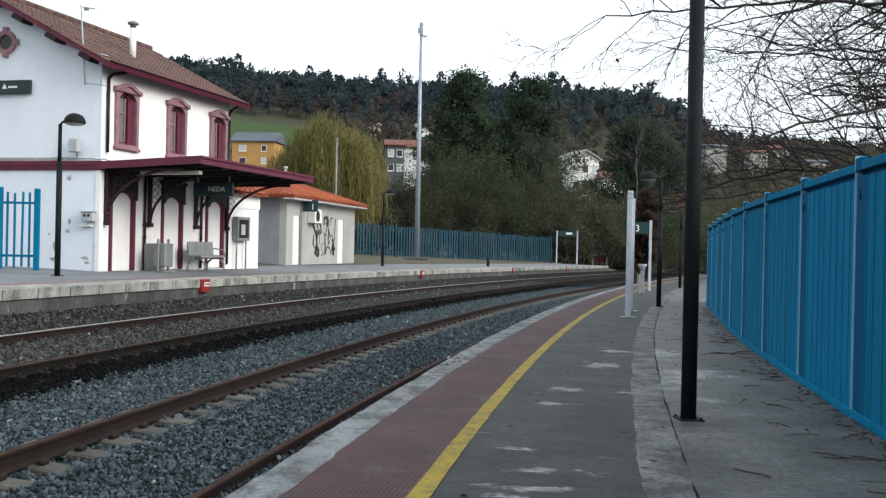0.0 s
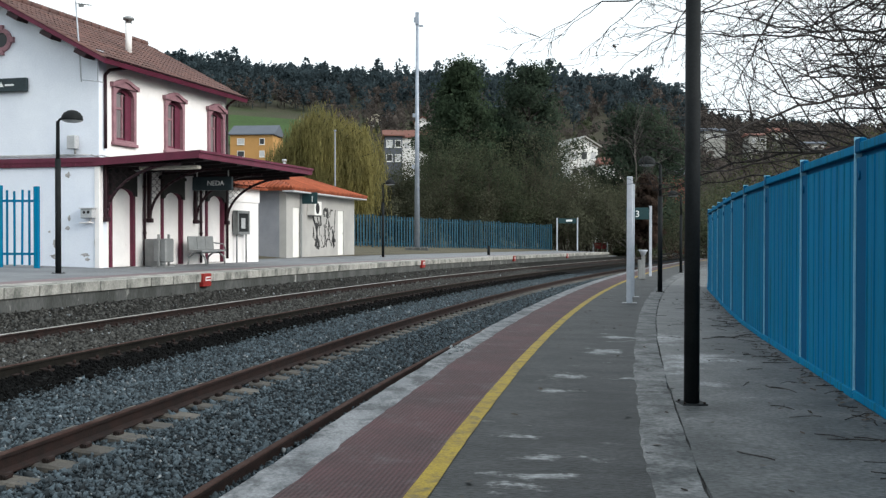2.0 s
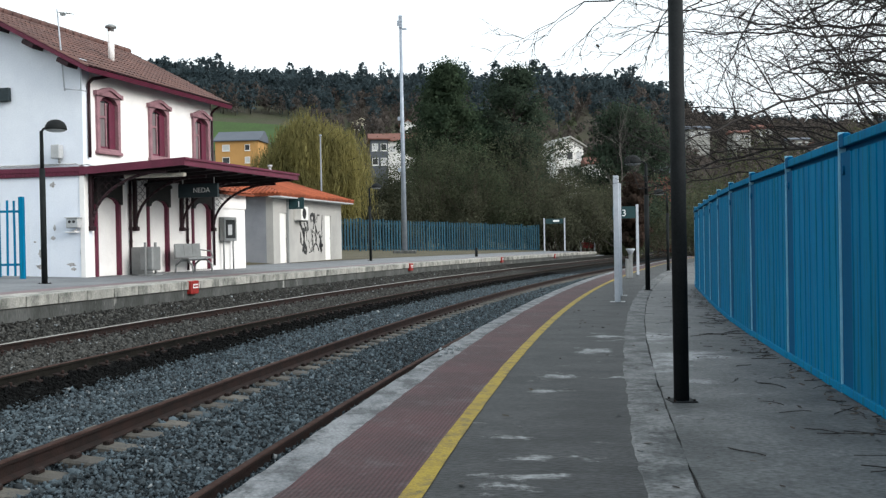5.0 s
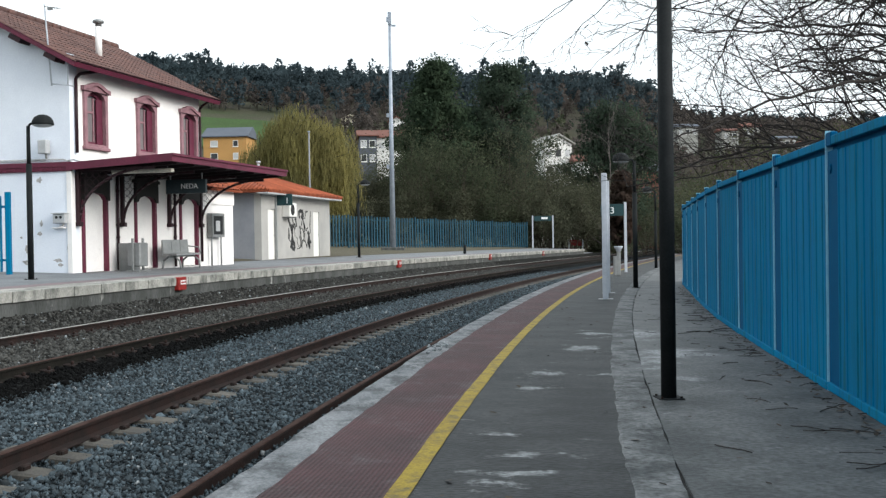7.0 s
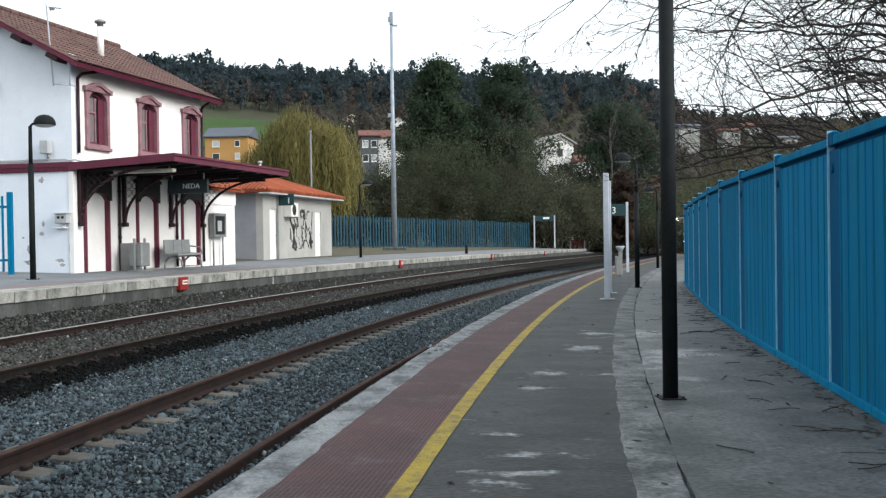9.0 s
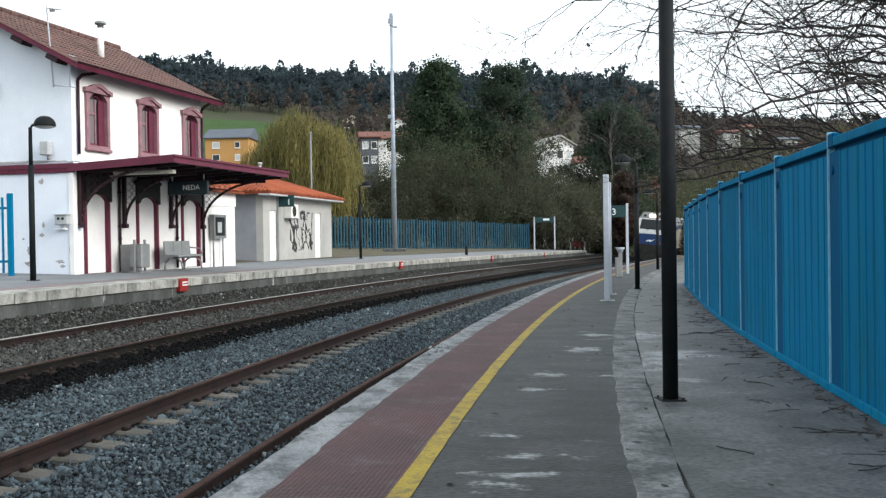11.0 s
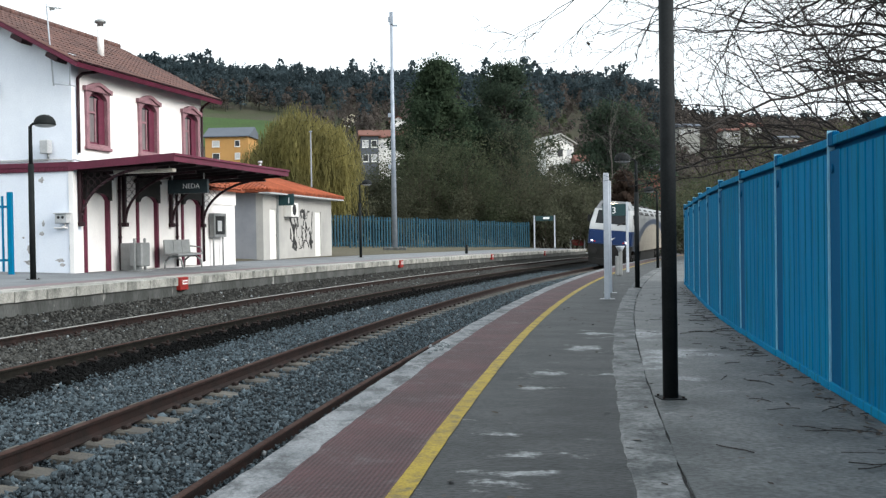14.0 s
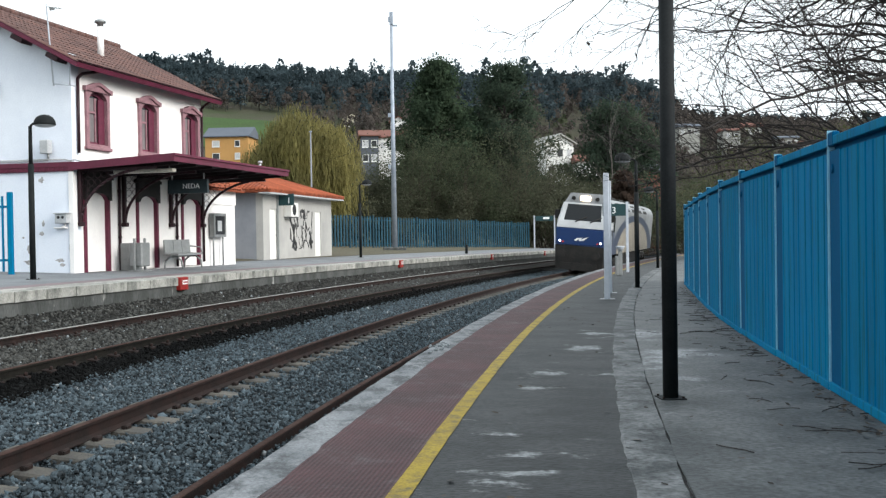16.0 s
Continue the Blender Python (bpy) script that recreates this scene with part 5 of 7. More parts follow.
# red boxes on the far platform wall
for s, w in ((23.55, 0.2), (42.7, 0.2), (59.8, 0.2), (75.5, 0.2)):
    rb = thing("signal_box", along(s, 7.27, 0.12), "small red enamel box with white marks on the platform wall", "box", "red boxes")
    bm = bmesh.new()
    box(bm, -0.1, 0.02, -0.21, 0.21, -0.16, 0.16, 0.012)
    part("case", bm, M_REDBOX, rb)
    bm = bmesh.new()
    box(bm, 0.021, 0.025, -0.08, 0.16, 0.05, 0.08)
    box(bm, 0.021, 0.025, -0.08, 0.16, -0.02, 0.01)
    box(bm, 0.021, 0.025, -0.11, -0.08, -0.02, 0.08)
    part("white_mark", bm, M_LETTER, rb)
st_ = thing("dwarf_post", along(61.0, 9.2, ZL), "short dark post on the far platform", "post")
bm = bmesh.new()
tube(bm, (0, 0, 0), (0, 0, 0.55), 0.09, 0.08, 10)
part("stub", bm, M_BLACK, st_)


# ---------------------------------------------------------------- fences
def build_near_fence():
    """Blue corrugated sheets between steel posts, following the platform's back."""
    posts = [-24.8, -22.2, -19.5, -16.8, -14.1, -11.4, -8.7, -6.0, -3.3, -0.6, 2.05, 4.75, 7.5, 10.15, 12.85, 15.75, 18.4, 21.0, 23.6, 26.2, 28.8, 31.6, 34.2]
    H = 2.32
    rng = random.Random(31)
    fence = thing("sheet_fence", Matrix(), "tall blue corrugated sheet-metal fence with steel posts", "fence")
    for a, b in zip(posts[:-1], posts[1:]):
        pa, pb = trk(a, fence_off(a), 0), trk(b, fence_off(b), 0)
        d = pb - pa
        ln, ang = d.length, math.atan2(d.y, d.x)
        m = Matrix.Translation(pa) @ Matrix.Rotation(ang, 4, "Z")
        # local x along the fence, +y towards the tracks
        bm = bmesh.new()
        xs = []
        x = 0.03
        while x < ln - 0.39:
            flat = rng.uniform(0.12, 0.3)
            for u, w in ((0.0, 0.0), (flat, 0.0), (flat + 0.01, -0.015), (flat + 0.04, -0.015), (flat + 0.05, 0.0)):
                if x + u < ln - 0.37:
                    xs.append((x + u, w))
            x += flat + 0.058
        xs.append((ln - 0.362, xs[-1][1]))
        lo = [bm.verts.new((u, w, 0.06)) for u, w in xs]
        hi = [bm.verts.new((u, w, H - 0.16)) for u, w in xs]
        lo2 = [bm.verts.new((u, w - 0.006, 0.06)) for u, w in xs]
        hi2 = [bm.verts.new((u, w - 0.006, H - 0.16)) for u, w in xs]
        for i in range(len(xs) - 1):
            bm.faces.new((lo[i], lo[i + 1], hi[i + 1], hi[i]))
            bm.faces.new((lo2[i + 1], lo2[i], hi2[i], hi2[i + 1]))
        bm.transform(m)
        part("sheet", bm, M_BLUE, fence)
        bm = bmesh.new()
        box(bm, 0.019, ln - 0.011, -0.07, 0.012, H - 0.1, H - 0.02, 0.006)
        bm.transform(m)
        part("top_rail", bm, M_BLUE, fence)
        # dark strip added for the shadow gap between top rail and sheet
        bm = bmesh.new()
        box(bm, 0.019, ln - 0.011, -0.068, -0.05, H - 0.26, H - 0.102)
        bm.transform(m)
        part("rail_shade_strip", bm, M_BLUE_POST, fence)
        bm = bmesh.new()
        box(bm, 0.019, ln - 0.011, -0.05, 0.02, 0.0, 0.075, 0.004)
        bm.transform(m)
        part("bottom_rail", bm, M_BLUE, fence)
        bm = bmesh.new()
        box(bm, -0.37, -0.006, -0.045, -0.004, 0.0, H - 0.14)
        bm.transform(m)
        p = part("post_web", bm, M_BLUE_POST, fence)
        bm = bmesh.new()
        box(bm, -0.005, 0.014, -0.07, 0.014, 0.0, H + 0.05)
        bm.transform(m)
        part("flange", bm, M_BLUE_EDGE, p, "pale blue steel flange")
        bm = bmesh.new()
        box(bm, -0.2, -0.008, -0.05, 0.015, H - 0.1, H + 0.03, 0.012)
        bm.transform(m)
        part("cap_bracket", bm, M_BLUE_POST, p)
        bm = bmesh.new()
        tube(bm, (-0.12, 0.012, H - 0.3), (-0.12, -0.004, H - 0.3), 0.045, 0.045, 10)
        bm.transform(m)
        part("bolt_head", bm, M_BLUE_POST, p)


build_near_fence()


def picket_fence(name, p0, p1, sections, H, pickets, label, material, z0, z1, pw=0.045):
    fence = thing(name, Matrix(), label, "fence")
    p0, p1 = Vector((*p0, z0 - LEAN * p0[0])), Vector((*p1, z1 - LEAN * p1[0]))
    d = p1 - p0
    ang = math.atan2(d.y, d.x)
    ln = d.xy.length / sections
    bm = bmesh.new()
    box(bm, -0.06, 0.06, -0.06, 0.06, -0.3, H + 0.1, 0.008)
    post_me = finish(bm, "post", material)
    bm = bmesh.new()
    box(bm, -pw / 2, pw / 2, -0.015, 0.015, 0.05, H - 0.02)
    pick_me = finish(bm, "picket", material)
    bm = bmesh.new()
    box(bm, 0, ln, 0.016, 0.05, 0.0, 0.06)
    rail_me = finish(bm, "rail", material)
    for i in range(sections + 1):
        q = p0 + d * (i / sections)
        m = Matrix.Translation(q) @ Matrix.Rotation(ang, 4, "Z")
        ob = new("post", post_me)
        ob.parent, ob.matrix_basis = fence, m
        if i == sections:
            break
        for z in (0.3, H - 0.32):
            ob = new("rail", rail_me)
            ob.parent, ob.matrix_basis = fence, m @ pose(0, 0, z)
        for j in range(1, pickets):
            ob = new("picket", pick_me)
            ob.parent, ob.matrix_basis = fence, m @ pose(j * ln / pickets, 0, random.uniform(-0.03, 0.03), 0, random.uniform(-0.6, 0.6), 0)
    return fence


picket_fence("picket_fence", (-8.9, 77.5), (8.0, 95.0), 10, 2.5, 8, "weathered blue picket fence behind the far platform", M_BLUE_OLD, 0.3, 0.1, 0.14)
picket_fence("gate_fence", (-12.6, 25.3), (-10.72, 25.3), 2, 1.95, 5, "blue steel picket fence beside the station wall", M_BLUE, ZL, ZL, 0.05)


# ---------------------------------------------------------------- plants
RNG = np.random.default_rng(21)


def leaf_quads(centres, size, flat=0.0):
    n = len(centres)
    u = RNG.normal(size=(n, 3))
    u[:, 2] *= 1 - flat
    u /= np.linalg.norm(u, axis=1)[:, None]
    v = np.cross(u, RNG.normal(size=(n, 3)))
    v /= np.linalg.norm(v, axis=1)[:, None]
    s = size * RNG.lognormal(0, 0.3, n)[:, None]
    return centres, u * s, v * s * 0.6


def branch_mesh(name, segs, material, n=5):
    """Tapered tubes from segments (p0, p1, r0, r1)."""
    p0 = np.array([s[0] for s in segs], float)
    p1 = np.array([s[1] for s in segs], float)
    r0 = np.array([s[2] for s in segs])[:, None, None]
    r1 = np.array([s[3] for s in segs])[:, None, None]
    d = p1 - p0
    d /= np.linalg.norm(d, axis=1)[:, None] + 1e-9
    ref = np.where(np.abs(d[:, 2:3]) > 0.9, np.array([[1.0, 0, 0]]), np.array([[0, 0, 1.0]]))
    a = np.cross(d, ref)
    a /= np.linalg.norm(a, axis=1)[:, None]
    b = np.cross(d, a)
    t = np.arange(n) * 2 * np.pi / n
    circ = a[:, None] * np.cos(t)[None, :, None] + b[:, None] * np.sin(t)[None, :, None]
    v = np.concatenate([p0[:, None] + circ * r0, p1[:, None] + circ * r1], 1)
    k = len(segs)
    i = np.arange(n)
    f = np.stack([i, (i + 1) % n, (i + 1) % n + n, i + n], 1)
    f = (np.arange(k)[:, None, None] * 2 * n + f[None]).reshape(-1, 4)
    me = bpy.data.meshes.new(name)
    me.vertices.add(v.size // 3)
    me.vertices.foreach_set("co", v.astype(np.float32).ravel())
    me.loops.add(f.size)
    me.loops.foreach_set("vertex_index", f.astype(np.int32).ravel())
    me.polygons.add(len(f))
    me.polygons.foreach_set("loop_start", np.arange(0, f.size, 4, dtype=np.int32))
    me.polygons.foreach_set("use_smooth", np.ones(len(f), bool))
    me.update(calc_edges=True)
    me.materials.append(material)
    return me


def grow(rng, p, d, length, r, depth, segs, tips, droop=0.0, spread=0.6, kids=3, keep=0.72, wob=0.18, steps=5):
    """A wandering limb that forks into finer ones."""
    pts = [p]
    for i in range(steps):
        d = (d + Vector((rng.gauss(0, wob), rng.gauss(0, wob), rng.gauss(0, wob) - droop))).normalized()
        q = p + d * (length / steps)
        ra, rb = r * (1 - 0.6 * i / steps), r * (1 - 0.6 * (i + 1) / steps)
        segs.append((tuple(p), tuple(q), ra, rb))
        p = q
        pts.append((p, d, rb))
    if depth == 0:
        tips.append(tuple(p))
        return
    for q, dd, rr in pts[1:]:
        for _ in range(kids if q is pts[-1][0] else rng.choice((1, 1, 2))):
            side = Vector((rng.gauss(0, 1), rng.gauss(0, 1), rng.gauss(0, 1) + 0.15)).normalized()
            nd = (dd + side * spread).normalized()
            grow(rng, q, nd, length * keep * rng.uniform(0.55, 1.0), rr * 0.62, depth - 1, segs, tips, droop, spread, kids, keep, wob, max(3, steps - 1))


def tree(name, x, y, height, kind, label, seed, material, width=None):
    """Trunk with limbs, and a crown of leaf clumps."""
    rng = random.Random(seed)
    z = float(terrain(x, y)) - 0.1
    t = thing(name, pose(x, y, z), label, "tree")
    segs, clumps = [], []
    w = width or height * 0.4
    p, r = Vector((0, 0, 0)), height * 0.022
    n = 10
    for i in range(n):
        q = Vector((rng.gauss(0, 0.03) * height * 0.3 * (i > 1), rng.gauss(0, 0.03) * height * 0.3 * (i > 1), height * 0.95 * (i + 1) / n))
        q = p.lerp(q, 1.0)
        segs.append((tuple(p), tuple(q), r * (1 - 0.9 * i / n), r * (1 - 0.9 * (i + 1) / n)))
        p = q
    cone = kind == "cone"
    for i in range(110 if cone else 56):
        u = rng.uniform(0.12 if cone else 0.25, 1.0)
        a = rng.uniform(0, 2 * math.pi)
        if cone:
            reach = w * 0.5 * (1 - u) ** 0.7 * rng.uniform(0.6, 1.1) + 0.2
        else:
            reach = w * 0.5 * math.sin(math.pi * min(0.98, u * 0.88 + 0.1)) ** 0.7 * rng.uniform(0.45, 1.12)
        b0 = Vector((0, 0, height * 0.93 * max(0.1, u - 0.08)))
        b1 = Vector((math.cos(a) * reach, math.sin(a) * reach, height * 0.95 * u + (-0.1 * reach if cone else 0.18 * reach)))
        segs.append((tuple(b0), tuple(b1), height * 0.005, height * 0.0015))
        for k in range(4):
            f = rng.uniform(0.4, 1.05)
            clumps.append((b0.lerp(b1, f), (w * 0.055 if cone else w * 0.09) * rng.uniform(0.6, 1.4)))
    ob = new("trunk", branch_mesh("trunk", segs, M_BARK, 7))
    ob.parent = t
    per = 140
    c = np.array([tuple(q) for q, _ in clumps]).repeat(per, 0)
    s = np.array([k for _, k in clumps]).repeat(per)[:, None]
    mid = c
    c = c + RNG.normal(size=c.shape) * s * np.array([[1, 1, 0.75]]) * 0.75
    out = (c - mid) / s * 0.55 + c * np.array([[1, 1, 0]]) / w * 1.6 + np.array([[0, 0, 0.45]])
    ob = new("crown", quads("crown", *leaf_quads(c, 0.1), material, out))
    ob.parent = t
    return t


def willow(x, y, height, width, seed):
    rng = random.Random(seed)
    z = float(terrain(x, y))
    t = thing("willow_tree", pose(x, y, z), "yellow-green weeping willow with long hanging shoots", "tree")
    segs, tips = [], []
    grow(rng, Vector((0, 0, 0)), Vector((0, 0, 1)), height * 0.4, 0.4, 0, segs, tips, steps=4)
    top = Vector(tips[0])
    ends = []
    for i in range(75):
        a, e = rng.uniform(0, 2 * math.pi), rng.uniform(0.15, 1.35)
        R = width * 0.5 * rng.uniform(0.55, 1.0)
        q = Vector((math.cos(a) * math.cos(e) * R, math.sin(a) * math.cos(e) * R, height * 0.42 + math.sin(e) * height * 0.57 * rng.uniform(0.8, 1.02)))
        mid = top.lerp(q, 0.5) + Vector((0, 0, height * 0.08))
        segs += [(tuple(top), tuple(mid), 0.12, 0.07), (tuple(mid), tuple(q), 0.07, 0.02)]
        ends += [mid.lerp(q, rng.uniform(0.3, 1.0)) for _ in range(58)]
    ob = new("trunk", branch_mesh("trunk", segs, M_BARK, 6))
    ob.parent = t
    cs, us, vs = [], [], []
    for q in ends:
        q = q + Vector((rng.gauss(0, 0.5), rng.gauss(0, 0.5), rng.gauss(0, 0.3)))
        drop = rng.uniform(0.25, 0.75) * q.z
        k = int(drop / 0.28)
        out = Vector((q.x, q.y, 0)).normalized() if q.xy.length > 0.1 else Vector((1, 0, 0))
        for j in range(k):
            f = j / max(1, k)
            p = q + out * (0.5 * f ** 0.5) + Vector((rng.gauss(0, 0.07), rng.gauss(0, 0.07), -drop * f + 0.35 * math.sin(f * 3)))
            a = rng.uniform(0, math.pi)
            cs.append(tuple(p))
            us.append((math.cos(a) * 0.021, math.sin(a) * 0.021, 0))
            vs.append((rng.gauss(0, 0.03), rng.gauss(0, 0.03), 0.2))
    out = np.array(cs) * np.array([[1, 1, 0]]) / width + np.array([[0, 0, 0.3]]) + RNG.normal(size=(len(cs), 3)) * 0.15
    ob = new("crown", quads("crown", cs, us, vs, M_LEAF_WILLOW, out))
    ob.parent = t


def bush(x, y, w, h, material, label, seed, z=None, leaf=0.07, count=5200, name="bush"):
    rng = random.Random(seed)
    z = float(terrain(x, y)) - 0.1 if z is None else z - LEAN * x
    t = thing(name, pose(x, y, z), label, "bush", "scrub behind the fences")
    segs, tips = [], []
    for i in range(int(7 + w)):
        a = rng.uniform(0, 2 * math.pi)
        lean = rng.uniform(0.05, 0.75) * w / h
        d = Vector((math.cos(a) * lean, math.sin(a) * lean, 1)).normalized()
        grow(rng, Vector((rng.gauss(0, w * 0.12), rng.gauss(0, w * 0.12), 0)), d, h * rng.uniform(0.45, 0.75), 0.06, 2, segs, tips, 0.0, 0.7, 2, 0.55, 0.15, 4)
    ob = new("stem_work", branch_mesh("stem_work", segs, M_TWIG, 4))
    ob.parent = t
    tp = np.array(tips)
    c = tp[RNG.integers(0, len(tp), count)] + RNG.normal(size=(count, 3)) * np.array([[0.45, 0.45, 0.4]]) * min(1.0, h / 4)
    c[:, 2] = np.maximum(c[:, 2], 0.1)
    out = c * np.array([[1, 1, 0]]) / w * 1.2 + np.array([[0, 0, 0.55]]) + RNG.normal(size=(count, 3)) * 0.3
    ob = new("foliage", quads("foliage", *leaf_quads(c, leaf), material, out))
    ob.parent = t


# far woodland: many small crowns on the slope
def woodland(name, material, label, spots):
    temps = []
    for k in range(6):
        n = 165
        if k % 2:
            u = RNG.uniform(0.25, 1, n)
            a = RNG.uniform(0, 6.283, n)
            r = (1 - u) ** 0.6 * 0.3 * RNG.uniform(0.4, 1.1, n) + 0.02
            c = np.stack([np.cos(a) * r, np.sin(a) * r, u], 1)
        else:
            b = np.stack([RNG.normal(0, 0.13, 9), RNG.normal(0, 0.13, 9), RNG.uniform(0.45, 0.95, 9)], 1)
            c = b[RNG.integers(0, 9, n)] + RNG.normal(size=(n, 3)) * 0.05
        c = np.concatenate([c, np.stack([np.zeros(4), np.zeros(4), np.linspace(0.05, 0.5, 4)], 1)])
        q = leaf_quads(c, 0.034)
        q[1][-4:] = (0.016, 0, 0)
        q[2][-4:] = (0, 0, 0.09)
        temps.append((*q, c * np.array([[2.2, 2.2, 0]]) + np.array([[0, 0, 0.5]]) + RNG.normal(size=c.shape) * 0.2))
    C, U, V, N = [], [], [], []
    for deg, dd, h in spots:
        a = math.radians(deg)
        x, y = dd * math.sin(a), dd * math.cos(a)
        c, u, v, o = temps[RNG.integers(0, 6)]
        t = RNG.uniform(0, 6.283)
        R = np.array([[math.cos(t), -math.sin(t), 0], [math.sin(t), math.cos(t), 0], [0, 0, 1]]) * h
        C.append(c @ R.T + np.array([x, y, float(hill_fast(x, y)) - 0.3]))
        U.append(u @ R.T)
        V.append(v @ R.T)
        N.append(o @ R.T)
    ob = new(name, quads(name, np.concatenate(C), np.concatenate(U), np.concatenate(V), material, np.concatenate(N)))
    tagged(ob, label, "woods", kind="stuff")


def hill_fast(x, y):
    d = math.hypot(x, y)
    t = min(1, max(0, (d - 150) / 330))
    return float(ridge(math.degrees(math.atan2(x, y)))) * (t * t * (3 - 2 * t)) * min(1, 1.25 - (d - 520) / 3000) - LEAN * max(-170, min(170, x)) + math.sin(x * 0.021) * math.cos(y * 0.017) * 3 * t



def spots(n, d0, d1, h0, h1, keep):
    out = []
    for k in range(n):
        deg, d = RNG.uniform(-22, 28), d0 + (d1 - d0) * RNG.uniform(0, 1) ** 0.8
        if keep(deg, d):
            h = RNG.uniform(h0, h1) * (1.4 if RNG.random() < 0.12 else 1.0)
            out.append((deg, d, h * (0.8 if deg > 13 else 1.0)))
    return out


in_meadow = lambda a, d: d < 352 and -15.8 < a < -7.8
woodland("woodland", M_LEAF_WOOD, "haze-paled green pine and eucalyptus wood covering the hill", spots(2900, 325, 540, 6.5, 12, lambda a, d: not in_meadow(a, d) and (d > 390 or RNG.random() < 0.5) and (a < 12 or d > 445)))
woodland("bare_woodland", M_LEAF_BARE, "leafless grey-brown trees on the lower slope", spots(1500, 215, 400, 4.5, 8, lambda a, d: not in_meadow(a, d) and (d > 330 or a > 8 or (-8 < a < 8 and d > 235))))
woodland("slope_scrub", M_LEAF_BUSH2, "dull green scrub on the lower slope", spots(420, 190, 320, 4, 7, lambda a, d: a > 9.5 or (-7.5 < a < 8 and d > 240)))
woodland("slope_thicket", M_LEAF_BARE, "grey-brown leafless thicket below the hillside houses", [(RNG.uniform(11, 26), RNG.uniform(235, 294), RNG.uniform(6.0, 9.0)) for _ in range(330)] + [(RNG.uniform(11.5, 26), RNG.uniform(335, 475), RNG.uniform(4.0, 7.0)) for _ in range(520)])
willow(-12.2, 92, 13.0, 11.5, 5)
tree("conifer", -0.4, 112, 21.3, "cone", "tall dark green conifer behind the scrub", 1, M_LEAF_DARK, 16.0)
tree("eucalyptus_tree", 7.2, 116, 21.8, "round", "tall dark eucalyptus with a ragged crown", 2, M_LEAF_EUC, 10.5)
tree("conifer", 3.0, 122, 17.2, "cone", "dark green conifer between taller trees", 8, M_LEAF_DARK, 7)
tree("oak_tree", 20.0, 118, 18.0, "round", "broad dark evergreen tree above the scrub", 3, M_LEAF_EUC, 13)
tree("oak_tree", 9.6, 127, 15.0, "round", "dark evergreen tree with thin crown", 6, M_LEAF_EUC, 7)
tree("shrub_tree", 17.2, 96, 9.0, "round", "small reddish-brown leafed tree", 9, M_LEAF_RUST, 3.0)
for i, (x, y, w, h, m) in enumerate([
        (-6.6, 99, 7, 8.2, 0), (-1.8, 99, 8, 10.6, 1), (3.0, 101, 8, 11.5, 1), (7.5, 102, 8, 11.0, 0), (11.5, 106, 8, 8.4, 0), (15.5, 110, 8, 8.0, 0), (19.5, 112, 8, 8.5, 1),
        (9.8, 99, 5, 5.5, 0), (13.5, 104, 6, 5.5, 0), (17.5, 107, 6, 5.0, 1), (-4.0, 95, 5, 4.5, 0), (1.0, 97, 5, 5.0, 0), (5.5, 98.5, 5, 5.0, 1), (22.5, 118, 9, 8.0, 0), (-11.5, 96, 7, 5, 0),
        (24.5, 96, 9, 6.5, 1), (14.4, 125, 7, 10.0, 0), (12.8, 122, 6, 9.6, 1), (-9.6, 102, 8, 7.4, 0), (-6.0, 103, 8, 7.2, 1), (-3.6, 102, 7, 7.6, 0)]):
    bush(x, y, w, h, (M_LEAF_BUSH, M_LEAF_BUSH2)[m], ("olive-brown leafless scrub behind the fence", "dull green scrub behind the fence")[m], 40 + i, leaf=0.05, count=16000)
for i, (x, y, w, h, m) in enumerate([(30, 150, 9, 9, 0), (36, 165, 9, 11, 1), (41.5, 180, 10, 12, 0), (47, 172, 9, 11, 1), (34, 128, 8, 8, 1), (39, 136, 9, 9.5, 0), (45, 140, 10, 10, 1)]):
    bush(x, y, w, h, (M_LEAF_BUSH, M_LEAF_BUSH2)[m], "olive-brown scrub beside the line", 120 + i, leaf=0.09, count=9000)
for i, (x, y, w, h) in enumerate([(18.6, 60, 6, 6.6), (21.5, 62, 6.5, 7.4), (25, 64, 7, 7.6), (20, 50, 5, 5.6), (23.5, 52, 6, 5.8), (28.5, 66, 7, 7.0), (32, 68, 7, 7.0), (27, 56, 6, 5.5)]):
    bush(x, y, w, h, M_LEAF_HEDGE, "green ivy-grown hedge behind the blue fence", 80 + i, z=-0.2, leaf=0.05, count=10000, name="hedge_bush")


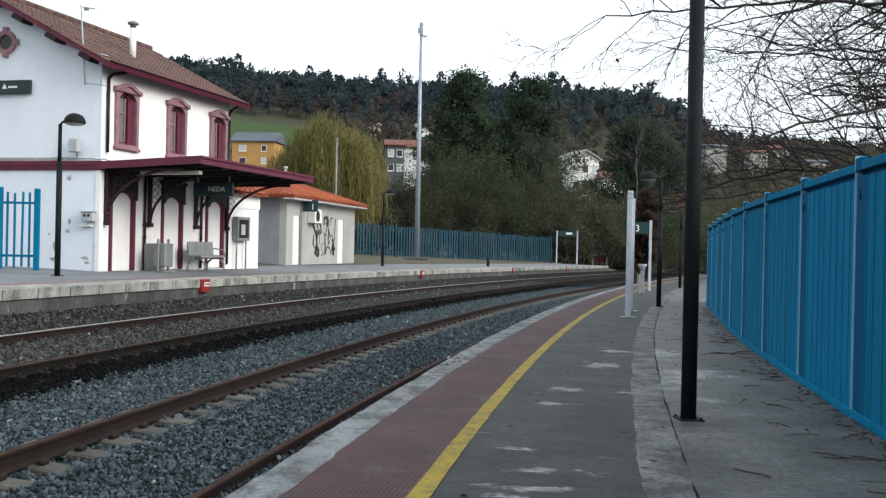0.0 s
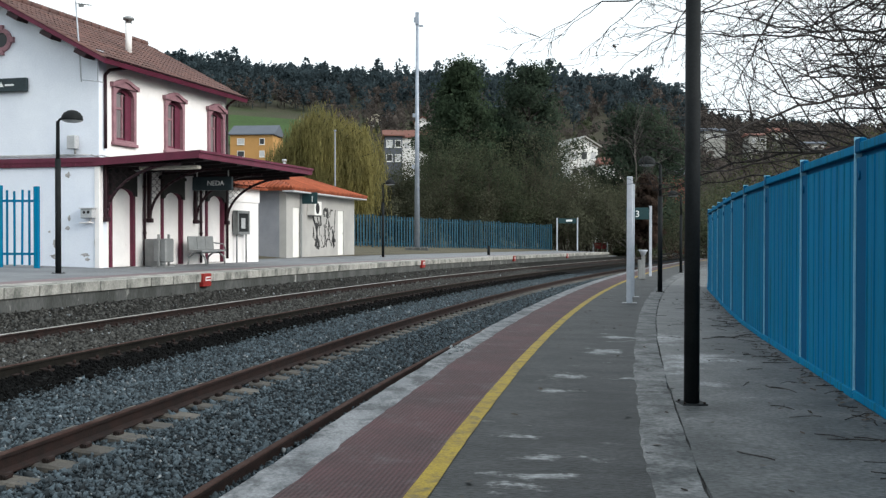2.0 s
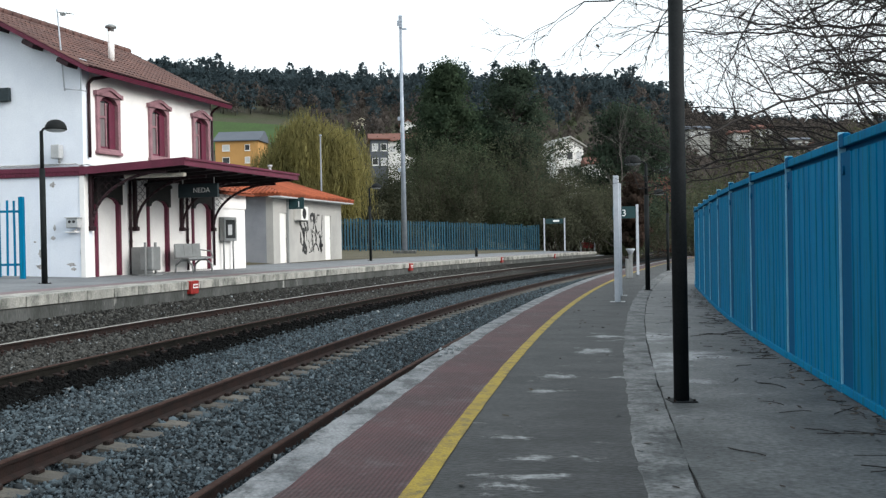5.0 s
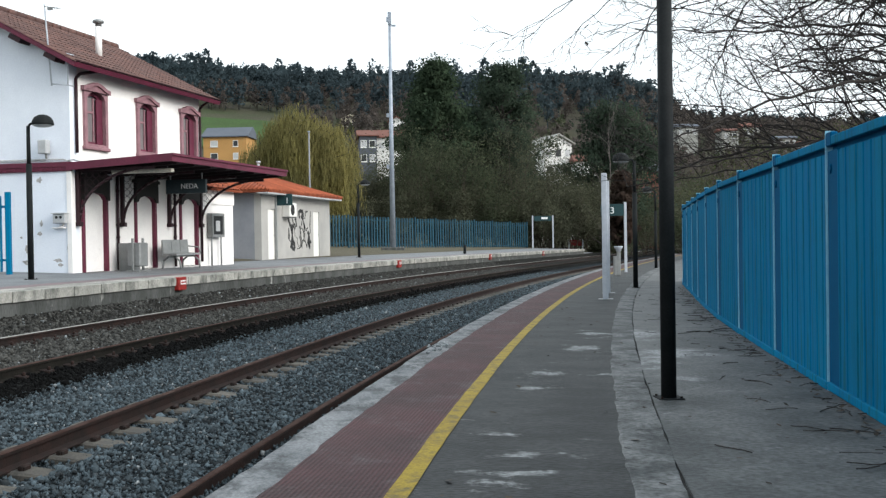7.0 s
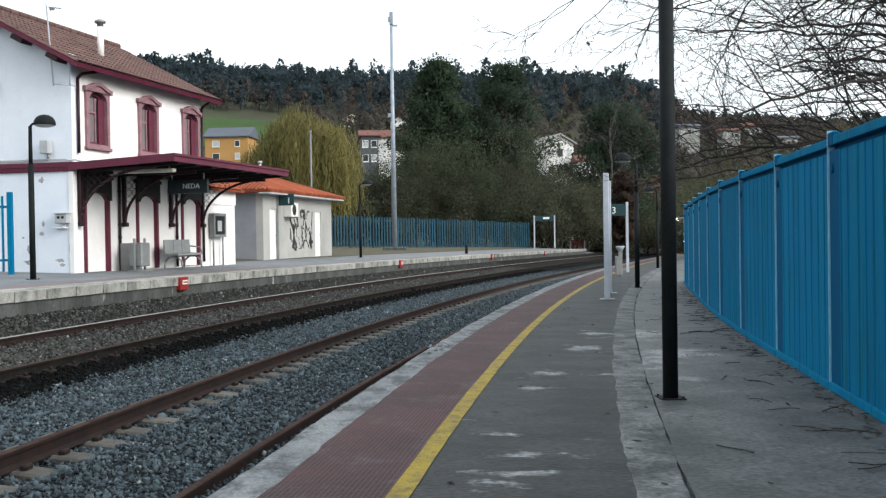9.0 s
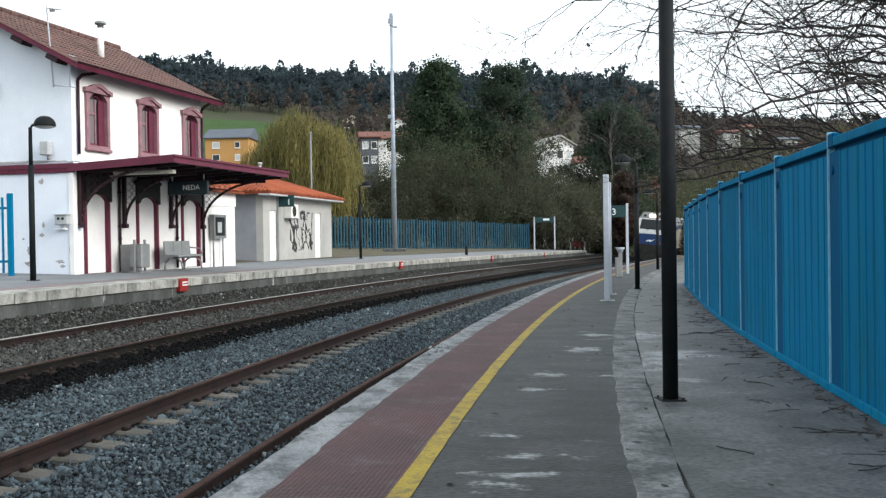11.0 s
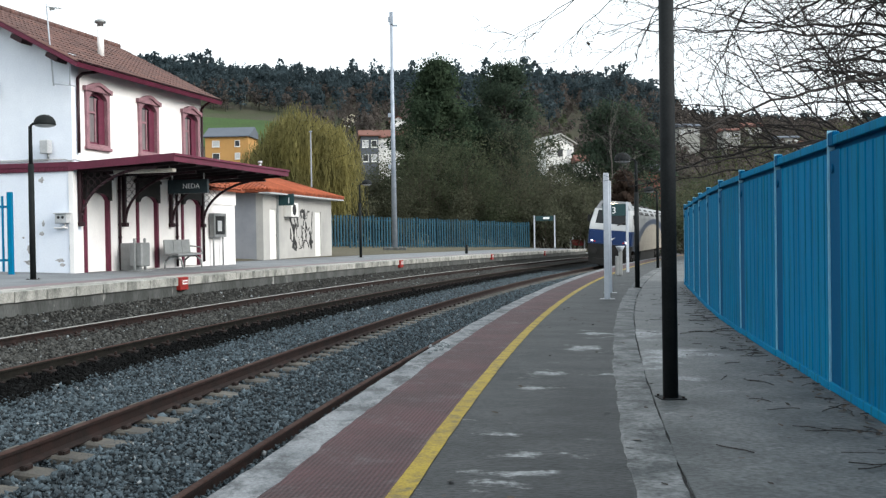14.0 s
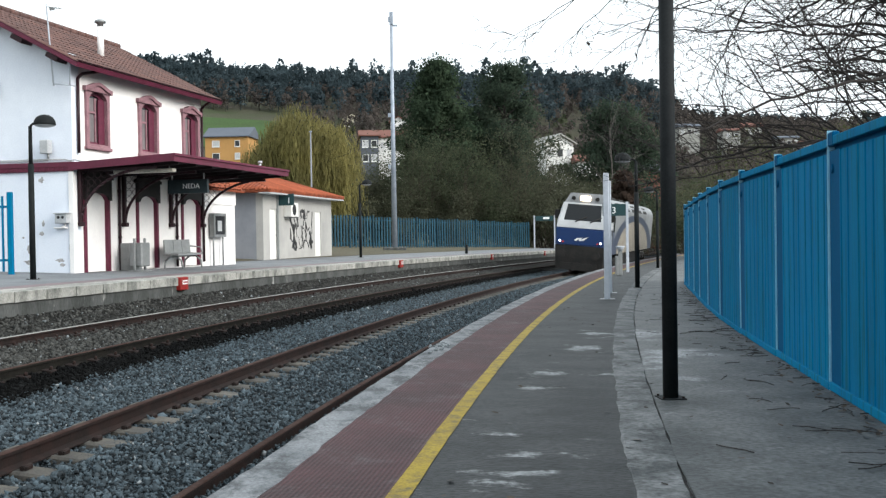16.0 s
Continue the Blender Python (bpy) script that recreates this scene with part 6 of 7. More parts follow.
def limb(rng, p, d, length, r, depth, segs, tips, pitch, bend=0.0):
    """A knotty limb: it turns a little aside at every node, and a finer one leaves on the other side."""
    n = max(3, int(length / pitch))
    side = rng.choice((-1, 1))
    for i in range(n):
        across = d.cross(Vector((rng.gauss(0, 0.25), 1, rng.gauss(0, 0.3)))).normalized()
        d = (d + across * (side * rng.uniform(0.1, 0.34) + bend) + Vector((0, rng.gauss(0, 0.06), rng.gauss(0, 0.03)))).normalized()
        q = p + d * (length / n) * rng.uniform(0.8, 1.2)
        ra, rb = r * (1 - 0.75 * i / n), r * (1 - 0.75 * (i + 1) / n)
        segs.append((tuple(p), tuple(q), ra, rb))
        for _ in range(rng.choice((0, 1, 1, 1, 1, 2)) if depth and i > 0 else 0):
            turn = rng.uniform(0.45, 0.95)
            nd = (d - across * side * turn + Vector((0, rng.gauss(0, 0.3), 0))).normalized()
            left = length * (1 - 0.6 * i / n)
            if (q + nd * left * 0.45).z < 2.85:
                nd.z = abs(nd.z)
            limb(rng, q, nd, left * rng.uniform(0.32, 0.54), max(0.0045, rb * 0.66), depth - 1, segs, tips, pitch * 0.62, rng.uniform(-0.13, 0.13))
        side = -side
        p = q
    tips.append(tuple(p))


def bare_tree():
    """A leafless tree beyond the fence whose limbs reach over the platform."""
    rng = random.Random(12)
    t = thing("bare_tree", on(8.6, 14.5, -0.1), "leafless dark tree reaching over the fence", "tree")
    segs, tips = [], []
    p = Vector((0, 0, 0))
    for i in range(7):
        q = p + Vector((rng.gauss(-0.05, 0.06), rng.gauss(0, 0.06), 0.75))
        segs.append((tuple(p), tuple(q), 0.2 - i * 0.014, 0.186 - i * 0.014))
        p = q
    for zz, rise, length, bend in ((3.05, -0.03, 5.8, 0.0), (3.25, -0.01, 5.6, 0.0), (3.65, 0.02, 5.4, 0.0), (4.0, 0.0, 6.2, 0.0), (4.35, 0.0, 5.8, 0.0), (4.65, 0.02, 5.2, 0.01), (5.0, 0.0, 5.6, -0.01), (5.25, -0.02, 6.6, 0.008), (5.5, -0.06, 6.0, 0.0),
                                   (5.7, -0.12, 4.6, 0.0), (3.7, 0.1, 3.6, 0.0), (4.7, 0.1, 3.8, 0.0), (4.3, -0.06, 3.4, 0.0), (3.4, 0.12, 3.8, 0.01), (5.1, -0.09, 4.0, 0.0)):
        ahead = rng.uniform(-0.25, 0.3)
        limb(rng, Vector((-0.05 * zz, 0, zz)), Vector((-1, ahead, rise)).normalized(), length, rng.uniform(0.026, 0.042), 3, segs, tips, 0.34, bend)
    for dx, dy in ((0.8, 0.3), (-0.2, 0.8), (0.3, -0.7)):
        limb(rng, Vector((-0.25, 0, 5.0)), Vector((dx, dy, 0.9)).normalized(), 3, 0.07, 2, segs, tips, 0.4)
    ob = new("branch_work", branch_mesh("branch_work", segs, M_BARK, 5))
    ob.parent = t
    # a few withered leaves left on the outer twigs
    tp = np.array([q for q in tips if q[0] < -4.4 and q[2] > 3.6])
    if len(tp):
        c = tp[RNG.integers(0, len(tp), 16)] + np.array([[0, 0, -0.03]])
        ob = new("withered_leaf", quads("withered_leaf", *leaf_quads(c, 0.022), M_BARK))
        ob.parent, ob["kind"] = t, "stuff"


bare_tree()


def sapling(x, y, height, seed):
    rng = random.Random(seed)
    t = thing("bare_sapling", pose(x, y, float(terrain(x, y)) - 0.1), "slender leafless pale-barked young tree", "tree")
    segs, tips = [], []
    grow(rng, Vector((0, 0, 0)), Vector((-0.25, 0, 1)).normalized(), height, 0.1, 2, segs, tips, -0.01, 0.55, 2, 0.38, 0.1, 9)
    ob = new("branch_work", branch_mesh("branch_work", segs, M_PALEBARK, 5))
    ob.parent = t


M_PALEBARK = mat("pale_grey_bark", (0.12, 0.11, 0.1), (0.08, 0.072, 0.066), 0.9, 3, 30, 0.3)
sapling(17.2, 102.0, 13.5, 3)


def fallen_twigs():
    rng = random.Random(7)
    segs = []
    for i in range(150):
        s = rng.uniform(6.5, 27)
        back = fence_off(s)
        o = rng.uniform(back + 0.1, -3.7) if i < 34 else back + 0.06 + abs(rng.gauss(0, 0.22))
        p = trk(s, o, 0.012)
        a = rng.uniform(0, math.pi)
        d = Vector((math.cos(a), math.sin(a), 0))
        r = rng.uniform(0.0025, 0.0048)
        for k in range(rng.randint(2, 7)):
            d = (d + Vector((rng.gauss(0, 0.35), rng.gauss(0, 0.35), 0))).normalized()
            q = p + d * rng.uniform(0.03, 0.08)
            segs.append((tuple(p), tuple(q), r, r * 0.8))
            p = q
    ob = new("fallen_twigs", branch_mesh("fallen_twigs", segs, M_BARK, 4))
    tagged(ob, "dark fallen twigs scattered along the fence foot", "twigs", kind="stuff")
    # dead leaves blown against the fence, and crumbs of grit on the asphalt
    cs, us, vs = [], [], []
    for i in range(420):
        s = rng.uniform(5.5, 30)
        back = fence_off(s)
        p = trk(s, rng.uniform(back + 0.05, -2.2) if i < 150 else back + 0.05 + abs(rng.gauss(0, 0.1)), 0.014)
        a, k = rng.uniform(0, 6.28), rng.uniform(0.012, 0.028)
        cs.append(tuple(p))
        us.append((math.cos(a) * k, math.sin(a) * k, rng.uniform(-0.3, 0.3) * k))
        vs.append((-math.sin(a) * k * 0.6, math.cos(a) * k * 0.6, rng.uniform(-0.2, 0.2) * k))
    tagged(new("dead_leaves", quads("dead_leaves", cs, us, vs, M_DEADLEAF)), "dark brown dead leaves lying on the platform and along the fence", "leaves", kind="stuff")


M_DEADLEAF = mat("dead_brown_leaf", (0.035, 0.026, 0.019), (0.07, 0.055, 0.042), 0.9, 6, 40, 0.2, island=0.5)
fallen_twigs()


# ---------------------------------------------------------------- houses on the slope
def wall_mat(name, c):
    return mat(name, c, tuple(v * 0.9 for v in c), 0.9, 0.3, 8, 0.1, grain=0.05)


M_H_YELLOW = wall_mat("ochre_yellow_facade", (0.43, 0.24, 0.085))
M_H_WHITE = wall_mat("white_facade", (0.7, 0.7, 0.68))
M_H_CREAM = wall_mat("cream_facade", (0.6, 0.55, 0.42))
M_H_GREY = wall_mat("slate_grey_facade", (0.09, 0.1, 0.12))
M_H_ORANGE = wall_mat("orange_facade", (0.17, 0.07, 0.055))
M_H_PALE = wall_mat("dim_pale_facade", (0.3, 0.3, 0.28))
M_ROOF_SLATE = wall_mat("slate_roof", (0.1, 0.115, 0.14))
M_ROOF_RED = wall_mat("red_tile_roof", (0.16, 0.072, 0.056))


def house(x, y, top, width, depth, wall_h, roof_h, wm, rm, label, storeys, bays, rz=0.0, gable=False, wide=1.0):
    """top: height of the eaves above the datum. Gable faces the line if gable."""
    z = top - wall_h - LEAN * x
    h = thing("house", pose(x, y, z, 0, 0, rz), label, "house", "houses on the hillside")
    g = min(z, float(hill_fast(x, y))) - z - 1.0
    bm = bmesh.new()
    box(bm, -width / 2, width / 2, 0, depth, g, wall_h)
    part("wall", bm, wm, h)
    bm = bmesh.new()
    e = 0.5
    if gable:
        prism(bm, [(-width / 2 - e, wall_h - 0.1), (-width / 2 - e, wall_h + 0.12), (0, wall_h + roof_h), (width / 2 + e, wall_h + 0.12), (width / 2 + e, wall_h - 0.1), (0, wall_h + roof_h - 0.3)], "y", -e, depth + e)
    else:
        prism(bm, [(-e, wall_h + 0.004), (-e, wall_h + 0.2), (depth / 2, wall_h + roof_h), (depth + e, wall_h + 0.2), (depth + e, wall_h + 0.004)], "x", -width / 2 - e, width / 2 + e)
    part("roof", bm, rm, h)
    if gable:
        bm = bmesh.new()
        prism(bm, [(-width / 2, wall_h), (0, wall_h + roof_h - 0.32), (width / 2, wall_h)], "y", 0.0, depth)
        part("gable", bm, wm, h)
    for i in range(storeys):
        for j in range(bays):
            wx = -width / 2 + width * (j + 0.5) / bays
            wz = wall_h - 2.1 - i * 2.8
            ww = 0.5 * (wide if j % 2 == 0 else 1.0)
            w = new("window")
            w.parent = h
            bm = bmesh.new()
            ring(bm, [(wx - ww - 0.1, wz - 0.12), (wx + ww + 0.1, wz - 0.12), (wx + ww + 0.1, wz + 1.32), (wx - ww - 0.1, wz + 1.32)], [(wx - ww, wz), (wx + ww, wz), (wx + ww, wz + 1.2), (wx - ww, wz + 1.2)], "y", -0.07, 0.0)
            part("frame", bm, M_H_WHITE, w)
            bm = bmesh.new()
            box(bm, wx - ww, wx + ww, -0.02, -0.004, wz, wz + 1.2)
            part("pane", bm, M_GLASS if (i + j) % 2 else M_GREYPLASTIC, w)
            bm = bmesh.new()
            box(bm, wx - ww - 0.2, wx + ww + 0.2, -0.15, 0.0, wz - 0.2, wz - 0.13)
            part("sill", bm, M_H_WHITE, w)


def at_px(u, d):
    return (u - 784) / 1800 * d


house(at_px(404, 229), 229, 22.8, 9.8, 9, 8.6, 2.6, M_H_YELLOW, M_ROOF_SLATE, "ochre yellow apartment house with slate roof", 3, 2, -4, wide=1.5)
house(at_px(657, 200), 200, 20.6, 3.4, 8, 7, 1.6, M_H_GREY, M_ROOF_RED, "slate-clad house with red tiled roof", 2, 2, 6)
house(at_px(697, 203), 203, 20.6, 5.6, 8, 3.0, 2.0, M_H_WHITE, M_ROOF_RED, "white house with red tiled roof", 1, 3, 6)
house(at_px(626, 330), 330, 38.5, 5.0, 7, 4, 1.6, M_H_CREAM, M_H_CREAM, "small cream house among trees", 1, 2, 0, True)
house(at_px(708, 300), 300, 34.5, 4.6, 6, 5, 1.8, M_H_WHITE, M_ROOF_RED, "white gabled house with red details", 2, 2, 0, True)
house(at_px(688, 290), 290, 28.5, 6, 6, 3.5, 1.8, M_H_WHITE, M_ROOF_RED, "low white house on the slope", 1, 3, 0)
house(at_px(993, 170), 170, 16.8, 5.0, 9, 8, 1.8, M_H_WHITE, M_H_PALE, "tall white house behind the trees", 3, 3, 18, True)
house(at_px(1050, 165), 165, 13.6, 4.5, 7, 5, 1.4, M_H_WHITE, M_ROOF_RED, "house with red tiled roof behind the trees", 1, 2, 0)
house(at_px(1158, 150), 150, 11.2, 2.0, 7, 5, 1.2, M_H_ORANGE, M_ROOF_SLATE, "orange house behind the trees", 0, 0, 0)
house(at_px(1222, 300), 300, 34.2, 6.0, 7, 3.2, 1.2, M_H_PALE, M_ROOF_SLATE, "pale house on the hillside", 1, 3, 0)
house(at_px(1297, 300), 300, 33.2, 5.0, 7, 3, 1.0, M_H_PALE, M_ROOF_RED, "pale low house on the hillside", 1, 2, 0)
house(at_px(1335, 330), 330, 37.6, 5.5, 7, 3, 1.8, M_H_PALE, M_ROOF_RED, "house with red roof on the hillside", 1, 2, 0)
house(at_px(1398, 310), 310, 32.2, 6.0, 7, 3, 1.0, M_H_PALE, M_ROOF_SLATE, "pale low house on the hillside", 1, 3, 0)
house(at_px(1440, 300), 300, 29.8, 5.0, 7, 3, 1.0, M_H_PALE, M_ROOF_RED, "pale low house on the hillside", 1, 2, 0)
# slender pole before the willow
up = thing("utility_pole", pose(-10.25, 80, float(terrain(-10.25, 80)) - 0.2), "slender pale concrete utility pole", "pole")
bm = bmesh.new()
tube(bm, (0, 0, 0), (0, 0, 9.4), 0.085, 0.05, 8)
part("shaft", bm, M_BLUEGREY, up)
bm = bmesh.new()
box(bm, -0.1, 0.1, -0.1, 0.1, 9.4, 9.5, 0.02)
part("cap", bm, M_GALV, up)


# ---------------------------------------------------------------- the train
M_T_BLUE = mat("deep_blue_train_paint", (0.003, 0.026, 0.105), (0.004, 0.028, 0.115), 0.3, 1, 20, 0.0, grain=0.04, spec=0.5)
M_T_WHITE = mat("white_train_paint", (0.46, 0.47, 0.48), (0.38, 0.39, 0.4), 0.35, 1, 20, 0.0, grain=0.04, spec=0.5)
# a darker white than the cab's, for the body sides
M_T_SHELL = mat("greyed_white_side_paint", (0.26, 0.27, 0.28), (0.19, 0.2, 0.21), 0.45, 0.7, 20, 0.02, grain=0.06)
M_T_GREY = mat("grey_train_roof", (0.26, 0.27, 0.28), (0.2, 0.21, 0.22), 0.5, 1, 20, 0.05)
M_T_SIDE = mat("greyish_blue_side_paint", (0.06, 0.075, 0.115), (0.05, 0.065, 0.1), 0.4, 1, 20, 0.02, grain=0.05)
M_T_BEIGE = mat("beige_louvred_side", (0.34, 0.31, 0.26), (0.28, 0.25, 0.21), 0.5, 2, 30, 0.1)
M_T_BLACK = mat("black_underframe", (0.012, 0.012, 0.012), (0.022, 0.02, 0.018), 0.7, 2, 20, 0.1)
M_HEADLIGHT = mat("lit_headlight", (0.9, 0.85, 0.75), (0.9, 0.85, 0.75), 0.3, 2, 20, 0.0, emit=(1.0, 0.78, 0.55, 4.0))
M_LOWLIGHT = mat("lit_lower_lamp", (0.9, 0.9, 0.9), (0.9, 0.9, 0.9), 0.3, 2, 20, 0.0, emit=(0.85, 0.85, 1.0, 2.5))
M_REDLAMP = mat("red_marker_lamp", (0.6, 0.03, 0.02), (0.5, 0.03, 0.02), 0.3, 2, 20, 0.0, emit=(1.0, 0.15, 0.1, 0.05))


def section(y, hw, z0, z_sh, z1, hw_top):
    """Half-rounded body section at y: straight sides to the shoulder, then curving to the roof."""
    right = [(hw * 0.98, z0), (hw, z0 + 0.2), (hw, z_sh)]
    for k in range(1, 6):
        a = k / 5 * math.pi / 2
        right.append((hw_top + (hw - hw_top) * math.cos(a), z_sh + (z1 - z_sh) * math.sin(a)))
    pts = right + [(-x, z) for x, z in reversed(right)]
    return [(x, y, z) for x, z in pts]


def loft(bm, sections, cap=True):
    rings = [[bm.verts.new(p) for p in s] for s in sections]
    k = len(rings[0])
    for a, b in zip(rings[:-1], rings[1:]):
        for i in range(k):
            bm.faces.new((a[i], a[(i + 1) % k], b[(i + 1) % k], b[i]))
    if cap:
        bm.faces.new(rings[0])
        bm.faces.new(rings[-1][::-1])


def bogie(parent, y):
    b = new("bogie")
    b.parent = parent
    b.location = (0, y, 0)
    bm = bmesh.new()
    for x in (-1.1, 1.1):
        box(bm, x - 0.08, x + 0.08, -1.9, 1.9, 0.45, 0.8, 0.03)
    box(bm, -1.1, 1.1, -0.3, 0.3, 0.5, 0.75)
    for x in (-1.2, 1.2):
        for yy in (-1.4, 0.0, 1.4):
            tube(bm, (x - 0.06, yy, 0.5), (x + 0.06, yy, 0.5), 0.16, 0.16, 10)
    part("bogie_frame", bm, M_T_BLACK, b)
    for yy in (-1.4, 1.4):
        bm = bmesh.new()
        for x in (-0.834, 0.834):
            tube(bm, (x - 0.06, yy, 0.5), (x + 0.06, yy, 0.5), 0.5, 0.5, 24)
        tube(bm, (-0.8, yy, 0.5), (0.8, yy, 0.5), 0.09, 0.09, 10)
        part("wheelset", bm, M_RUST, b)


def locomotive():
    """Nose at y = 0 facing -y; rail level at z = 0."""
    lo = thing("locomotive", Matrix(), "blue and white diesel locomotive with lit headlights on the track", "train")
    L = 23.0
    # nose: the lower blue part leans forward, the windscreen leans back
    bm = bmesh.new()
    loft(bm, [[(-1.18, 0.0, 1.42), (1.18, 0.0, 1.42), (1.24, 0.0, 2.28), (-1.24, 0.0, 2.28)], [(-1.32, 0.32, 1.38), (1.32, 0.32, 1.38), (1.32, 0.32, 2.3), (-1.32, 0.32, 2.3)],
              [(-1.325, 1.2, 1.38), (1.325, 1.2, 1.38), (1.325, 1.2, 2.3), (-1.325, 1.2, 2.3)]])
    bmesh.ops.bevel(bm, geom=bm.edges[:], offset=0.04, segments=2, affect="EDGES")
    part("nose", bm, M_T_BLUE, lo, "deep blue nose")
    bm = bmesh.new()
    loft(bm, [[(-1.23, 0.03, 2.302), (1.23, 0.03, 2.302), (1.2, 0.12, 2.62), (-1.2, 0.12, 2.62)], [(-1.32, 0.4, 2.302), (1.32, 0.4, 2.302), (1.32, 0.5, 2.62), (-1.32, 0.5, 2.62)],
              [(-1.325, 1.9, 2.302), (1.325, 1.9, 2.302), (1.325, 1.9, 2.62), (-1.325, 1.9, 2.62)]])
    part("white_band", bm, M_T_WHITE, lo, "white band under the windscreen")
    bm = bmesh.new()
    loft(bm, [[(-1.2, 0.12, 2.62), (1.2, 0.12, 2.62), (1.32, 0.5, 2.62), (1.32, 1.9, 2.62), (-1.32, 1.9, 2.62), (-1.32, 0.5, 2.62)],
              [(-1.04, 0.62, 3.56), (1.04, 0.62, 3.56), (1.13, 0.85, 3.56), (1.16, 1.9, 3.56), (-1.16, 1.9, 3.56), (-1.13, 0.85, 3.56)]])
    part("cab_shell", bm, M_T_WHITE, lo, "white windscreen surround")
    bm = bmesh.new()
    loft(bm, [[(-1.04, 0.62, 3.56), (1.04, 0.62, 3.56), (1.16, 1.9, 3.56), (-1.16, 1.9, 3.56)], [(-0.78, 0.72, 4.05), (0.78, 0.72, 4.05), (0.85, 1.9, 4.08), (-0.85, 1.9, 4.08)]])
    part("brow", bm, M_T_GREY, lo, "grey roof brow over the cab")

    def on_screen(u, v, lift):
        """u across, v from 0 (bottom) to 1 (top) of the raked front."""
        return (u, 0.12 + 0.5 * v - lift, 2.62 + 0.94 * v - lift * 0.45)
    bm = bmesh.new()
    o = [on_screen(-0.93, 0.06, 0.012), on_screen(0.93, 0.06, 0.012), on_screen(0.85, 0.92, 0.012), on_screen(-0.85, 0.92, 0.012)]
    i_ = [on_screen(-0.93, 0.06, -0.01), on_screen(0.93, 0.06, -0.01), on_screen(0.85, 0.92, -0.01), on_screen(-0.85, 0.92, -0.01)]
    loft(bm, [o, i_])
    part("windscreen", bm, M_WINDSCREEN, lo, "dark raked windscreen")
    for u in (-0.35, 0.4):
        bm = bmesh.new()
        tube(bm, on_screen(u, 0.0, 0.03), on_screen(u + 0.55, 0.3, 0.04), 0.03, 0.022, 5)
        part("wiper", bm, M_T_BLACK, lo)
    bm = bmesh.new()
    box(bm, -0.25, 0.25, 0.56, 0.7, 3.67, 3.92, 0.03)
    part("top_headlight", bm, M_HEADLIGHT, lo, "lit warm white headlight")
    for x in (-0.6, 0.6):
        bm = bmesh.new()
        tube(bm, (x, 0.59, 3.79), (x, 0.72, 3.79), 0.1, 0.1, 14)
        part("lamp_pod", bm, M_T_BLACK, lo)
    for x, mm in ((-1.02, M_LOWLIGHT), (1.02, M_LOWLIGHT)):
        bm = bmesh.new()
        tube(bm, (x, -0.03, 1.62), (x, 0.05, 1.62), 0.055, 0.055, 14)
        part("marker_light", bm, mm, lo)
        bm = bmesh.new()
        tube(bm, (x * 0.84, -0.022, 1.58), (x * 0.84, 0.05, 1.58), 0.04, 0.04, 12)
        part("tail_lamp", bm, M_REDLAMP, lo)
    bm = bmesh.new()
    prism(bm, [(-0.32, 1.68), (-0.18, 1.8), (0.1, 1.83), (0.02, 1.75), (0.38, 1.88), (0.16, 1.7), (-0.05, 1.66), (-0.08, 1.75), (-0.2, 1.66)], "y", -0.012, -0.002)
    part("emblem", bm, M_LETTER, lo, "plain white emblem")
    bm = bmesh.new()
    loft(bm, [[(-1.15, 0.05, 0.25), (1.15, 0.05, 0.25), (1.25, 0.02, 1.42), (-1.25, 0.02, 1.42)], [(-1.22, 1.0, 0.3), (1.22, 1.0, 0.3), (1.3, 1.0, 1.38), (-1.3, 1.0, 1.38)]])
    box(bm, -0.9, 0.9, -0.06, 0.2, 0.2, 0.55)
    part("snowplough", bm, M_T_BLACK, lo, "black buffer beam and plough")
    for x in (-0.85, 0.85):
        bm = bmesh.new()
        tube(bm, (x, 0.1, 1.0), (x, -0.35, 1.0), 0.09, 0.09, 10)
        tube(bm, (x, -0.35, 1.0), (x, -0.4, 1.0), 0.22, 0.22, 16)
        part("buffer", bm, M_T_BLACK, lo)
    # body behind the cab
    bm = bmesh.new()
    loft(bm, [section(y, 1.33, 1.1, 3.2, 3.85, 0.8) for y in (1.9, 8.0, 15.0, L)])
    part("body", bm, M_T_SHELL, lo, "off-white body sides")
    bm = bmesh.new()
    loft(bm, [[(-0.95, y, 3.56), (0.95, y, 3.56), (0.75, y, 3.9), (-0.75, y, 3.9)] for y in (1.95, L - 0.1)])
    part("roof", bm, M_T_GREY, lo, "grey roof")
    for y in (5.0, 8.5, 12.0):
        bm = bmesh.new()
        box(bm, -0.7, 0.7, y, y + 1.8, 3.88, 4.02, 0.04)
        part("roof_fan_housing", bm, M_T_BLACK, lo)
    for x in (-1, 1):
        def arc_plate(c, ry, rz, lift, thick):
            q = bmesh.new()
            prism(q, [(c + ry * math.cos(a), 1.05 + rz * math.sin(a)) for a in np.linspace(0, math.pi, 30)], "x", x * lift, x * (lift + thick))
            return q
        part("slate_arc", arc_plate(12.4, 10.55, 2.15, 1.332, 0.006), M_T_SIDE, lo, "slate-blue half-round on the side")
        part("side_arc", arc_plate(12.1, 8.3, 1.78, 1.34, 0.006), M_T_BEIGE, lo, "beige louvred half-round on the side")
        for k in range(7):
            z = 1.25 + k * 0.2
            w = 8.3 * math.sqrt(max(0, 1 - ((z - 1.05) / 1.78) ** 2)) - 0.25
            bm = bmesh.new()
            a, b = sorted((x * 1.347, x * 1.356))
            box(bm, a, b, 12.1 - w, 12.1 + w, z, z + 0.06)
            part("louvre", bm, M_T_BEIGE, lo)
        bm = bmesh.new()
        a, b = sorted((x * 1.22, x * 1.331))
        box(bm, a, b, 0.95, 1.6, 2.68, 3.3)
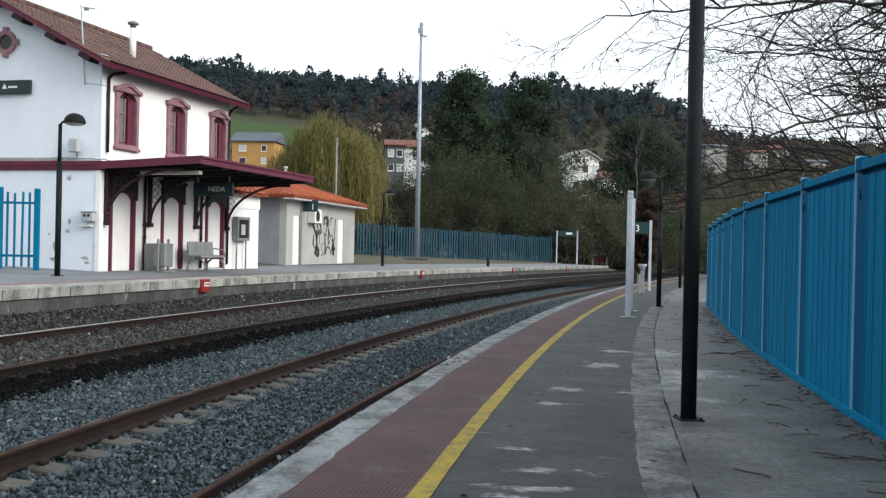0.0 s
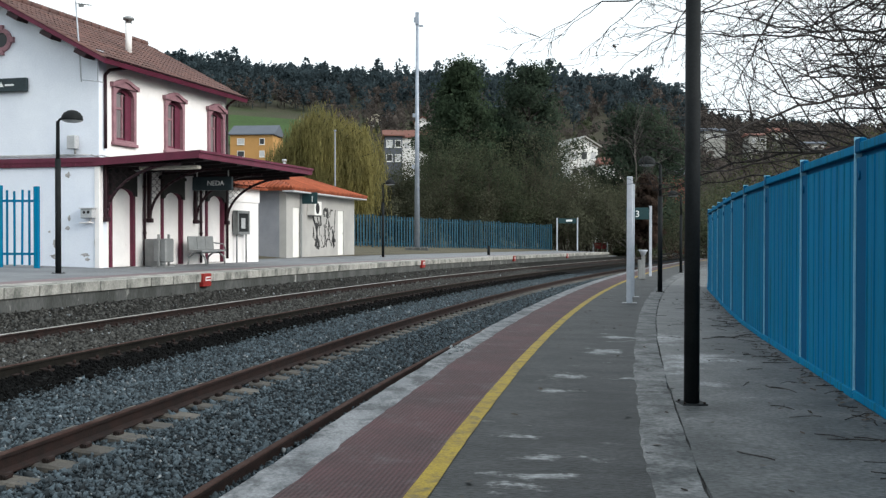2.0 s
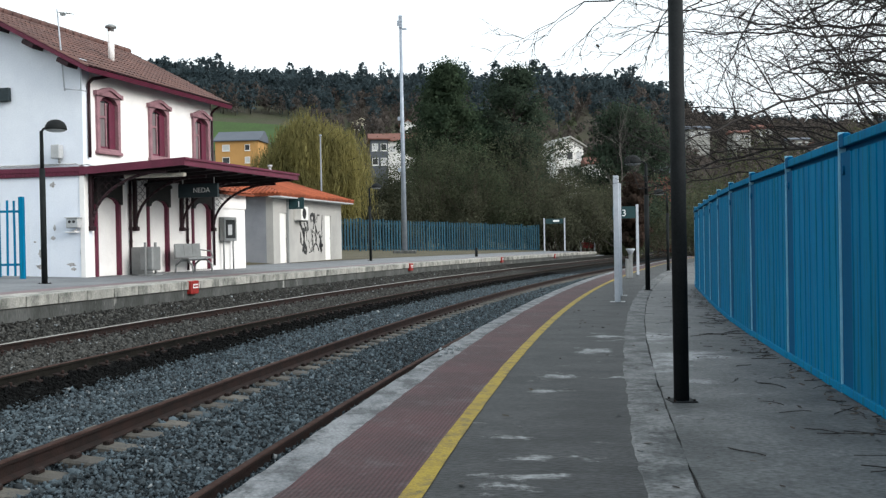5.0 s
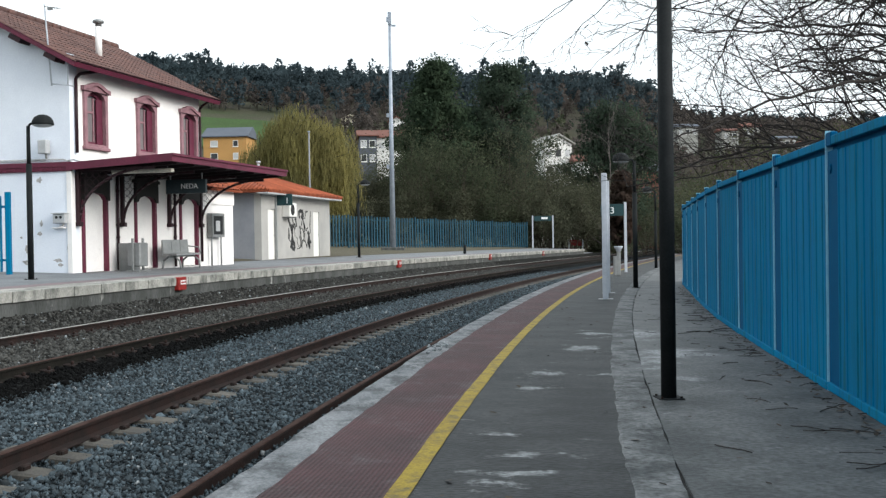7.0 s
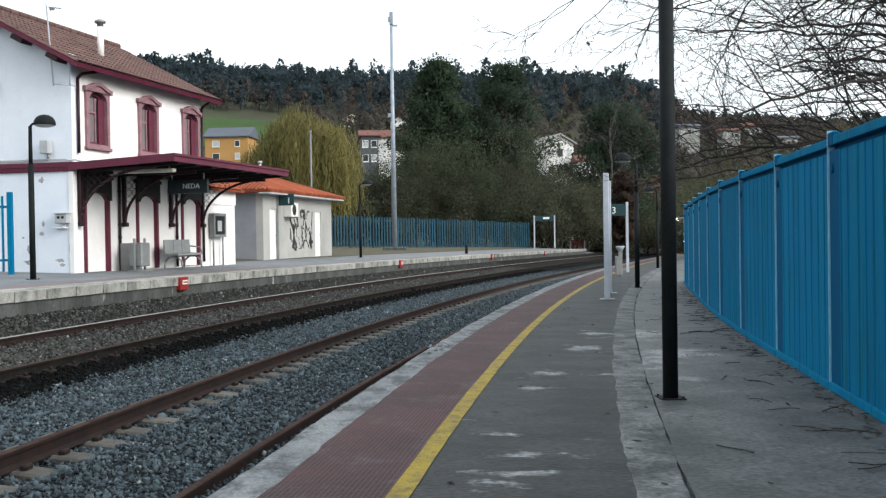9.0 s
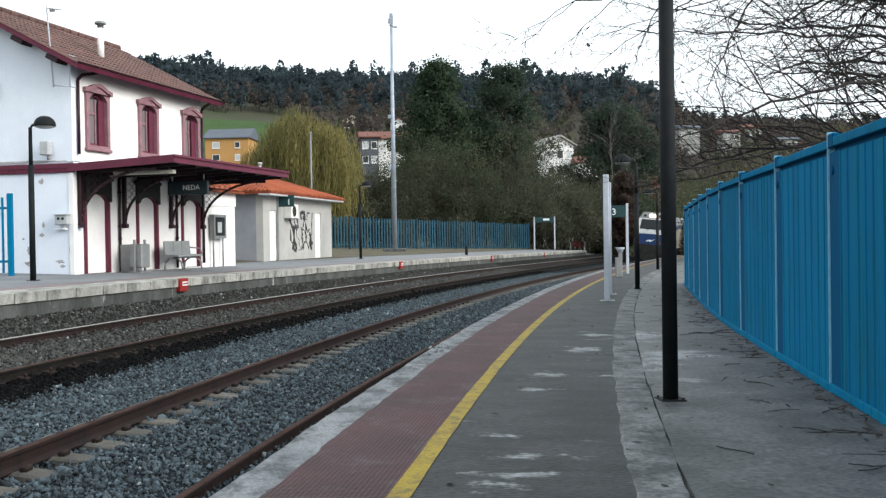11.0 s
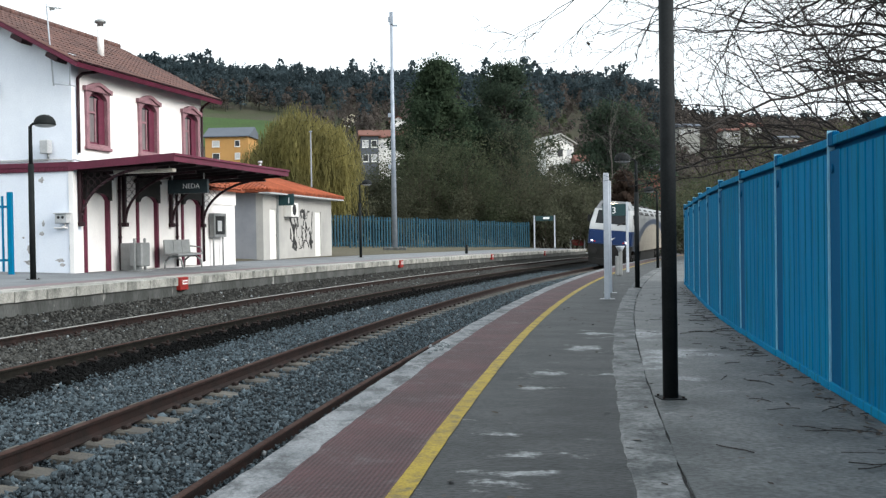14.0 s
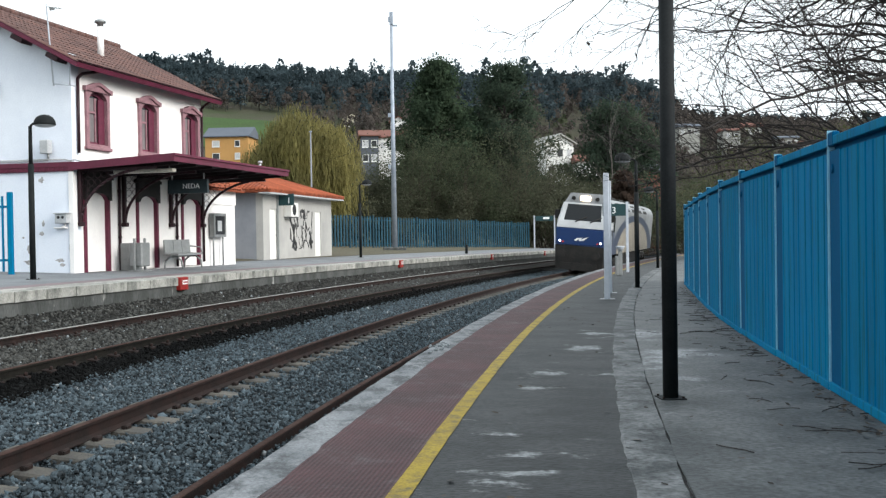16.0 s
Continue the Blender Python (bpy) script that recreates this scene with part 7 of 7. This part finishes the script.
        part("cab_window", bm, M_WINDSCREEN, lo)
        for k in range(5):
            bm = bmesh.new()
            y = 3.4 + k * 3.3
            prism(bm, [(x * 1.3, 3.36), (x * 1.1, 3.7), (x * 1.13, 3.73), (x * 1.345, 3.38)], "y", y, y + 1.9)
            part("roof_grille", bm, M_T_BLACK, lo)
        bm = bmesh.new()
        a, b = sorted((x * 1.325, x * 1.337))
        box(bm, a, b, 1.95, 2.6, 1.15, 3.05)
        d = part("cab_door", bm, M_T_SIDE, lo, "dark slate cab door")
        bm = bmesh.new()
        a, b = sorted((x * 1.337, x * 1.343))
        box(bm, a, b, 2.05, 2.5, 2.2, 2.95)
        part("pane", bm, M_WINDSCREEN, d)
        bm = bmesh.new()
        box(bm, min(x * 1.3, x * 1.52), max(x * 1.3, x * 1.52), 0.75, 0.83, 2.72, 3.15, 0.02)
        part("mirror", bm, M_T_BLACK, lo)
    bm = bmesh.new()
    box(bm, -1.2, 1.2, 6.6, 15.8, 0.3, 1.12, 0.05)
    part("fuel_tank", bm, M_T_BLACK, lo)
    bogie(lo, 4.0)
    bogie(lo, 18.5)
    return lo


LOCO = locomotive()
MID = (R3 + R4) / 2
TIMES = [(0.0, 262.0), (2.0, 226.0), (4.0, 191.0), (6.0, 156.0), (8.0, 123.5), (9.0, 110.0), (10.0, 97.5), (11.0, 87.0), (12.0, 77.6), (12.5, 73.9), (13.0, 70.4), (13.5, 67.0), (14.0, 63.8), (14.5, 60.8), (15.0, 57.9), (15.5, 55.2), (16.0, 52.7)]


def seat(s, front, rear):
    """Pose of a vehicle whose nose is at s, set on two points of the canted track."""
    a, b = trk(s + front, MID, (Z3 + Z4) / 2), trk(s + rear, MID, (Z3 + Z4) / 2)
    d = b - a
    turn = Matrix.Rotation(math.atan2(d.y, d.x) - math.pi / 2, 4, "Z")
    p = a - d.normalized() * front
    return Matrix.Translation(p) @ turn @ Matrix.Rotation(math.atan2(Z3 - Z4, R3 - R4) + LEAN, 4, "Y")


def motions():
    walk(LOCO, [(t, seat(s - 1.3, 4.0, 18.5)) for t, s in TIMES])


motions()
